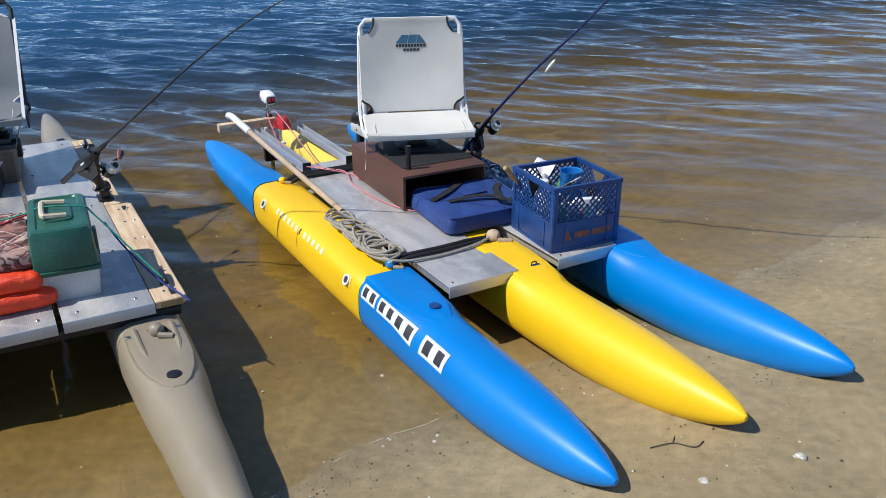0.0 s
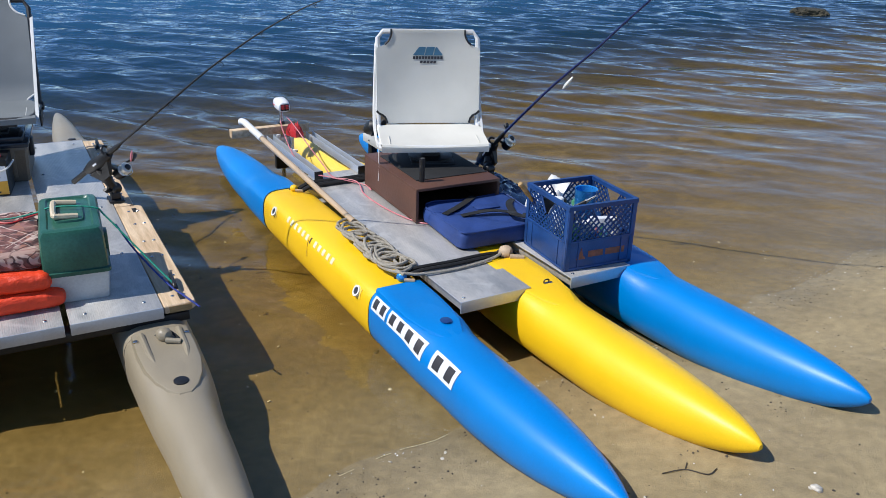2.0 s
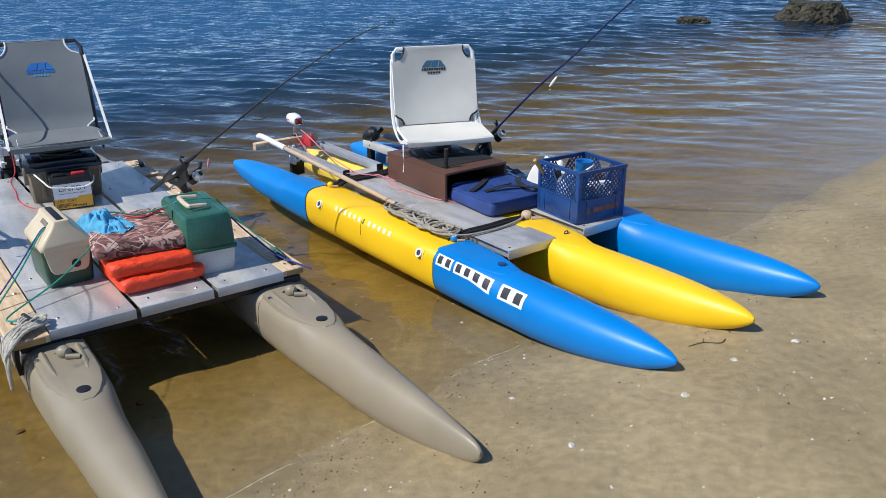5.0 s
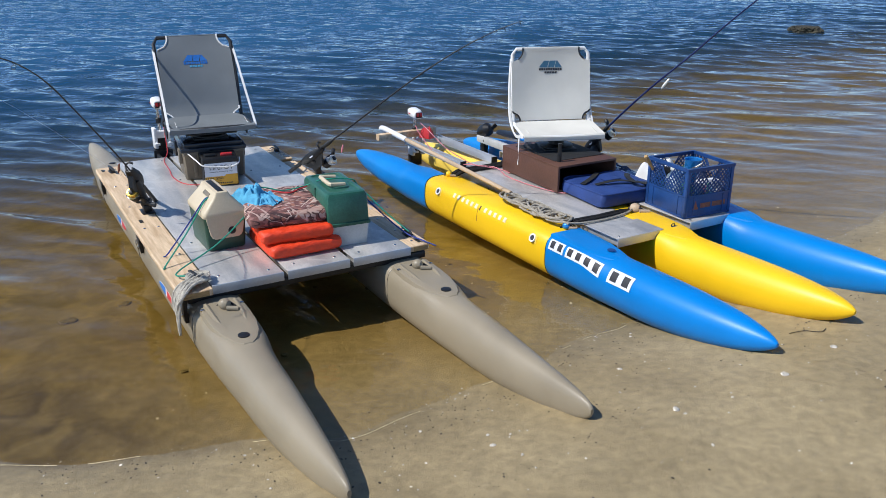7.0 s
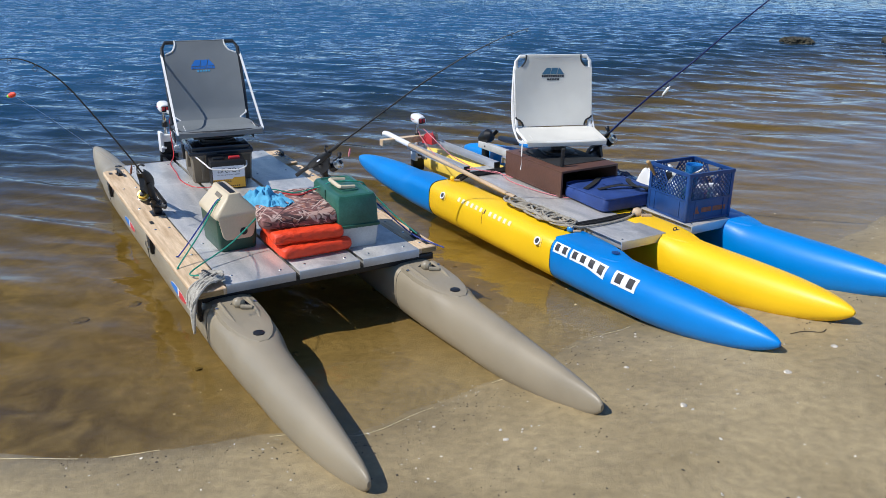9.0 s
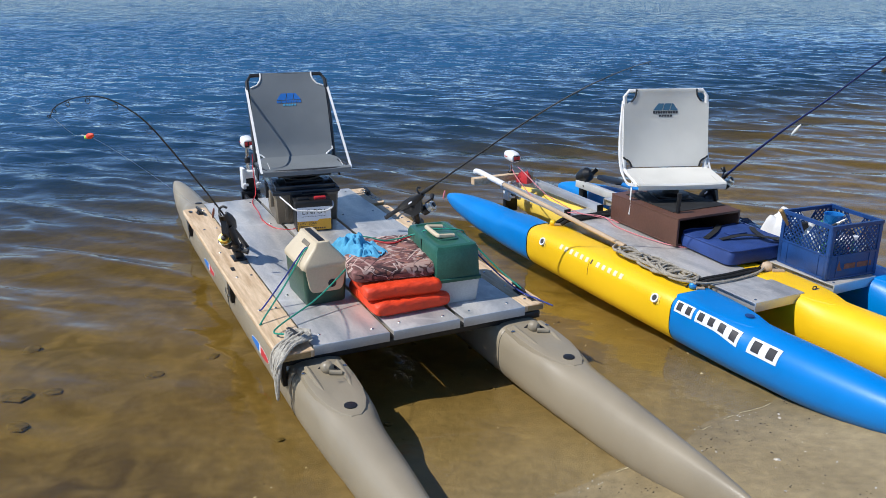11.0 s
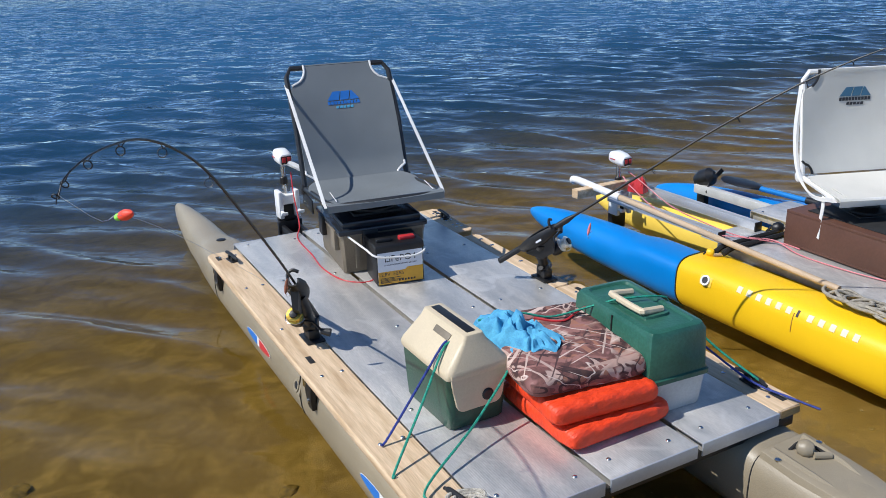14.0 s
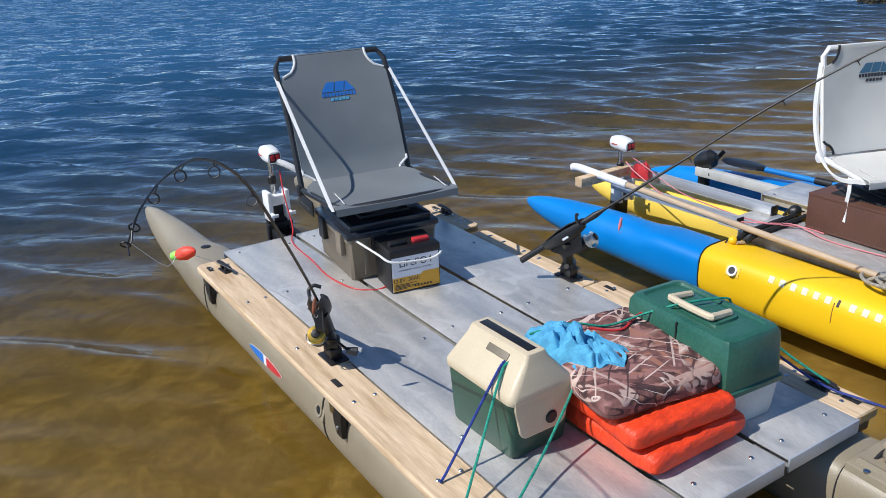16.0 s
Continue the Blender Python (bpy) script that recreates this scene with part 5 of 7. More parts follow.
def cord(name, pts, r, material, label, category="cord", at=TAN_AT, n=7, group="", seg=6):
    return thing(name, tube(bmesh.new(), curve(pts, n), r, seg), material, at, label, category, group)


# bungee cords holding the load
cord("bungee_cord", [(0.128, 0.545, 0.590), (0.098, 0.54, 0.572), (0.0, 0.528, 0.455), (-0.10, 0.508, WZ + 0.018), (-0.122, 0.503, WZ + 0.006)], 0.0037, CORD_BLUE, "dark blue bungee cord hooked to wooden board", "bungee cord", group="bungee cords")
cord("bungee_cord", [(0.130, 0.535, 0.590), (0.096, 0.525, 0.570), (-0.01, 0.46, 0.455), (-0.145, 0.365, WZ + 0.010), (-0.150, 0.350, WZ + 0.006)], 0.0037, CORD_GREEN, "green speckled bungee cord over the cooler", "bungee cord", group="bungee cords")
cord("bungee_cord", [(0.31, 0.47, 0.520), (0.255, 0.435, 0.485), (0.1, 0.36, 0.405), (-0.12, 0.235, WZ + 0.02), (-0.09, 0.16, WZ + 0.022)], 0.0037, CORD_GREEN, "green speckled bungee cord stretched to front cleat", "bungee cord", group="bungee cords")
cord("bungee_cord", [(0.30, 0.66, 0.565), (0.42, 0.62, 0.578), (0.52, 0.575, 0.558), (0.64, 0.525, 0.585), (0.70, 0.45, 0.625), (0.83, 0.41, 0.618), (0.868, 0.40, 0.58), (0.97, 0.30, 0.45), (1.05, 0.18, WZ + 0.03)], 0.0037, CORD_GREEN, "green speckled bungee cord over cushion and tackle box", "bungee cord", group="bungee cords")
cord("bungee_cord", [(0.905, 0.46, 0.52), (0.95, 0.34, 0.45), (1.03, 0.2, WZ + 0.028), (1.075, 0.08, WZ + 0.012), (1.104, -0.005, WZ + 0.006)], 0.0037, CORD_BLUE, "dark blue bungee cord tied to cleat", "bungee cord", group="bungee cords")
cord("bungee_cord", [(0.47, 0.60, 0.556), (0.54, 0.54, 0.552), (0.62, 0.56, 0.562), (0.70, 0.56, 0.575)], 0.004, RED_WIRE, "red bungee cord end across cushion", "bungee cord", group="bungee cords")


def rope_hank():
    """Pale rope hung in loops over the front cleat and down the hull."""
    bm = bmesh.new()
    rng = random.Random(4)
    for k in range(9):
        s = k / 8
        a = (-0.055 + 0.03 * rng.uniform(-1, 1), 0.12 + 0.05 * rng.uniform(-1, 1), WZ + 0.022 + 0.018 * rng.random())
        low = WZ - 0.10 - 0.16 * rng.random() if k % 2 else WZ - 0.05 - 0.05 * rng.random()
        y0 = 0.02 + 0.05 * s + 0.02 * rng.uniform(-1, 1)
        y1 = y0 - 0.03 - 0.03 * rng.random()
        x = -0.172 - 0.012 * rng.random()
        pts = [a, (-0.12, 0.5 * (a[1] + y0), WZ + 0.014 + 0.01 * rng.random()), (-0.162, y0, WZ + 0.004), (x, y0 - 0.004, (low + WZ) / 2), (x, (y0 + y1) / 2, low),
               (x, y1, (low + WZ) / 2 + 0.01), (-0.164, y1, WZ + 0.005), (-0.11, 0.5 * (a[1] + y1), WZ + 0.016 + 0.012 * rng.random()), (a[0] + 0.015, a[1] - 0.02, a[2])]
        tube(bm, curve(pts, 6), 0.0062, 7)
    for k in range(3):
        tube(bm, curve([(-0.1 + 0.02 * k, 0.06, WZ + 0.02), (-0.03 + 0.01 * k, 0.09, WZ + 0.04), (0.0 - 0.02 * k, 0.15, WZ + 0.03), (-0.08, 0.18 - 0.02 * k, WZ + 0.028), (-0.11, 0.1, WZ + 0.022)], 6), 0.0062, 7)
    return thing("rope_hank", bm, ROPE_PALE, TAN_AT, "pale rope looped over a cleat hanging down", "rope")


rope_hank()


def trolling_motor(at, label, handle=True):
    """Local frame: x across, y aft, shaft through the origin; z = 0 at the deck."""
    t = root("trolling_motor", at, label, "outboard motor", "electric trolling motors")
    bm = bmesh.new()
    rings = []
    for y, a, b, c in ((-0.075, 0.028, 0.022, 0.0), (-0.07, 0.04, 0.032, 0.0), (-0.03, 0.048, 0.040, 0.006), (0.03, 0.047, 0.042, 0.010), (0.075, 0.036, 0.034, 0.008), (0.095, 0.018, 0.018, 0.004)):
        rings.append([(0.84 * a * math.copysign(abs(math.cos(q)) ** 0.7, math.cos(q)), 0.84 * y, 0.34 + c + 0.88 * b * math.copysign(abs(math.sin(q)) ** 0.7, math.sin(q))) for q in np.linspace(0, 2 * math.pi, 20, endpoint=False)])
    loft(bm, rings)
    head = part("head", bm, WHITE_PLASTIC, t, "rounded white motor head")
    part("panel", box(bmesh.new(), (-0.026, -0.0655, 0.320), (0.026, -0.058, 0.360), 0.002), BLACK, head)
    for x in (-0.016, 0.016):
        part("switch", box(bmesh.new(), (x * 0.8 - 0.009, -0.070, 0.33), (x * 0.8 + 0.009, -0.064, 0.355), 0.002), RED_WIRE, head, "red rocker switch")
    part("stripe", box(bmesh.new(), (-0.0412, 0.0, 0.343), (-0.0388, 0.04, 0.348)), RED_WIRE, head)
    part("shaft", tube(bmesh.new(), [(0, 0.01, 0.31), (0, 0.01, -0.38)], 0.013, 12), STEEL, t, "grey metal shaft")
    part("collar", lathe(bmesh.new(), [(0.018, 0.20), (0.020, 0.205), (0.020, 0.235), (0.016, 0.24)], Matrix.Translation((0, 0.01, 0)), 14), BLACK, t)
    bm = bmesh.new()
    box(bm, (-0.04, -0.04, 0.10), (0.04, 0.03, 0.15), 0.008)
    for s in (-1, 1):
        box(bm, (s * 0.044 - 0.012, -0.055, 0.03), (s * 0.044 + 0.012, 0.02, 0.175), 0.006)
        tube(bm, [(s * 0.044, -0.055, 0.07), (s * 0.044, -0.09, 0.07)], 0.008, 8)
        box(bm, (s * 0.044 - 0.018, -0.10, 0.062), (s * 0.044 + 0.018, -0.088, 0.078), 0.003)
    part("clamp", bm, WHITE_PLASTIC, t, "white plastic transom clamp")
    if handle:
        part("handle", tube(bmesh.new(), curve([(0.01, -0.06, 0.325), (0.06, -0.10, 0.295), (0.12, -0.13, 0.25)]), 0.015, 10), WHITE_PLASTIC, t, "white tiller handle")
    part("mount", box(bmesh.new(), (-0.05, -0.012, -0.06), (0.05, 0.028, 0.10), 0.005), BLACK, t, "dark mounting block")
    return t


trolling_motor(TAN_AT @ pose(0.335, 2.66, DZ), "white electric trolling motor on the stern")
thing("stern_bracket", box(box(bmesh.new(), (0.285, 2.464, 0.27), (0.305, 2.69, 0.325), 0.004), (0.365, 2.464, 0.27), (0.385, 2.69, 0.325), 0.004), BLACK, TAN_AT, "black bracket arms behind the aluminium deck", "bracket")
part("cross_plate", box(bmesh.new(), (0.27, 2.62, 0.22), (0.40, 2.645, 0.345), 0.004), BLACK, tan, "black motor plate")
cord("red_cable", [(0.36, 2.62, 0.60), (0.345, 2.56, 0.50), (0.33, 2.46, 0.37), (0.28, 2.35, DZ + 0.004), (0.26, 2.1, DZ + 0.004), (0.24, 1.9, DZ + 0.004), (0.27, 1.72, DZ + 0.004), (0.37, 1.66, DZ + 0.004), (0.43, 1.70, 0.40)], 0.0032, RED_WIRE, "red power cable from motor to battery", "cable")

# ---------------------------------------------------------------- things on the yellow craft
PZ = 0.318
for u0, u1, v0, v1, z in ((0.124, 0.445, -0.312, 1.27, PZ), (0.636, 0.945, -0.325, 1.52, PZ + 0.006)):
    p = alu_plank(u0, u1, v0, v1, z, 0.048, "grey aluminium plank bridging two plastic hulls")
    p.matrix_world = YEL_AT
    for v in (v0 + 0.03, v1 - 0.05):
        screw(p, u0 + 0.03, v, z)
for v in (0.12, 1.1):
    part("cross_beam", box(bmesh.new(), (-0.02, v - 0.03, 0.262), (1.03, v + 0.03, PZ - 0.049), 0.003), ALU, yel, "aluminium cross beam under planks")


def seat_box():
    b = root("seat_box", YEL_AT @ pose(0.582, 0.785, PZ + 0.0065, 0, 0, -2), "brown painted open-fronted plywood box under chair", "box")
    w, d, h, t = 0.224, 0.31, 0.165, 0.014
    part("top", box(bmesh.new(), (-w, -d, h - t), (w, d, h), 0.002), BROWN, b)
    part("bottom", box(bmesh.new(), (-w, -d + 0.002, 0), (w, d - 0.002, t), 0.002), BROWN, b)
    for s in (-1, 1):
        part("side", box(bmesh.new(), (s * (w - t / 2) - t / 2, -d + 0.001, t), (s * (w - t / 2) + t / 2, d - 0.001, h - t), 0.001), BROWN, b)
    part("back", box(bmesh.new(), (-w + t, d - t, t), (w - t, d - 0.002, h - t), 0.001), BROWN, b)
    part("mat", box(bmesh.new(), (-0.17, -0.20, h + 0.0005), (0.215, 0.24, h + 0.004), 0.0015), RUBBER, b, "black mat under the chair")
    part("post", tube(bmesh.new(), [(-0.150, -0.215, h - 0.02), (-0.150, -0.215, h + 0.115)], 0.013, 10), BLACK, b, "black rod-rest post")
    return b


seat_box()


def milk_crate():
    c = root("milk_crate", YEL_AT @ pose(0.822, -0.115, PZ + 0.0075, 0, 0, -5), "blue plastic milk crate full of tackle on planks", "crate")
    s, h = 0.165, 0.283
    part("rim", loft(bmesh.new(), [[(a * x, a * y, z) for x, y in ((-1, -1), (1, -1), (1, 1), (-1, 1))] for a, z in ((s + 0.004, h - 0.018), (s + 0.004, h), (s - 0.012, h), (s - 0.012, h - 0.018), (s + 0.004, h - 0.018))], cap=False), CRATE_BLUE, c)
    part("floor", box(bmesh.new(), (-s + 0.006, -s + 0.006, 0.0), (s - 0.006, s - 0.006, 0.008), 0.002), CRATE_BLUE, c)
    for x in (-1, 1):
        for y in (-1, 1):
            bm = box(bmesh.new(), (x * s - 0.020 * (x > 0) - 0.001, y * s - 0.004 - 0.004 * (y > 0), 0.0), (x * s + 0.020 * (x < 0) + 0.001, y * s + 0.004 + 0.004 * (y < 0), h - 0.016), 0.003)
            box(bm, (x * s - 0.004 - 0.004 * (x > 0), y * s - 0.020 * (y > 0) - 0.001, 0.0), (x * s + 0.004 + 0.004 * (x < 0), y * s + 0.020 * (y < 0) + 0.001, h - 0.016), 0.003)
            part("corner_post", bm, CRATE_BLUE, c)
    for k in range(4):
        m = pose(0, 0, 0, 0, 0, 90 * k)
        w = part("side_panel", box(bmesh.new(), (-s + 0.018, -s - 0.001, 0.004), (s - 0.018, -s + 0.004, 0.125), 0.0015), CRATE_BLUE, c, at=m)
        part("band", box(bmesh.new(), (-s + 0.002, -s - 0.004, 0.120), (s - 0.002, -s + 0.004, 0.130), 0.002), CRATE_BLUE, w)
        part("foot_band", box(bmesh.new(), (-s + 0.002, -s - 0.004, 0.0), (s - 0.002, -s + 0.004, 0.012), 0.002), CRATE_BLUE, w)
        for x in (-0.105, 0.105):
            part("rib", box(bmesh.new(), (x - 0.003, -s - 0.0045, 0.01), (x + 0.003, -s + 0.002, 0.125), 0.001), CRATE_BLUE, w)
        # diagonal lattice of the upper half, left open round the V-shaped grip
        z0, z1, x0, x1 = 0.13, h - 0.018, -s + 0.02, s - 0.02
        step = 0.028
        for sl in (1, -1):
            j = -20
            while j < 20:
                segs, prev = [], None
                for q in range(25):
                    z = z0 + (z1 - z0) * q / 24
                    x = j * step + sl * (z - z0)
                    ok = x0 <= x <= x1 and not (z > 0.195 and abs(x) < 0.012 + (z - 0.195) * 0.62)
                    if ok:
                        segs.append((x, z))
                    if (not ok or q == 24) and segs:
                        if len(segs) > 2:
                            (xa, za), (xb, zb) = segs[0], segs[-1]
                            d = Vector((xb - xa, 0, zb - za)).normalized() * 0.0
                            n = Vector((-(zb - za), 0, xb - xa)).normalized() * 0.0026
                            bm = bmesh.new()
                            ps = [Vector((xa, 0, za)) - n, Vector((xb, 0, zb)) - n, Vector((xb, 0, zb)) + n, Vector((xa, 0, za)) + n]
                            loft(bm, [[p_ + Vector((0, -s - 0.001, 0)) for p_ in ps], [p_ + Vector((0, -s + 0.005, 0)) for p_ in ps]])
                            part("lattice_bar", bm, CRATE_BLUE, w)
                        segs = []
                j += 1
        for sl in (-1, 1):
            part("grip_edge", tube(bmesh.new(), [(sl * 0.012, -s + 0.002, 0.195), (sl * 0.058, -s + 0.002, 0.266)], 0.0035, 6), CRATE_BLUE, w)
    # worn print on the front: a small tree shape and bars
    f = pose(0, -s - 0.0012, 0, 90)
    bm = slab(bmesh.new(), [(-0.112, 0.045), (-0.068, 0.045), (-0.074, 0.058), (-0.078, 0.058), (-0.090, 0.098), (-0.102, 0.058), (-0.106, 0.058)], 0, 0.0008)
    part("tree_print", bm, PRINT_RUST, c, "worn rust-coloured tree print", at=f)
    for x0, x1 in ((-0.055, 0.018), (0.030, 0.125)):
        part("print_bar", box(bmesh.new(), (x0, 0.05, 0), (x1, 0.078, 0.0008)), PRINT_RUST, c, "worn rust-coloured print", at=f)
    return c


milk_crate()
CR = YEL_AT @ pose(0.822, -0.115, PZ + 0.0165, 0, 0, -5)
GREEN_GLASS = mat("green_translucent_plastic", (0.10, 0.30, 0.16), 0.25, vary=0.1)


def bottle(m, r, h, material, cap, label):
    b = root("bottle", m, label, "bottle", "bottles in the crate")
    part("body", lathe(bmesh.new(), [(r * 0.9, 0), (r, 0.006), (r, h * 0.68), (r * 0.8, h * 0.78), (r * 0.42, h * 0.86), (r * 0.42, h * 0.92)], None, 16), material, b)
    part("cap", lathe(bmesh.new(), [(r * 0.5, h * 0.91), (r * 0.5, h), (r * 0.4, h + 0.004)], None, 14), cap, b)


bottle(CR @ pose(-0.085, 0.04, 0), 0.042, 0.235, WHITE_PLASTIC, WHITE_PLASTIC, "white plastic bottle standing in blue crate")
bottle(CR @ pose(-0.09, -0.08, 0), 0.035, 0.20, GREEN_GLASS, BLACK, "green plastic bottle standing in blue crate")
bottle(CR @ pose(0.1, -0.1, 0), 0.038, 0.17, PEARL, WHITE_PLASTIC, "pale plastic bottle standing in blue crate")
mug = root("cup", CR @ pose(0.045, 0.035, 0), "blue plastic cup standing in crate", "cup")
part("wall", lathe(bmesh.new(), [(0.034, 0), (0.036, 0.004), (0.048, 0.262), (0.050, 0.265), (0.045, 0.262), (0.034, 0.15)], None, 20), BLUE_SHAFT, mug)
for k, (x, y, a, m_, l) in enumerate(((-0.02, -0.09, 20, WHITE_PLASTIC, "white tackle tray standing in crate"), (0.03, -0.10, -15, LABEL_WHITE, "clear tackle tray with lures in crate"), (0.06, 0.11, 40, GREEN_GLASS, "green tackle tray standing in crate"), (-0.06, 0.11, -30, BLACK, "black tool pouch standing in crate"))):
    b = root("tackle_tray", CR @ pose(x, y, 0.002, 0, 0, a), l, "tackle tray", "trays in the crate")
    part("tray", box(bmesh.new(), (-0.05, -0.016, 0), (0.05, 0.016, 0.17 + 0.012 * k), 0.004), m_, b)
    for q in range(4):
        part("lure", box(bmesh.new(), (-0.04 + 0.021 * q, -0.0175, 0.05 + 0.02 * (q % 2)), (-0.026 + 0.021 * q, -0.0155, 0.13 + 0.015 * (q % 3)), 0.0005), (CLOTH_BLUE, PEARL, PINK_WIRE, GREEN_GLASS)[(q + k) % 4], b)
pl = root("pliers", CR @ pose(-0.02, 0.0, 0.20, 48, 20, 30), "black-handled pliers sticking out of crate", "pliers")
part("handle", tube(bmesh.new(), curve([(-0.01, 0, -0.12), (-0.022, 0, -0.02), (-0.005, 0, 0.05)]), 0.007, 8), BLACK, pl)
part("handle", tube(bmesh.new(), curve([(0.01, 0, -0.12), (0.022, 0, -0.02), (0.005, 0, 0.05)]), 0.007, 8), BLACK, pl)
part("jaw", tube(bmesh.new(), [(0, 0, 0.045), (0, 0, 0.10)], [0.008, 0.003], 8), STEEL, pl)
ru = root("ruler_stick", CR @ pose(0.0, 0.02, 0.02, 28, -36, 20), "pale measuring stick with dark marks in crate", "ruler")
part("stick", box(bmesh.new(), (-0.012, -0.002, 0), (0.012, 0.002, 0.30), 0.001), LABEL_WHITE, ru)
for k in range(9):
    part("mark", box(bmesh.new(), (-0.012, -0.0026, 0.15 + 0.016 * k), (0.008, -0.0019, 0.156 + 0.016 * k)), BLACK, ru)
kn = root("knife", CR @ pose(-0.158, 0.13, 0.20, 10, -42, 0), "wooden-handled filleting knife stuck by the crate", "knife")
part("handle", tube(bmesh.new(), curve([(0, 0, 0.0), (0, 0, 0.05), (0.002, 0, 0.11), (0.0, 0, 0.13)]), [0.008] * 6 + [0.011] * 10 + [0.012, 0.011, 0.009], 10), WOOD_EDGE, kn, "worn orange-brown wooden handle")
part("blade", box(bmesh.new(), (-0.010, -0.001, -0.12), (0.010, 0.001, 0.002), 0.0005), STEEL, kn)


def crumple(name, at, sx, sy, h, material, label, seed, category="cloth", rough=1.0):
    bm = bmesh.new()
    n = 26
    vs = []
    for j in range(n + 1):
        row = []
        for i in range(n + 1):
            a, b = i / n * 2 - 1, j / n * 2 - 1
            e = max(1 - abs(a) ** 4, 0) ** 0.5 * max(1 - abs(b) ** 4, 0) ** 0.5
            z = h * e * (0.75 + 0.4 * noise.noise((a * 1.8, b * 1.8, seed)) + rough * 0.25 * noise.noise((a * 5, b * 5, seed)) + rough * 0.12 * noise.noise((a * 12, b * 9, seed)))
            row.append(bm.verts.new((a * sx, b * sy, max(z, 0.0))))
        vs.append(row)
    for r0, r1 in zip(vs, vs[1:]):
        for i in range(n):
            bm.faces.new((r0[i], r0[i + 1], r1[i + 1], r1[i]))
    rim = vs[0] + [r[-1] for r in vs[1:]] + vs[-1][-2::-1] + [r[0] for r in vs[-2:0:-1]]
    bm.faces.new(rim[::-1])
    return thing(name, bm, material, at, label, category)


crumple("white_towel", YEL_AT @ pose(1.045, 0.36, PZ + 0.007, 0, 0, 12), 0.105, 0.10, 0.18, WEB_WHITE, "bundled white towel lying beside dark vinyl bag", 3.0, "towel", 0.2)
crumple("vinyl_bag", YEL_AT @ pose(0.985, 0.74, PZ - 0.012, 0, 0, -4), 0.13, 0.27, 0.06, DARK_SHINE, "glossy dark navy vinyl bag beside brown box", 6.0, "bag")


def soft_bag():
    b = root("soft_cooler_bag", YEL_AT @ pose(0.605, 0.295, PZ + 0.0065, 0, 0, -3), "flat navy nylon bag with black straps on planks", "bag")
    bm = bmesh.new()
    n = 24
    rings = []
    sx, sy, h = 0.225, 0.205, 0.078

    def outline(k, z, inset):
        pts = []
        for i in range(48):
            a = 2 * math.pi * i / 48
            c, s_ = math.cos(a), math.sin(a)
            r = 0.16
            x = math.copysign(abs(c) ** r, c) * (sx - inset)
            y = math.copysign(abs(s_) ** r, s_) * (sy - inset)
            bulge = 0.010 * noise.noise((x * 11, y * 11, z * 20)) + 0.005 * noise.noise((x * 30, y * 30, z * 40 + k))
            pts.append((x + bulge, y + bulge, z + (0.012 * noise.noise((x * 7, y * 7, 1.0)) + 0.006 * noise.noise((x * 22, y * 22, 4.0))) * (z > 0.01)))
        return pts
    for k, (z, i) in enumerate(((0.0, 0.012), (0.008, 0.0), (0.03, -0.004), (0.06, -0.001), (0.074, 0.006), (0.080, 0.02), (0.080, 0.07), (0.078, 0.13))):
        rings.append(outline(k, z, i))
    loft(bm, rings)
    part("body", bm, NAVY, b)
    part("top_seam", tube(bmesh.new(), outline(4, 0.076, 0.003) + [outline(4, 0.076, 0.003)[0]], 0.004, 6), NAVY, b)

    def strap(pts, w=0.016):
        p = curve(pts, 6)
        t = bmesh.new()
        rows = []
        for i, q in enumerate(p):
            d = (p[min(i + 1, len(p) - 1)] - p[max(i - 1, 0)]).normalized()
            sd = d.cross(Vector((0, 0, 1))).normalized() * w
            rows.append([q - sd, q + sd, q + sd + Vector((0, 0, 0.003)), q - sd + Vector((0, 0, 0.003))])
        loft(t, rows)
        return t
    part("strap", strap([(-0.19, 0.03, 0.083), (-0.07, 0.10, 0.088), (0.05, 0.20, 0.084)]), RUBBER, b, "black webbing strap")
    part("strap", strap([(-0.13, -0.02, 0.085), (0.0, -0.03, 0.095), (0.10, -0.07, 0.090)]), RUBBER, b, "black webbing strap")
    part("strap", strap([(0.22, 0.12, 0.075), (0.14, 0.02, 0.09), (0.10, -0.10, 0.088)]), RUBBER, b, "black webbing strap")
    part("handle", strap([(0.10, -0.07, 0.09), (0.07, -0.14, 0.11), (0.12, -0.17, 0.098), (0.16, -0.11, 0.088)], 0.02), RUBBER, b, "padded black carrying handle")
    part("patch", box(bmesh.new(), (-0.02, 0.03, 0.080), (0.10, 0.08, 0.0845), 0.001), NAVY, b)
    return b


soft_bag()

# flank of the outer hull: drain plugs, pale maker's lettering as plain strokes, registration plates as bars
hull_n = yel.children[0]


def mid_flank(v, a, out):
    """A place on the outer flank of the yellow mid hull: a from the side (0) up to the top (pi / 2)."""
    e = 2 / (2.3 + 1.5)
    c, q = math.cos(a), math.sin(a)
    return Vector((-(YHALF + 0.0014) * c ** e, v, (YZB + YZT[0]) / 2 + (YZT[0] - YZB) / 2 * q ** e)) + Vector((-c, 0, q)) * out


def flank_patch(v0, v1, a0, a1, out, n=3):
    bm = bmesh.new()
    rows = []
    for i in range(n + 1):
        v = v0 + (v1 - v0) * i / n
        rows.append([mid_flank(v, a0 + (a1 - a0) * j / 4, out) for j in range(5)] + [mid_flank(v, a1 - (a1 - a0) * j / 4, -0.004) for j in range(5)])
    return loft(bm, rows)


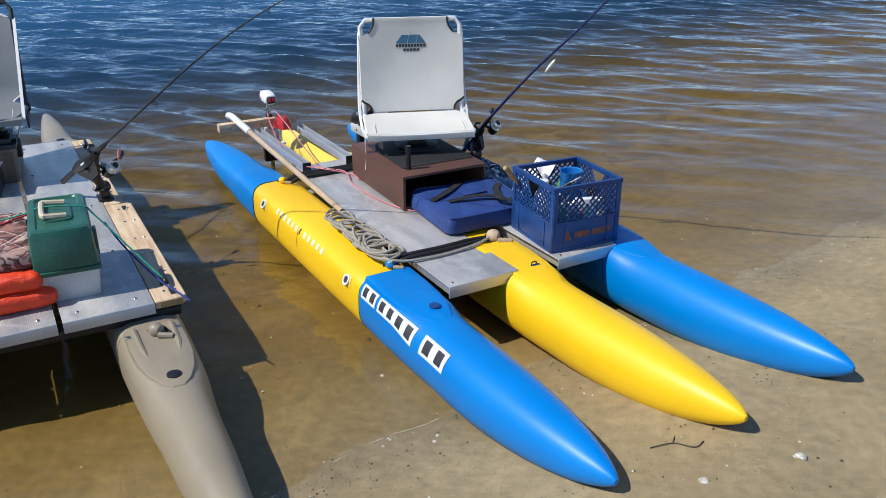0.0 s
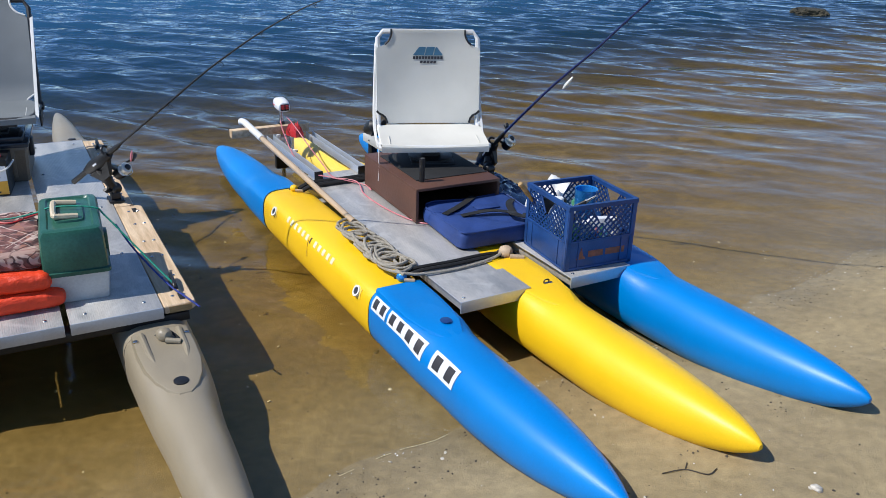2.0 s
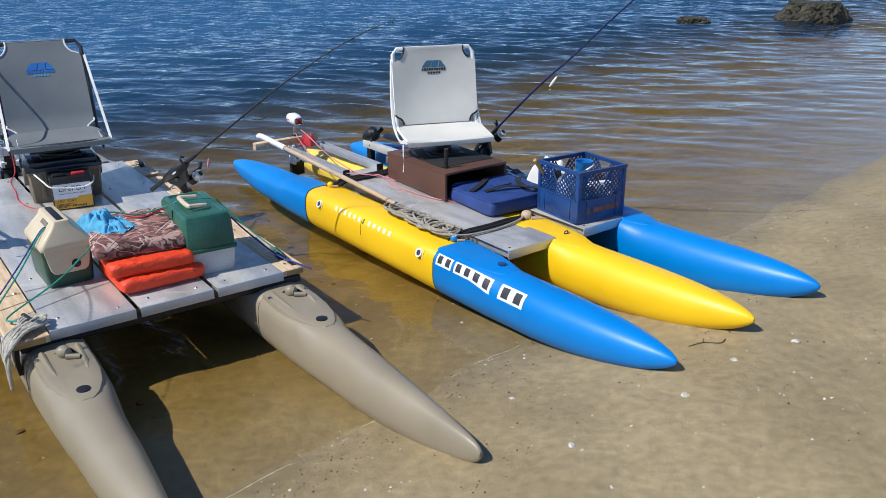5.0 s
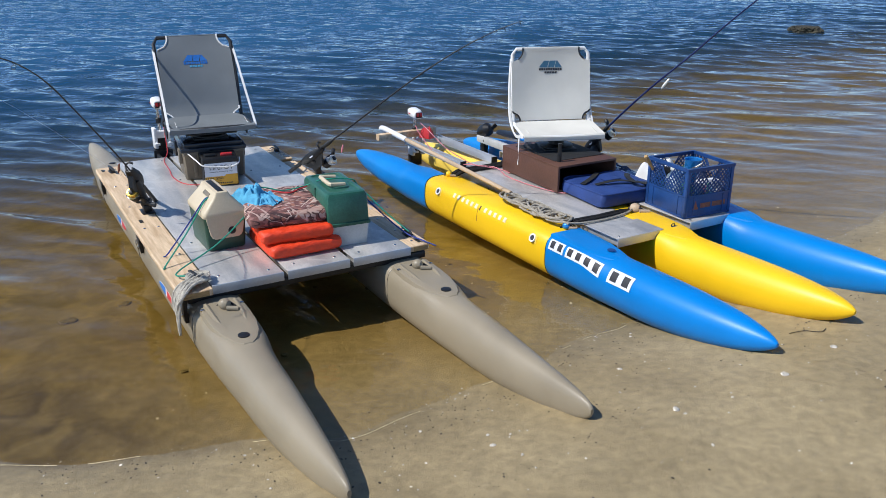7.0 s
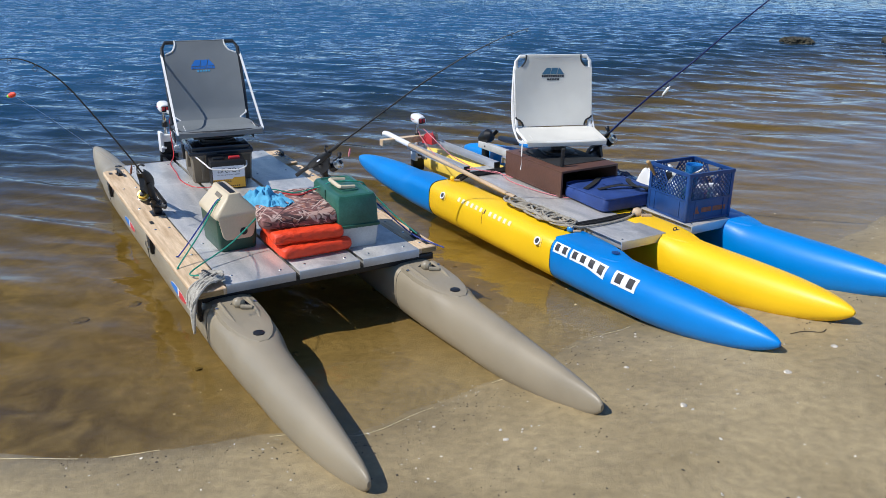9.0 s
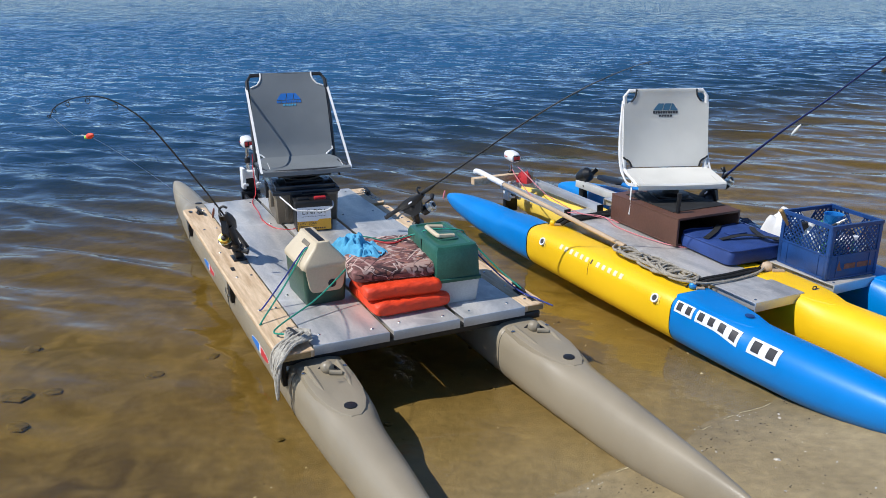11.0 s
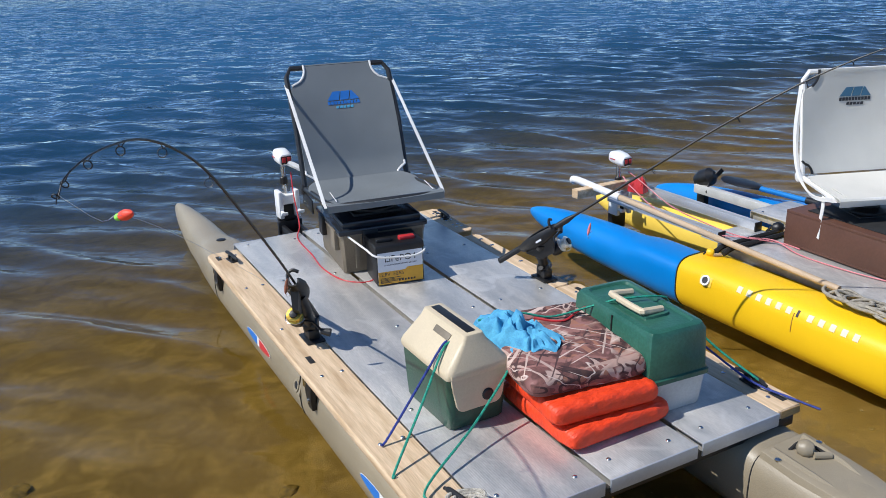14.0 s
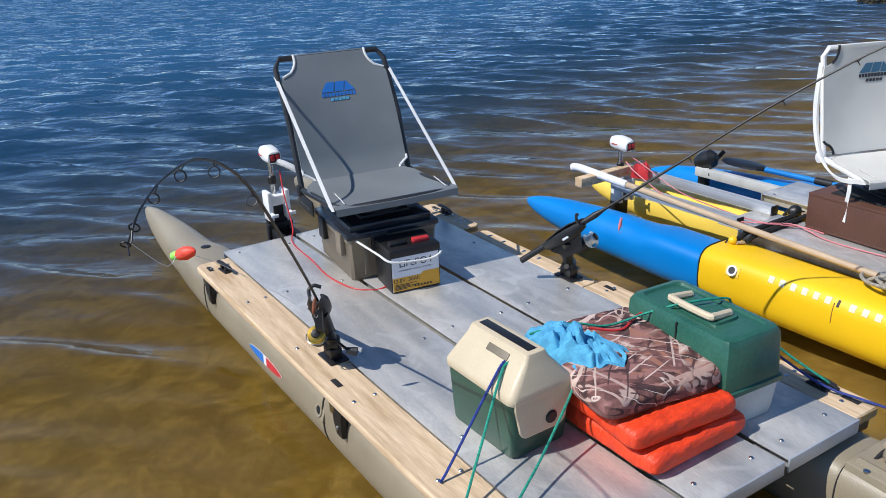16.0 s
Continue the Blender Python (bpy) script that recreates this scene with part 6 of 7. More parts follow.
for v in (0.086, 1.10):
    rc = part("recess", flank_patch(v - 0.034, v + 0.034, 0.20, 0.62, 0.0012), PALE_YELLOW, hull_n, "moulded square recess")
    p = mid_flank(v, 0.40, 0.001)
    at = Matrix.Translation(p) @ Vector((-math.cos(0.5), 0, math.sin(0.5))).to_track_quat("Z", "Y").to_matrix().to_4x4()
    part("collar", loft(bmesh.new(), [[(r_ * math.cos(q), r_ * math.sin(q), z_) for q in np.linspace(0, 2 * math.pi, 18, endpoint=False)] for r_, z_ in ((0.025, -0.002), (0.024, 0.006), (0.016, 0.006), (0.015, -0.002))], cap=False), WHITE_PLASTIC, rc, "pale ring round the drain hole", at=at)
    part("hole", lathe(bmesh.new(), [(0.0155, 0.0), (0.0155, 0.003)], None, 16), LOGO_DARK, rc, "dark drain hole", at=at)
PALE_PRINT = mat("worn_white_print", (0.86, 0.76, 0.50), 0.5, vary=0.12)
for k in range(12):
    v, m_ = 0.93 - 0.05 * k, PALE_PRINT
    if k == 6:
        m_ = LOGO_DARK
    part("print_bar", flank_patch(v, v - (0.010 if k == 6 else 0.024), 0.46, 0.80, 0.0012), m_, hull_n)
seam = [mid_flank(0.64, a, 0.0004) for a in np.linspace(0.02, 0.6, 12)]
part("seam_line", tube(bmesh.new(), seam, 0.0016, 6), PRINT_RUST, hull_n)

for k, (v0, v1, n) in enumerate(((-0.055, -0.175, 2), (-0.195, -0.455, 4), (-0.51, -0.675, 2))):
    m = root("registration_plate", YEL_AT, "white registration strip with black characters on blue bow", "sign", "registration strips")
    steps_n = 9
    th = bmesh.new()
    rows = []

    def flank_pt(v, a, out):
        half, lo, hi, flat = end_section((YJ - v) / (1.42 + YJ), YHALF, YZB, YZT[0], 0.228, YEL_END)
        e = 2 / (2.3 + 3 * flat)
        c, q = math.cos(a), math.sin(a)
        zc, zh = (lo + hi) / 2, (hi - lo) / 2
        nrm = Vector((-c, 0, q)) * out
        return Vector((-half * c ** e, v, zc + zh * q ** e)) + nrm

    A0, A1 = 0.26, 0.88
    for i in range(steps_n + 1):
        v = v0 + (v1 - v0) * i / steps_n
        rows.append([flank_pt(v, A0 + (A1 - A0) * j / 8, 0.003) for j in range(9)] + [flank_pt(v, A1 - (A1 - A0) * j / 8, -0.004) for j in range(9)])
    loft(th, rows)
    part("strip", th, LABEL_WHITE, m)
    for q in range(n):
        va = v0 + (v1 - v0) * (q + 0.24) / n
        vb = v0 + (v1 - v0) * (q + 0.76) / n
        bm = bmesh.new()
        loft(bm, [[flank_pt(va + (vb - va) * i / 3, A0 + 0.1 + (A1 - A0 - 0.2) * j / 6, 0.0045) for j in range(7)] + [flank_pt(va + (vb - va) * i / 3, A1 - 0.1 - (A1 - A0 - 0.2) * j / 6, 0.0) for j in range(7)] for i in range(4)])
        part("bar", bm, LOGO_DARK, m, "plain black bar")

part("bow_dimple", lathe(bmesh.new(), [(0.022, 0), (0.022, 0.002), (0.016, 0.003)], pose(0.02, -0.38, 0.2995, 2), 16), CRATE_BLUE, yel, "darker moulded dimple on bow")
strap_knob(YEL_AT @ pose(0.03, 0.0, 0.297) @ Matrix.Scale(0.68, 4), BLUE_SHAFT, "blue ball and wooden peg on hull joint")
strap_knob(YEL_AT @ pose(0.53, 0.0, 0.306), ASH, "wooden peg wrapped in rope on hull joint")
strap_knob(YEL_AT @ pose(0.02, 1.22, 0.296) @ Matrix.Scale(0.62, 4), YELLOW, "yellow ball and peg on hull joint")
strap_knob(YEL_AT @ pose(0.50, 1.24, 0.306), BLACK, "black ball and peg on hull joint")
for dv, r in ((0.0, 0.008), (0.03, 0.008)):
    cord("deck_strap", [(0.05, 0.0 + dv, 0.312), (0.112, -0.005 + dv, PZ + 0.010), (0.27, -0.01 + dv, PZ + 0.010), (0.43, -0.005 + dv, PZ + 0.010), (0.53, 0.0 + dv, 0.318)], r, RUBBER, "black rubber strap across aluminium plank", "strap", YEL_AT, group="rubber straps")
for dv in (0.0, 0.045):
    cord("deck_strap", [(0.05, 1.17 + dv, 0.312), (0.112, 1.17 + dv, PZ + 0.012), (0.27, 1.17 + dv, PZ + 0.012), (0.43, 1.17 + dv, PZ + 0.012), (0.51, 1.19 + dv, 0.322)], 0.012, RUBBER, "black rubber strap across aluminium plank", "strap", YEL_AT, group="rubber straps")
cord("thin_rope", [(0.03, -0.01, 0.335), (0.10, -0.04, PZ + 0.012), (0.27, -0.05, PZ + 0.009), (0.44, -0.03, PZ + 0.012), (0.53, 0.01, 0.335), (0.56, 0.03, 0.34)], 0.0065, ROPE, "grey rope tied across plank between pegs", "rope", YEL_AT)


def rope_heap():
    """Grey rope heaped along the hull beside the plank."""
    rng = random.Random(11)
    pts = []
    for k in range(95):
        s = k / 94
        ang = k * 1.15
        r = 0.045 + 0.03 * rng.random()
        pts.append((0.055 + r * 1.1 * math.cos(ang), 0.55 - 0.47 * s + r * 1.6 * math.sin(ang), 0.309 + 0.006 + 0.03 * rng.random()))
    pts += [(0.06, 0.06, 0.32), (0.02, 0.03, 0.335), (0.03, -0.02, 0.33)]
    bm = tube(bmesh.new(), curve(pts, 6), 0.0068, 7)
    for v in bm.verts:
        off = abs(v.co.x)
        if off > 0.09:
            v.co.z -= (off - 0.09) * 0.35
    return thing("rope", bm, ROPE, YEL_AT, "grey braided rope heaped on yellow hull", "rope")


rope_heap()

ey = root("bow_eyelet", YEL_AT @ pose(0.53, -0.30, 0.311), "small dark metal eyelet screwed to yellow bow", "eyelet")
part("plate", box(bmesh.new(), (-0.03, -0.008, 0), (0.03, 0.008, 0.003), 0.001), STEEL, ey)
part("loop", tube(bmesh.new(), curve([(-0.012, 0, 0.002), (-0.01, 0, 0.016), (0.01, 0, 0.016), (0.012, 0, 0.002)]), 0.003, 6), BLACK, ey)
crumple("grocery_bag", CR @ pose(0.0, 0.06, 0.004, 0, 0, 25), 0.11, 0.075, 0.20, LABEL_WHITE, "crumpled white plastic bag inside blue crate", 9.0, "bag")

# pole with white grip, resting along the hull
po = root("push_pole", YEL_AT, "long wooden pole with white taped grip lying aft", "pole")
a, b = Vector((0.085, 0.60, 0.333)), Vector((0.085, 2.27, 0.405))
part("shaft", tube(bmesh.new(), [a, a.lerp(b, 0.8)], [0.014, 0.0165], 12), ASH, po)
part("grip", tube(bmesh.new(), curve([a.lerp(b, 0.79), a.lerp(b, 0.9), b, b + Vector((-0.01, 0.05, -0.006))], 5), [0.021] * 13 + [0.023, 0.023, 0.018], 12), WHITE_TUBE, po, "white taped grip")

# motor mount: rails, cross bar, motor
for u in (0.195, 0.45):
    rl = root("mount_rail", YEL_AT, "aluminium rail carrying the motor mount", "rail", "motor mount rails")
    bm = bmesh.new()
    box(bm, (u - 0.022, 1.32, 0.306), (u + 0.022, 2.12, 0.311), 0.001)
    part("web", bm, ALU, rl)
    for s in (-1, 1):
        part("flange", box(bmesh.new(), (u + s * 0.0205 - 0.002, 1.32, 0.3115), (u + s * 0.0205 + 0.002, 2.12, 0.350), 0.001), ALU_EDGE, rl)
    part("end_cap", box(bmesh.new(), (u - 0.0235, 1.312, 0.304), (u + 0.0235, 1.3195, 0.352), 0.002), BLACK, rl)
thing("rail_plate", box(bmesh.new(), (0.17, 1.275, 0.300), (0.475, 1.42, 0.3055), 0.001), ALU, YEL_AT, "aluminium plate joining motor rails", "plate")
thing("mount_bar", box(bmesh.new(), (-0.04, 2.12, 0.352), (0.45, 2.17, 0.400), 0.003), WOOD, YEL_AT, "pale timber cross bar carrying the motor", "beam")
trolling_motor(YEL_AT @ pose(0.29, 2.16, 0.178), "white electric trolling motor on timber bar", False)
cord("red_cable", [(0.30, 2.10, 0.46), (0.32, 2.02, 0.42), (0.34, 1.8, 0.330), (0.30, 1.5, 0.318), (0.25, 1.25, PZ + 0.018), (0.33, 1.12, PZ + 0.02), (0.30, 0.95, PZ + 0.006), (0.31, 0.7, PZ + 0.006), (0.36, 0.5, PZ + 0.006), (0.42, 0.44, PZ + 0.006)], 0.0032, PINK_WIRE, "thin faded red cable along the aluminium plank", "cable", YEL_AT)
cord("red_cable", [(0.26, 2.10, 0.44), (0.24, 2.0, 0.40), (0.20, 1.7, 0.325), (0.19, 1.4, 0.322), (0.22, 1.22, PZ + 0.028), (0.36, 1.1, PZ + 0.006), (0.36, 1.0, PZ + 0.006)], 0.0032, PINK_WIRE, "thin faded red cable along motor rail", "cable", YEL_AT)
crumple("red_cover", YEL_AT @ pose(0.33, 2.05, 0.352, 0, 0, 20), 0.032, 0.05, 0.085, RED_WIRE, "red plastic terminal cover by the motor", 5.0, "cover")

# black drive unit and double paddle lying on the far hull
dr = root("drive_unit", YEL_AT @ pose(0.86, 2.06, 0.16), "black propeller drive unit standing between hulls", "drive unit")
part("leg", box(bmesh.new(), (-0.02, -0.03, -0.10), (0.02, 0.03, 0.15), 0.006), BLACK, dr)
part("gearcase", lathe(bmesh.new(), [(0.01, -0.06), (0.045, -0.045), (0.058, 0.0), (0.052, 0.05), (0.02, 0.08)], pose(0, 0, 0.18, 60, 10, 0), 16), BLACK, dr)
for k in range(2):
    part("blade", box(bmesh.new(), (-0.018, -0.004, 0.0), (0.018, 0.004, 0.09), 0.003, pose(0.0, -0.05, 0.18, 20, k * 180 + 40, 0)), BLACK, dr)
pd = root("paddle", YEL_AT, "kayak paddle with blue shaft and black blade", "paddle")
pa, pb = Vector((0.97, 1.75, 0.335)), Vector((0.985, 1.02, 0.345))
part("shaft", tube(bmesh.new(), [pa, pb], 0.015, 12), BLUE_SHAFT, pd, "bright blue tubular shaft")
part("collar", tube(bmesh.new(), [pa.lerp(pb, 0.42), pa.lerp(pb, 0.55)], 0.019, 12), BLACK, pd)
bm = bmesh.new()
loft(bm, [[(0.97 + w * math.cos(q), 1.75 + y, 0.338 + 0.012 * math.sin(q)) for q in np.linspace(0, 2 * math.pi, 14, endpoint=False)] for y, w in ((-0.01, 0.015), (0.02, 0.05), (0.10, 0.075), (0.2, 0.07), (0.26, 0.03))])
part("blade", bm, BLACK, pd)
thing("hull_plate", box(bmesh.new(), (0.80, 1.53, 0.262), (0.845, 2.08, 0.312), 0.003), BOX_GREY, YEL_AT, "pale plastic panel between the stern hulls", "panel")

# ---------------------------------------------------------------- rods and holders
def rod_holder(world, foot, seat, along, label):
    """A screwed foot, a ratchet knuckle, and an open trough that carries the rod's grip along its own direction."""
    h = root("rod_holder", world @ pose(*foot), label, "rod holder", "rod holders")
    part("base", box(box(bmesh.new(), (-0.035, -0.05, 0), (0.035, 0.05, 0.008), 0.003), (-0.022, -0.03, 0.006), (0.022, 0.03, 0.046), 0.006), BLACK, h)
    d = Vector(along).normalized()
    c = Vector(seat) - Vector(foot)
    x = d.cross(Vector((0, 0, 1))).normalized()
    up = x.cross(d)
    rot = Matrix((x, up, d)).transposed().to_4x4()
    rot.translation = c
    low = c - up * 0.030
    part("knuckle", lathe(bmesh.new(), [(0.022, -0.026), (0.027, -0.020), (0.027, 0.020), (0.022, 0.026)], Matrix.Translation((0, 0, 0.056)) @ x.to_track_quat("Z", "Y").to_matrix().to_4x4(), 16), BLACK, h)
    part("lever", tube(bmesh.new(), [Vector((0, 0, 0.056)) + x * 0.026, Vector((0, 0, 0.056)) + x * 0.05, Vector((0, 0, 0.07)) + x * 0.062], [0.008, 0.008, 0.011], 8), BLACK, h)
    part("arm", tube(bmesh.new(), curve([(0, 0, 0.056), Vector((0, 0, 0.056)).lerp(low, 0.5) - d * 0.006, low + up * 0.006]), [0.022] * 6 + [0.027] * 7, 12), BLACK, h)
    trough = bmesh.new()
    rings = []
    arc = np.linspace(math.radians(-215), math.radians(35), 15)
    for z, r in ((-0.085, 0.018), (-0.075, 0.024), (-0.02, 0.036), (0.03, 0.036), (0.075, 0.027), (0.095, 0.020)):
        rings.append([(r * math.cos(a), r * math.sin(a), z) for a in arc] + [((r - 0.005) * math.cos(a), (r - 0.005) * math.sin(a), z) for a in arc[::-1]])
    loft(trough, rings)
    part("trough", trough, BLACK, h, at=rot)
    gusset = loft(bmesh.new(), [[(-0.014, -0.026, -0.075), (0.014, -0.026, -0.075), (0.014, -0.026, 0.065), (-0.014, -0.026, 0.065)], [(-0.010, -0.085, -0.03), (0.010, -0.085, -0.03), (0.010, -0.085, 0.03), (-0.010, -0.085, 0.03)]])
    part("gusset", gusset, BLACK, h, at=rot)
    hook = tube(bmesh.new(), curve([(0.020, 0.006, 0.085), (0.022, 0.028, 0.088), (0.006, 0.040, 0.092), (-0.016, 0.034, 0.09)]), 0.006, 8)
    part("hook", hook, BLACK, h, at=rot)
    part("badge", box(bmesh.new(), (0.0350, -0.012, 0.0), (0.0372, -0.004, 0.026)), LABEL_WHITE, h, "small white badge", at=rot)
    return h


def spinning_rod(world, pts, r0, seat, reel_colour, spool, side, label, blank=None, hang=0.075, guides=(0.3, 0.48, 0.64, 0.78, 0.9, 0.99)):
    """A rod blank along points, with grip, guides and a reel that hangs at the seat."""
    r = root("fishing_rod", world, label, "fishing rod", "fishing rods")
    line = curve(pts, 8)
    n = len(line)
    part("blank", tube(bmesh.new(), line, [r0 * (1 - 0.76 * i / (n - 1)) for i in range(n)], 8), blank or BLACK, r)
    d0 = (line[3] - line[0]).normalized()
    part("grip", tube(bmesh.new(), [line[0] - d0 * 0.22, line[0] - d0 * 0.05, line[0] + d0 * 0.05, line[0] + d0 * 0.13, line[0] + d0 * 0.17], [0.013, 0.012, 0.010, 0.013, 0.006], 12), BLACK, r, "black foam grip")
    side = Vector(side).normalized()
    for g in guides:
        i = min(int(g * (n - 1)), n - 2)
        p, d = line[i], (line[i + 1] - line[i]).normalized()
        nrm = (side - d * side.dot(d)).normalized()
        rad = 0.0105 * (1 - 0.75 * g) + 0.003
        c = p + nrm * (rad + 0.008)
        b = d.cross(nrm)
        ring_pts = [c + (nrm * math.cos(a) + b * math.sin(a)) * rad for a in np.linspace(0, 2 * math.pi, 15)]
        gd = part("guide", tube(bmesh.new(), ring_pts, 0.0012, 6), BLACK, r)
        part("guide_foot", tube(bmesh.new(), [p - d * 0.02, p + nrm * 0.009, p + d * 0.02], 0.0011, 5), BLACK, gd)
    rc = line[0] + d0 * seat + side * hang
    bx = d0.cross(side)
    frame_ = Matrix((bx, side, d0)).transposed().to_4x4()
    frame_.translation = rc
    reel = part("reel", lathe(bmesh.new(), [(0.012, -0.045), (0.026, -0.035), (0.030, -0.01), (0.026, 0.004)], frame_, 16), BLACK, r, "spinning reel body")
    part("spool", lathe(bmesh.new(), [(0.027, 0.006), (0.029, 0.010), (0.021, 0.014), (0.021, 0.034), (0.028, 0.038), (0.026, 0.043), (0.009, 0.045)], frame_, 20), spool, reel, "metal spool with line")
    part("drag_cap", lathe(bmesh.new(), [(0.015, 0.0452), (0.013, 0.052), (0.004, 0.054)], frame_, 14), BLACK, reel, "black drag knob")
    part("stem", tube(bmesh.new(), [line[0] + d0 * seat, rc - d0 * 0.02], 0.007, 8), BLACK, reel)
    part("bail", tube(bmesh.new(), [frame_ @ Vector((0.034 * math.cos(a), 0.034 * math.sin(a), 0.012 + 0.022 * math.sin(a))) for a in np.linspace(0, math.pi, 10)], 0.0018, 6), STEEL, reel)
    part("crank", tube(bmesh.new(), [frame_ @ Vector(q) for q in ((0.02, 0, -0.02), (0.06, 0, -0.02), (0.105, 0.03, 0.0))], 0.005, 6), reel_colour, reel)
    part("knob", tube(bmesh.new(), [frame_ @ Vector((0.100, 0.03, 0.0)), frame_ @ Vector((0.135, 0.03, 0.0))], [0.010, 0.015], 10), BLACK, reel)
    return r, line


rod_holder(TAN_AT, (-0.045, 1.275, WZ + 0.0005), (-0.094, 1.230, 0.555), (-0.164, -0.278, 0.278), "black plastic rod holder screwed to wooden board")
ROD_L = [(-0.035, 1.33, 0.455), (-0.199, 1.052, 0.733), (-0.428, 0.674, 1.087), (-0.52, 0.523, 1.215), (-0.607, 0.38, 1.301), (-0.682, 0.258, 1.351), (-0.742, 0.158, 1.369), (-0.796, 0.069, 1.373), (-0.841, -0.005, 1.361), (-0.856, -0.03, 1.340)]
spinning_rod(TAN_AT, ROD_L, 0.0044, 0.09, BLACK, GOLD, (-0.49, -0.45, -0.74), "black fishing rod bent over by its taut line", hang=0.088)
rod_holder(TAN_AT, (1.008, 1.295, DZ + 0.0015), (0.945, 1.262, 0.536), (0.094, -0.112, 0.108), "black plastic rod holder on the pine board")
spinning_rod(TAN_AT, [(0.955, 1.25, 0.548), (1.049, 1.138, 0.656), (1.223, 0.921, 0.864), (1.369, 0.74, 1.037), (1.501, 0.574, 1.177), (1.585, 0.47, 1.255), (1.665, 0.34, 1.33), (1.733, 0.215, 1.385)], 0.0062, 0.015, BLACK, PEARL, (0.76, 0.01, -0.65), "dark fishing rod leaning out in a holder", hang=0.108)
rod_holder(YEL_AT, (1.03, 0.93, 0.318), (1.060, 1.005, 0.440), (0.024, -0.146, 0.159), "black plastic rod holder on blue hull")
spinning_rod(YEL_AT, [(1.065, 0.98, 0.467), (1.089, 0.834, 0.626), (1.133, 0.57, 0.883), (1.175, 0.321, 1.10), (1.209, 0.117, 1.29), (1.245, -0.10, 1.48), (1.275, -0.28, 1.635), (1.31, -0.47, 1.80), (1.345, -0.66, 1.955)], 0.0085, 0.09, BLACK, PEARL, (0.9, 0.1, -0.35), "navy fishing rod with silver lure in holder", ROD_NAVY)


def float_bobber(at):
    b = root("float_bobber", at, "red and green foam float hanging on fishing line", "fishing float")
    part("body", lathe(bmesh.new(), [(0.003, -0.042), (0.013, -0.030), (0.018, -0.008), (0.015, 0.014), (0.010, 0.022)], None, 16), FLOAT_RED, b)
    part("tip", lathe(bmesh.new(), [(0.010, 0.0221), (0.012, 0.030), (0.010, 0.040), (0.003, 0.044)], None, 14), FLOAT_GREEN, b, "fluorescent green tip")


float_bobber(TAN_AT @ pose(-0.741, 0.20, 1.225, 0, 108, 122) @ Matrix.Scale(0.6, 4))
cord("fishing_line", [(-0.856, -0.03, 1.34), (-0.79, 0.10, 1.25), (-0.741, 0.20, 1.225), (-0.6, 0.45, 1.08), (-0.35, 0.85, 0.80), (-0.25, 1.02, 0.68)], 0.0004, LABEL_WHITE, "thin pale fishing line below bent rod", "fishing line", n=3, seg=4)


def lure(at, material, label):
    l = root("lure", at, label, "lure", "lures")
    part("body", lathe(bmesh.new(), [(0.002, -0.045), (0.008, -0.03), (0.011, 0.0), (0.008, 0.03), (0.003, 0.045)], None, 12), material, l)
    for z in (-0.045, -0.005):
        part("hook", tube(bmesh.new(), curve([(0.006, 0, z), (0.012, 0, z - 0.018), (0.022, 0, z - 0.016), (0.024, 0, z - 0.006)]), 0.0012, 5), STEEL, l)


lure(YEL_AT @ pose(1.148, 0.46, 0.925, 20, 30, 0) @ Matrix.Scale(0.85, 4), PEARL, "silver minnow lure hooked on the rod")
lure(TAN_AT @ pose(1.075, 1.09, 0.60, 5, 10, 0) @ Matrix.Scale(0.6, 4), PINK_WIRE, "small pink lure hanging below rod")
lure(TAN_AT @ pose(-0.20, 1.02, 0.665, 5, 10, 0) @ Matrix.Scale(0.6, 4), PRINT_RUST, "small orange lure hanging from rod guide")


# ---------------------------------------------------------------- shore and distance
def oyster_rock(x, y, sx, sy, h, seed, label):
    bm = bmesh.new()
    bmesh.ops.create_icosphere(bm, subdivisions=5, radius=1)
    for v in bm.verts:
        p = v.co.copy()
        k = 1 + 0.22 * noise.noise(p * 1.6 + Vector((seed, 0, 0))) + 0.12 * noise.noise(p * 5 + Vector((0, seed, 0))) + 0.09 * noise.noise(p * 14)
        flat = max(min(p.z, 0.62), -0.5) / 0.62
        v.co = Vector((p.x * k * sx, p.y * k * sy, flat * h * (0.9 + 0.2 * k) + 0.05 * noise.noise(p * 9) * h))
    return thing("oyster_rock", bm, ROCK, pose(x, y, WATER), label, "rock", "oyster rocks")


oyster_rock(7.3, 16.9, 0.64, 0.54, 0.32, 2.0, "dark oyster-covered rock mound standing out of water")
oyster_rock(4.87, 16.6, 0.30, 0.24, 0.085, 7.0, "low dark oyster rock awash in water")


def scatter(name, count, lo, hi, size, material, label, seed, category):
    """Bits lying on the sand, each sunk a little."""
    rng = random.Random(seed)
    bm = bmesh.new()
    for _ in range(count):
        for _try in range(30):
            x, y = rng.uniform(-1.6, 3.2), rng.uniform(0.6, 5.2)
            d = ashore(x, y)
            if lo < d < hi:
                break
        t = bmesh.new()
        bmesh.ops.create_icosphere(t, subdivisions=1, radius=1)
        s = size * rng.uniform(0.5, 1.6) ** 1.5
        for v in t.verts:
            v.co *= rng.uniform(0.75, 1.2)
        join(bm, t, Matrix.Translation((x, y, ground_z(x, y) + s * 0.15)) @ pose(0, 0, 0, rng.uniform(-20, 20), rng.uniform(-20, 20), rng.uniform(0, 360)) @ Matrix.Diagonal((s, s * rng.uniform(0.5, 1), s * rng.uniform(0.25, 0.6), 1)))
    return thing(name, bm, material, pose(0, 0, 0), label, category, kind="stuff")


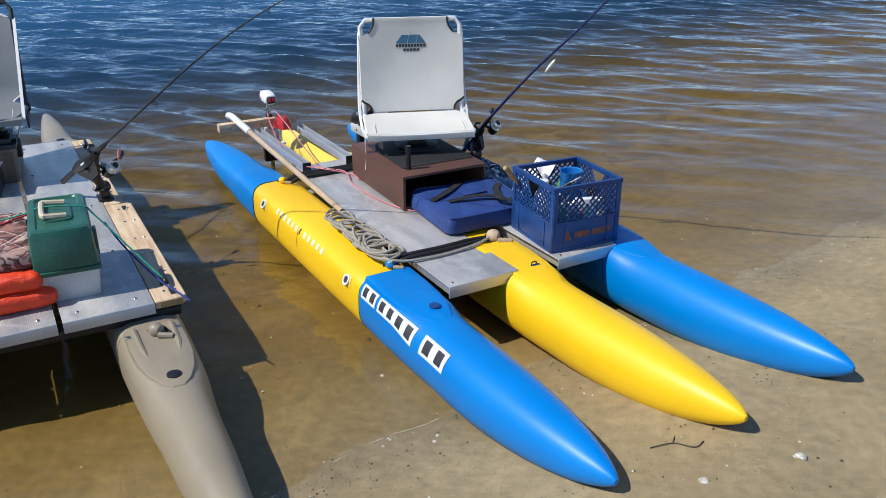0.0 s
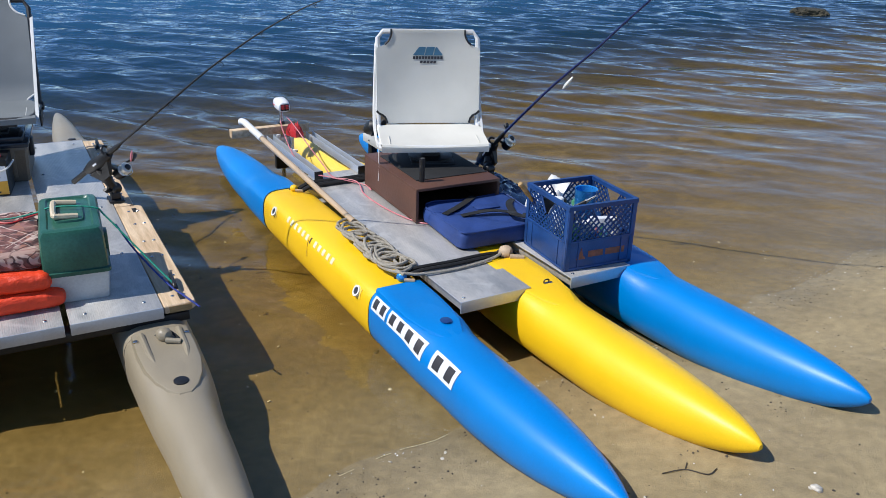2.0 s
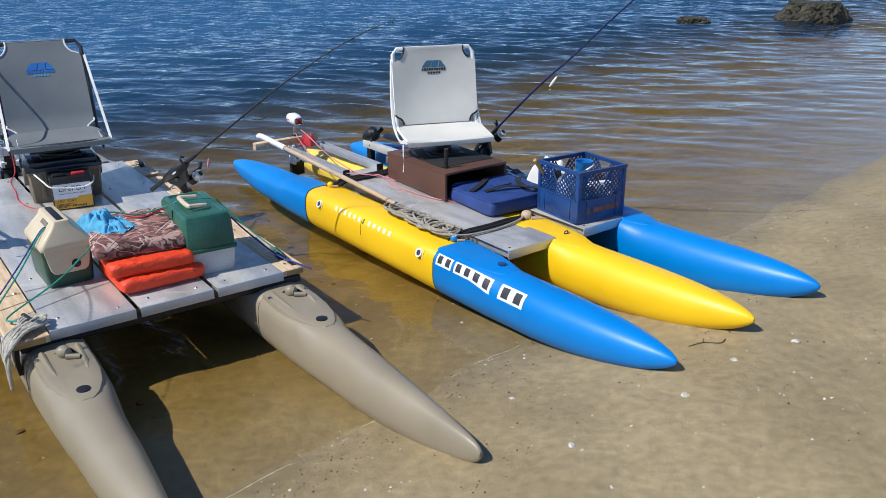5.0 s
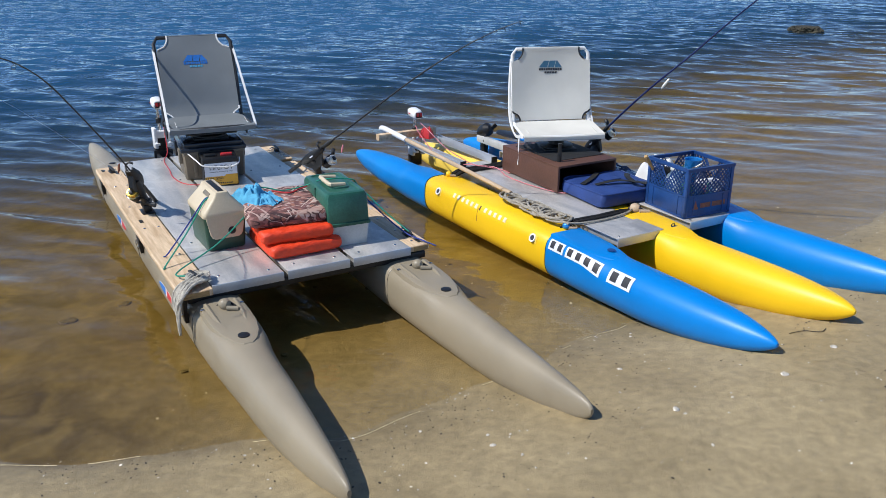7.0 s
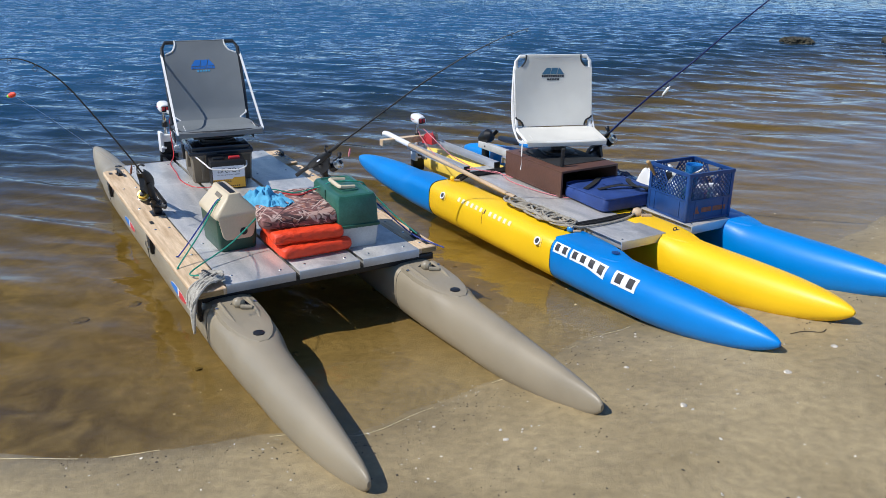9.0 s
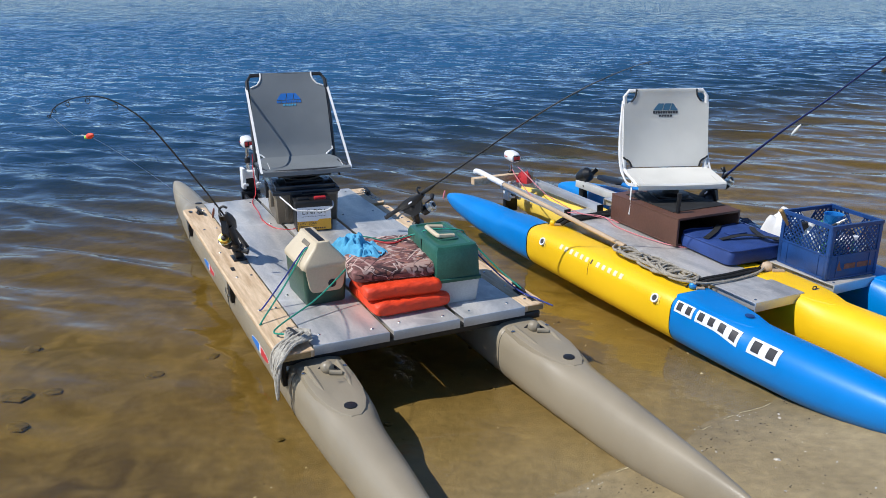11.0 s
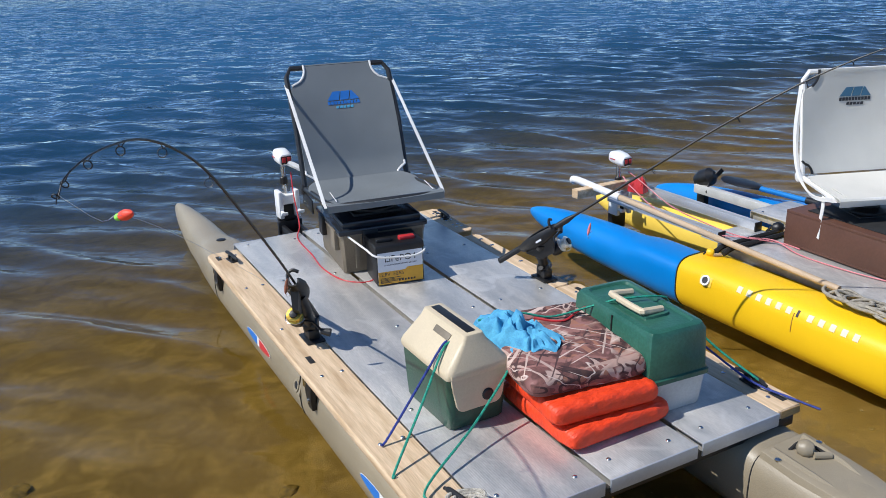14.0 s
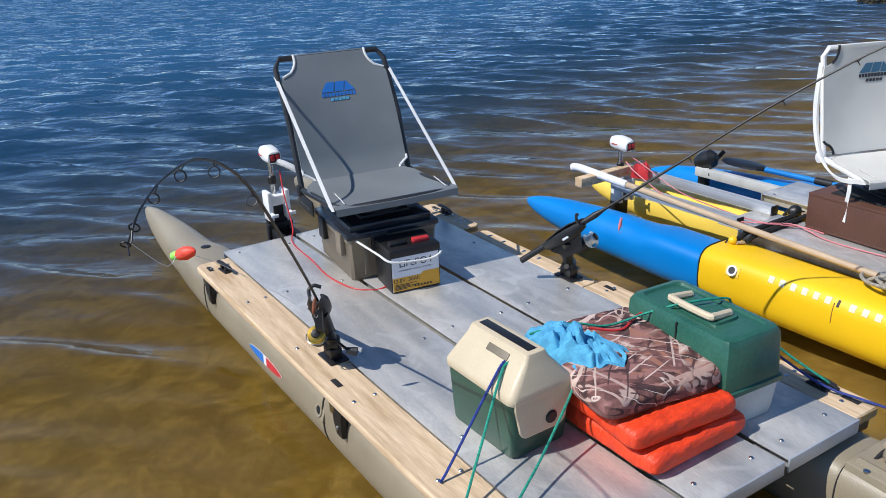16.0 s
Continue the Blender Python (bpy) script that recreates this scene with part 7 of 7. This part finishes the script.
scatter("shell_grit", 330, 0.02, 2.4, 0.0040, SHELL, "pale broken shell bits strewn over wet sand", 21, "shells")
scatter("dark_grit", 380, 0.02, 2.4, 0.0034, PEBBLE, "small dark pebbles and debris on wet sand", 22, "pebbles")
scatter("foam_line", 700, -0.035, 0.03, 0.0019, LABEL_WHITE, "white foam bubbles left along the waterline", 24, "foam")
scatter("wrack_grit", 950, 0.03, 0.22, 0.0026, PEBBLE, "dark weed and grit washed up above the waterline", 25, "debris")


def foam_caustic_edge():
    """A thin broken rim that follows the water's edge over the uneven sand: foam, its pale yellow also painting the
    bright caustic line.
    """
    bm = bmesh.new()
    run, radii = [], []
    for k in range(260):
        s = -0.6 + 0.018 * k
        lo, hi = -0.9, 0.9
        for _ in range(22):
            mid_ = (lo + hi) / 2
            d = mid_ - SHORE
            if ground_z(0.72 * d + 0.69 * s, -0.69 * d + 0.72 * s) > WATER + 0.0012:
                hi = mid_
            else:
                lo = mid_
        d = hi - SHORE
        x, y = 0.72 * d + 0.69 * s, -0.69 * d + 0.72 * s
        thick = noise.noise((s * 3.1, 4.0, 0.0)) + 0.5 * noise.noise((s * 11.0, 1.0, 0.0))
        if thick > -0.02 and (not run or (Vector((x, y, 0)) - Vector((run[-1][0], run[-1][1], 0))).length < 0.06):
            run.append((x, y, WATER + 0.0022))
            radii.append(0.0014 + 0.0022 * max(thick, 0))
        else:
            if len(run) > 3:
                tube(bm, run, radii, 6)
            run, radii = [], []
    if len(run) > 3:
        tube(bm, run, radii, 6)
    return thing("foam_rim", bm, FOAM_CAUSTIC, pose(0, 0, 0), "thin pale broken rim of foam and painted caustic light along the water's edge", "foam", kind="stuff")


foam_caustic_edge()
for k, (x, y, w) in enumerate(((-2.74, 2.52, 0.075), (-2.29, 2.90, 0.05), (-3.08, 3.06, 0.06), (-2.55, 2.28, 0.05), (-2.62, 2.60, 0.045), (-2.13, 3.18, 0.04))):
    t = bmesh.new()
    bmesh.ops.create_icosphere(t, subdivisions=3, radius=1)
    for v in t.verts:
        v.co = Vector((v.co.x * w, v.co.y * w * 0.7, v.co.z * w * 0.16)) * (1 + 0.35 * noise.noise(v.co * 1.7 + Vector((k * 3, 0, 0))))
    thing("seabed_stone", t, SUNK_STONE, pose(x, y, ground_z(x, y) + w * 0.1, 0, 0, 50 * k), "flat dark algae-coated stone lying on shallow seabed", "stone", "stones on the seabed")
scatter("tide_grit", 620, 0.60, 0.70, 0.0024, PEBBLE, "dark grit left along an older tide line on sand", 27, "debris")
scatter("seabed_shells", 90, -3.0, -0.3, 0.005, SHELL, "pale shell bits lying on the shallow seabed", 26, "shells")
scatter("seabed_stones", 45, -3.8, -0.6, 0.012, SUNK_STONE, "dark stones lying on the shallow seabed", 23, "stones")
for k, (x, y, s) in enumerate(((1.33, 2.62, 0.016), (1.07, 2.35, 0.018), (0.62, 2.05, 0.016), (1.62, 2.75, 0.02), (0.45, 2.47, 0.012), (-0.03, 1.83, 0.012))):
    t = bmesh.new()
    bmesh.ops.create_icosphere(t, subdivisions=2, radius=1)
    for v in t.verts:
        v.co = Vector((v.co.x * s, v.co.y * s * 0.8, max(v.co.z, -0.3) * s * 0.5)) * (1 + 0.3 * noise.noise(v.co * 2 + Vector((k, 0, 0))))
    thing("shell", t, SHELL, pose(x, y, ground_z(x, y) + s * 0.1, 8, 5, 40 * k), "pale weathered shell lying on wet sand", "shell", "shells on the sand")
for k, (pts, r) in enumerate((([(1.20, 2.80, 0), (1.27, 2.83, 0), (1.33, 2.80, 0), (1.36, 2.83, 0)], 0.0018), ([(1.27, 2.83, 0), (1.28, 2.87, 0)], 0.0014))):
    cord("twig", [(x, y, ground_z(x, y) + 0.004) for x, y, z in pts], r, PEBBLE, "small dark forked twig lying on sand", "twig", pose(0, 0, 0), group="twigs")
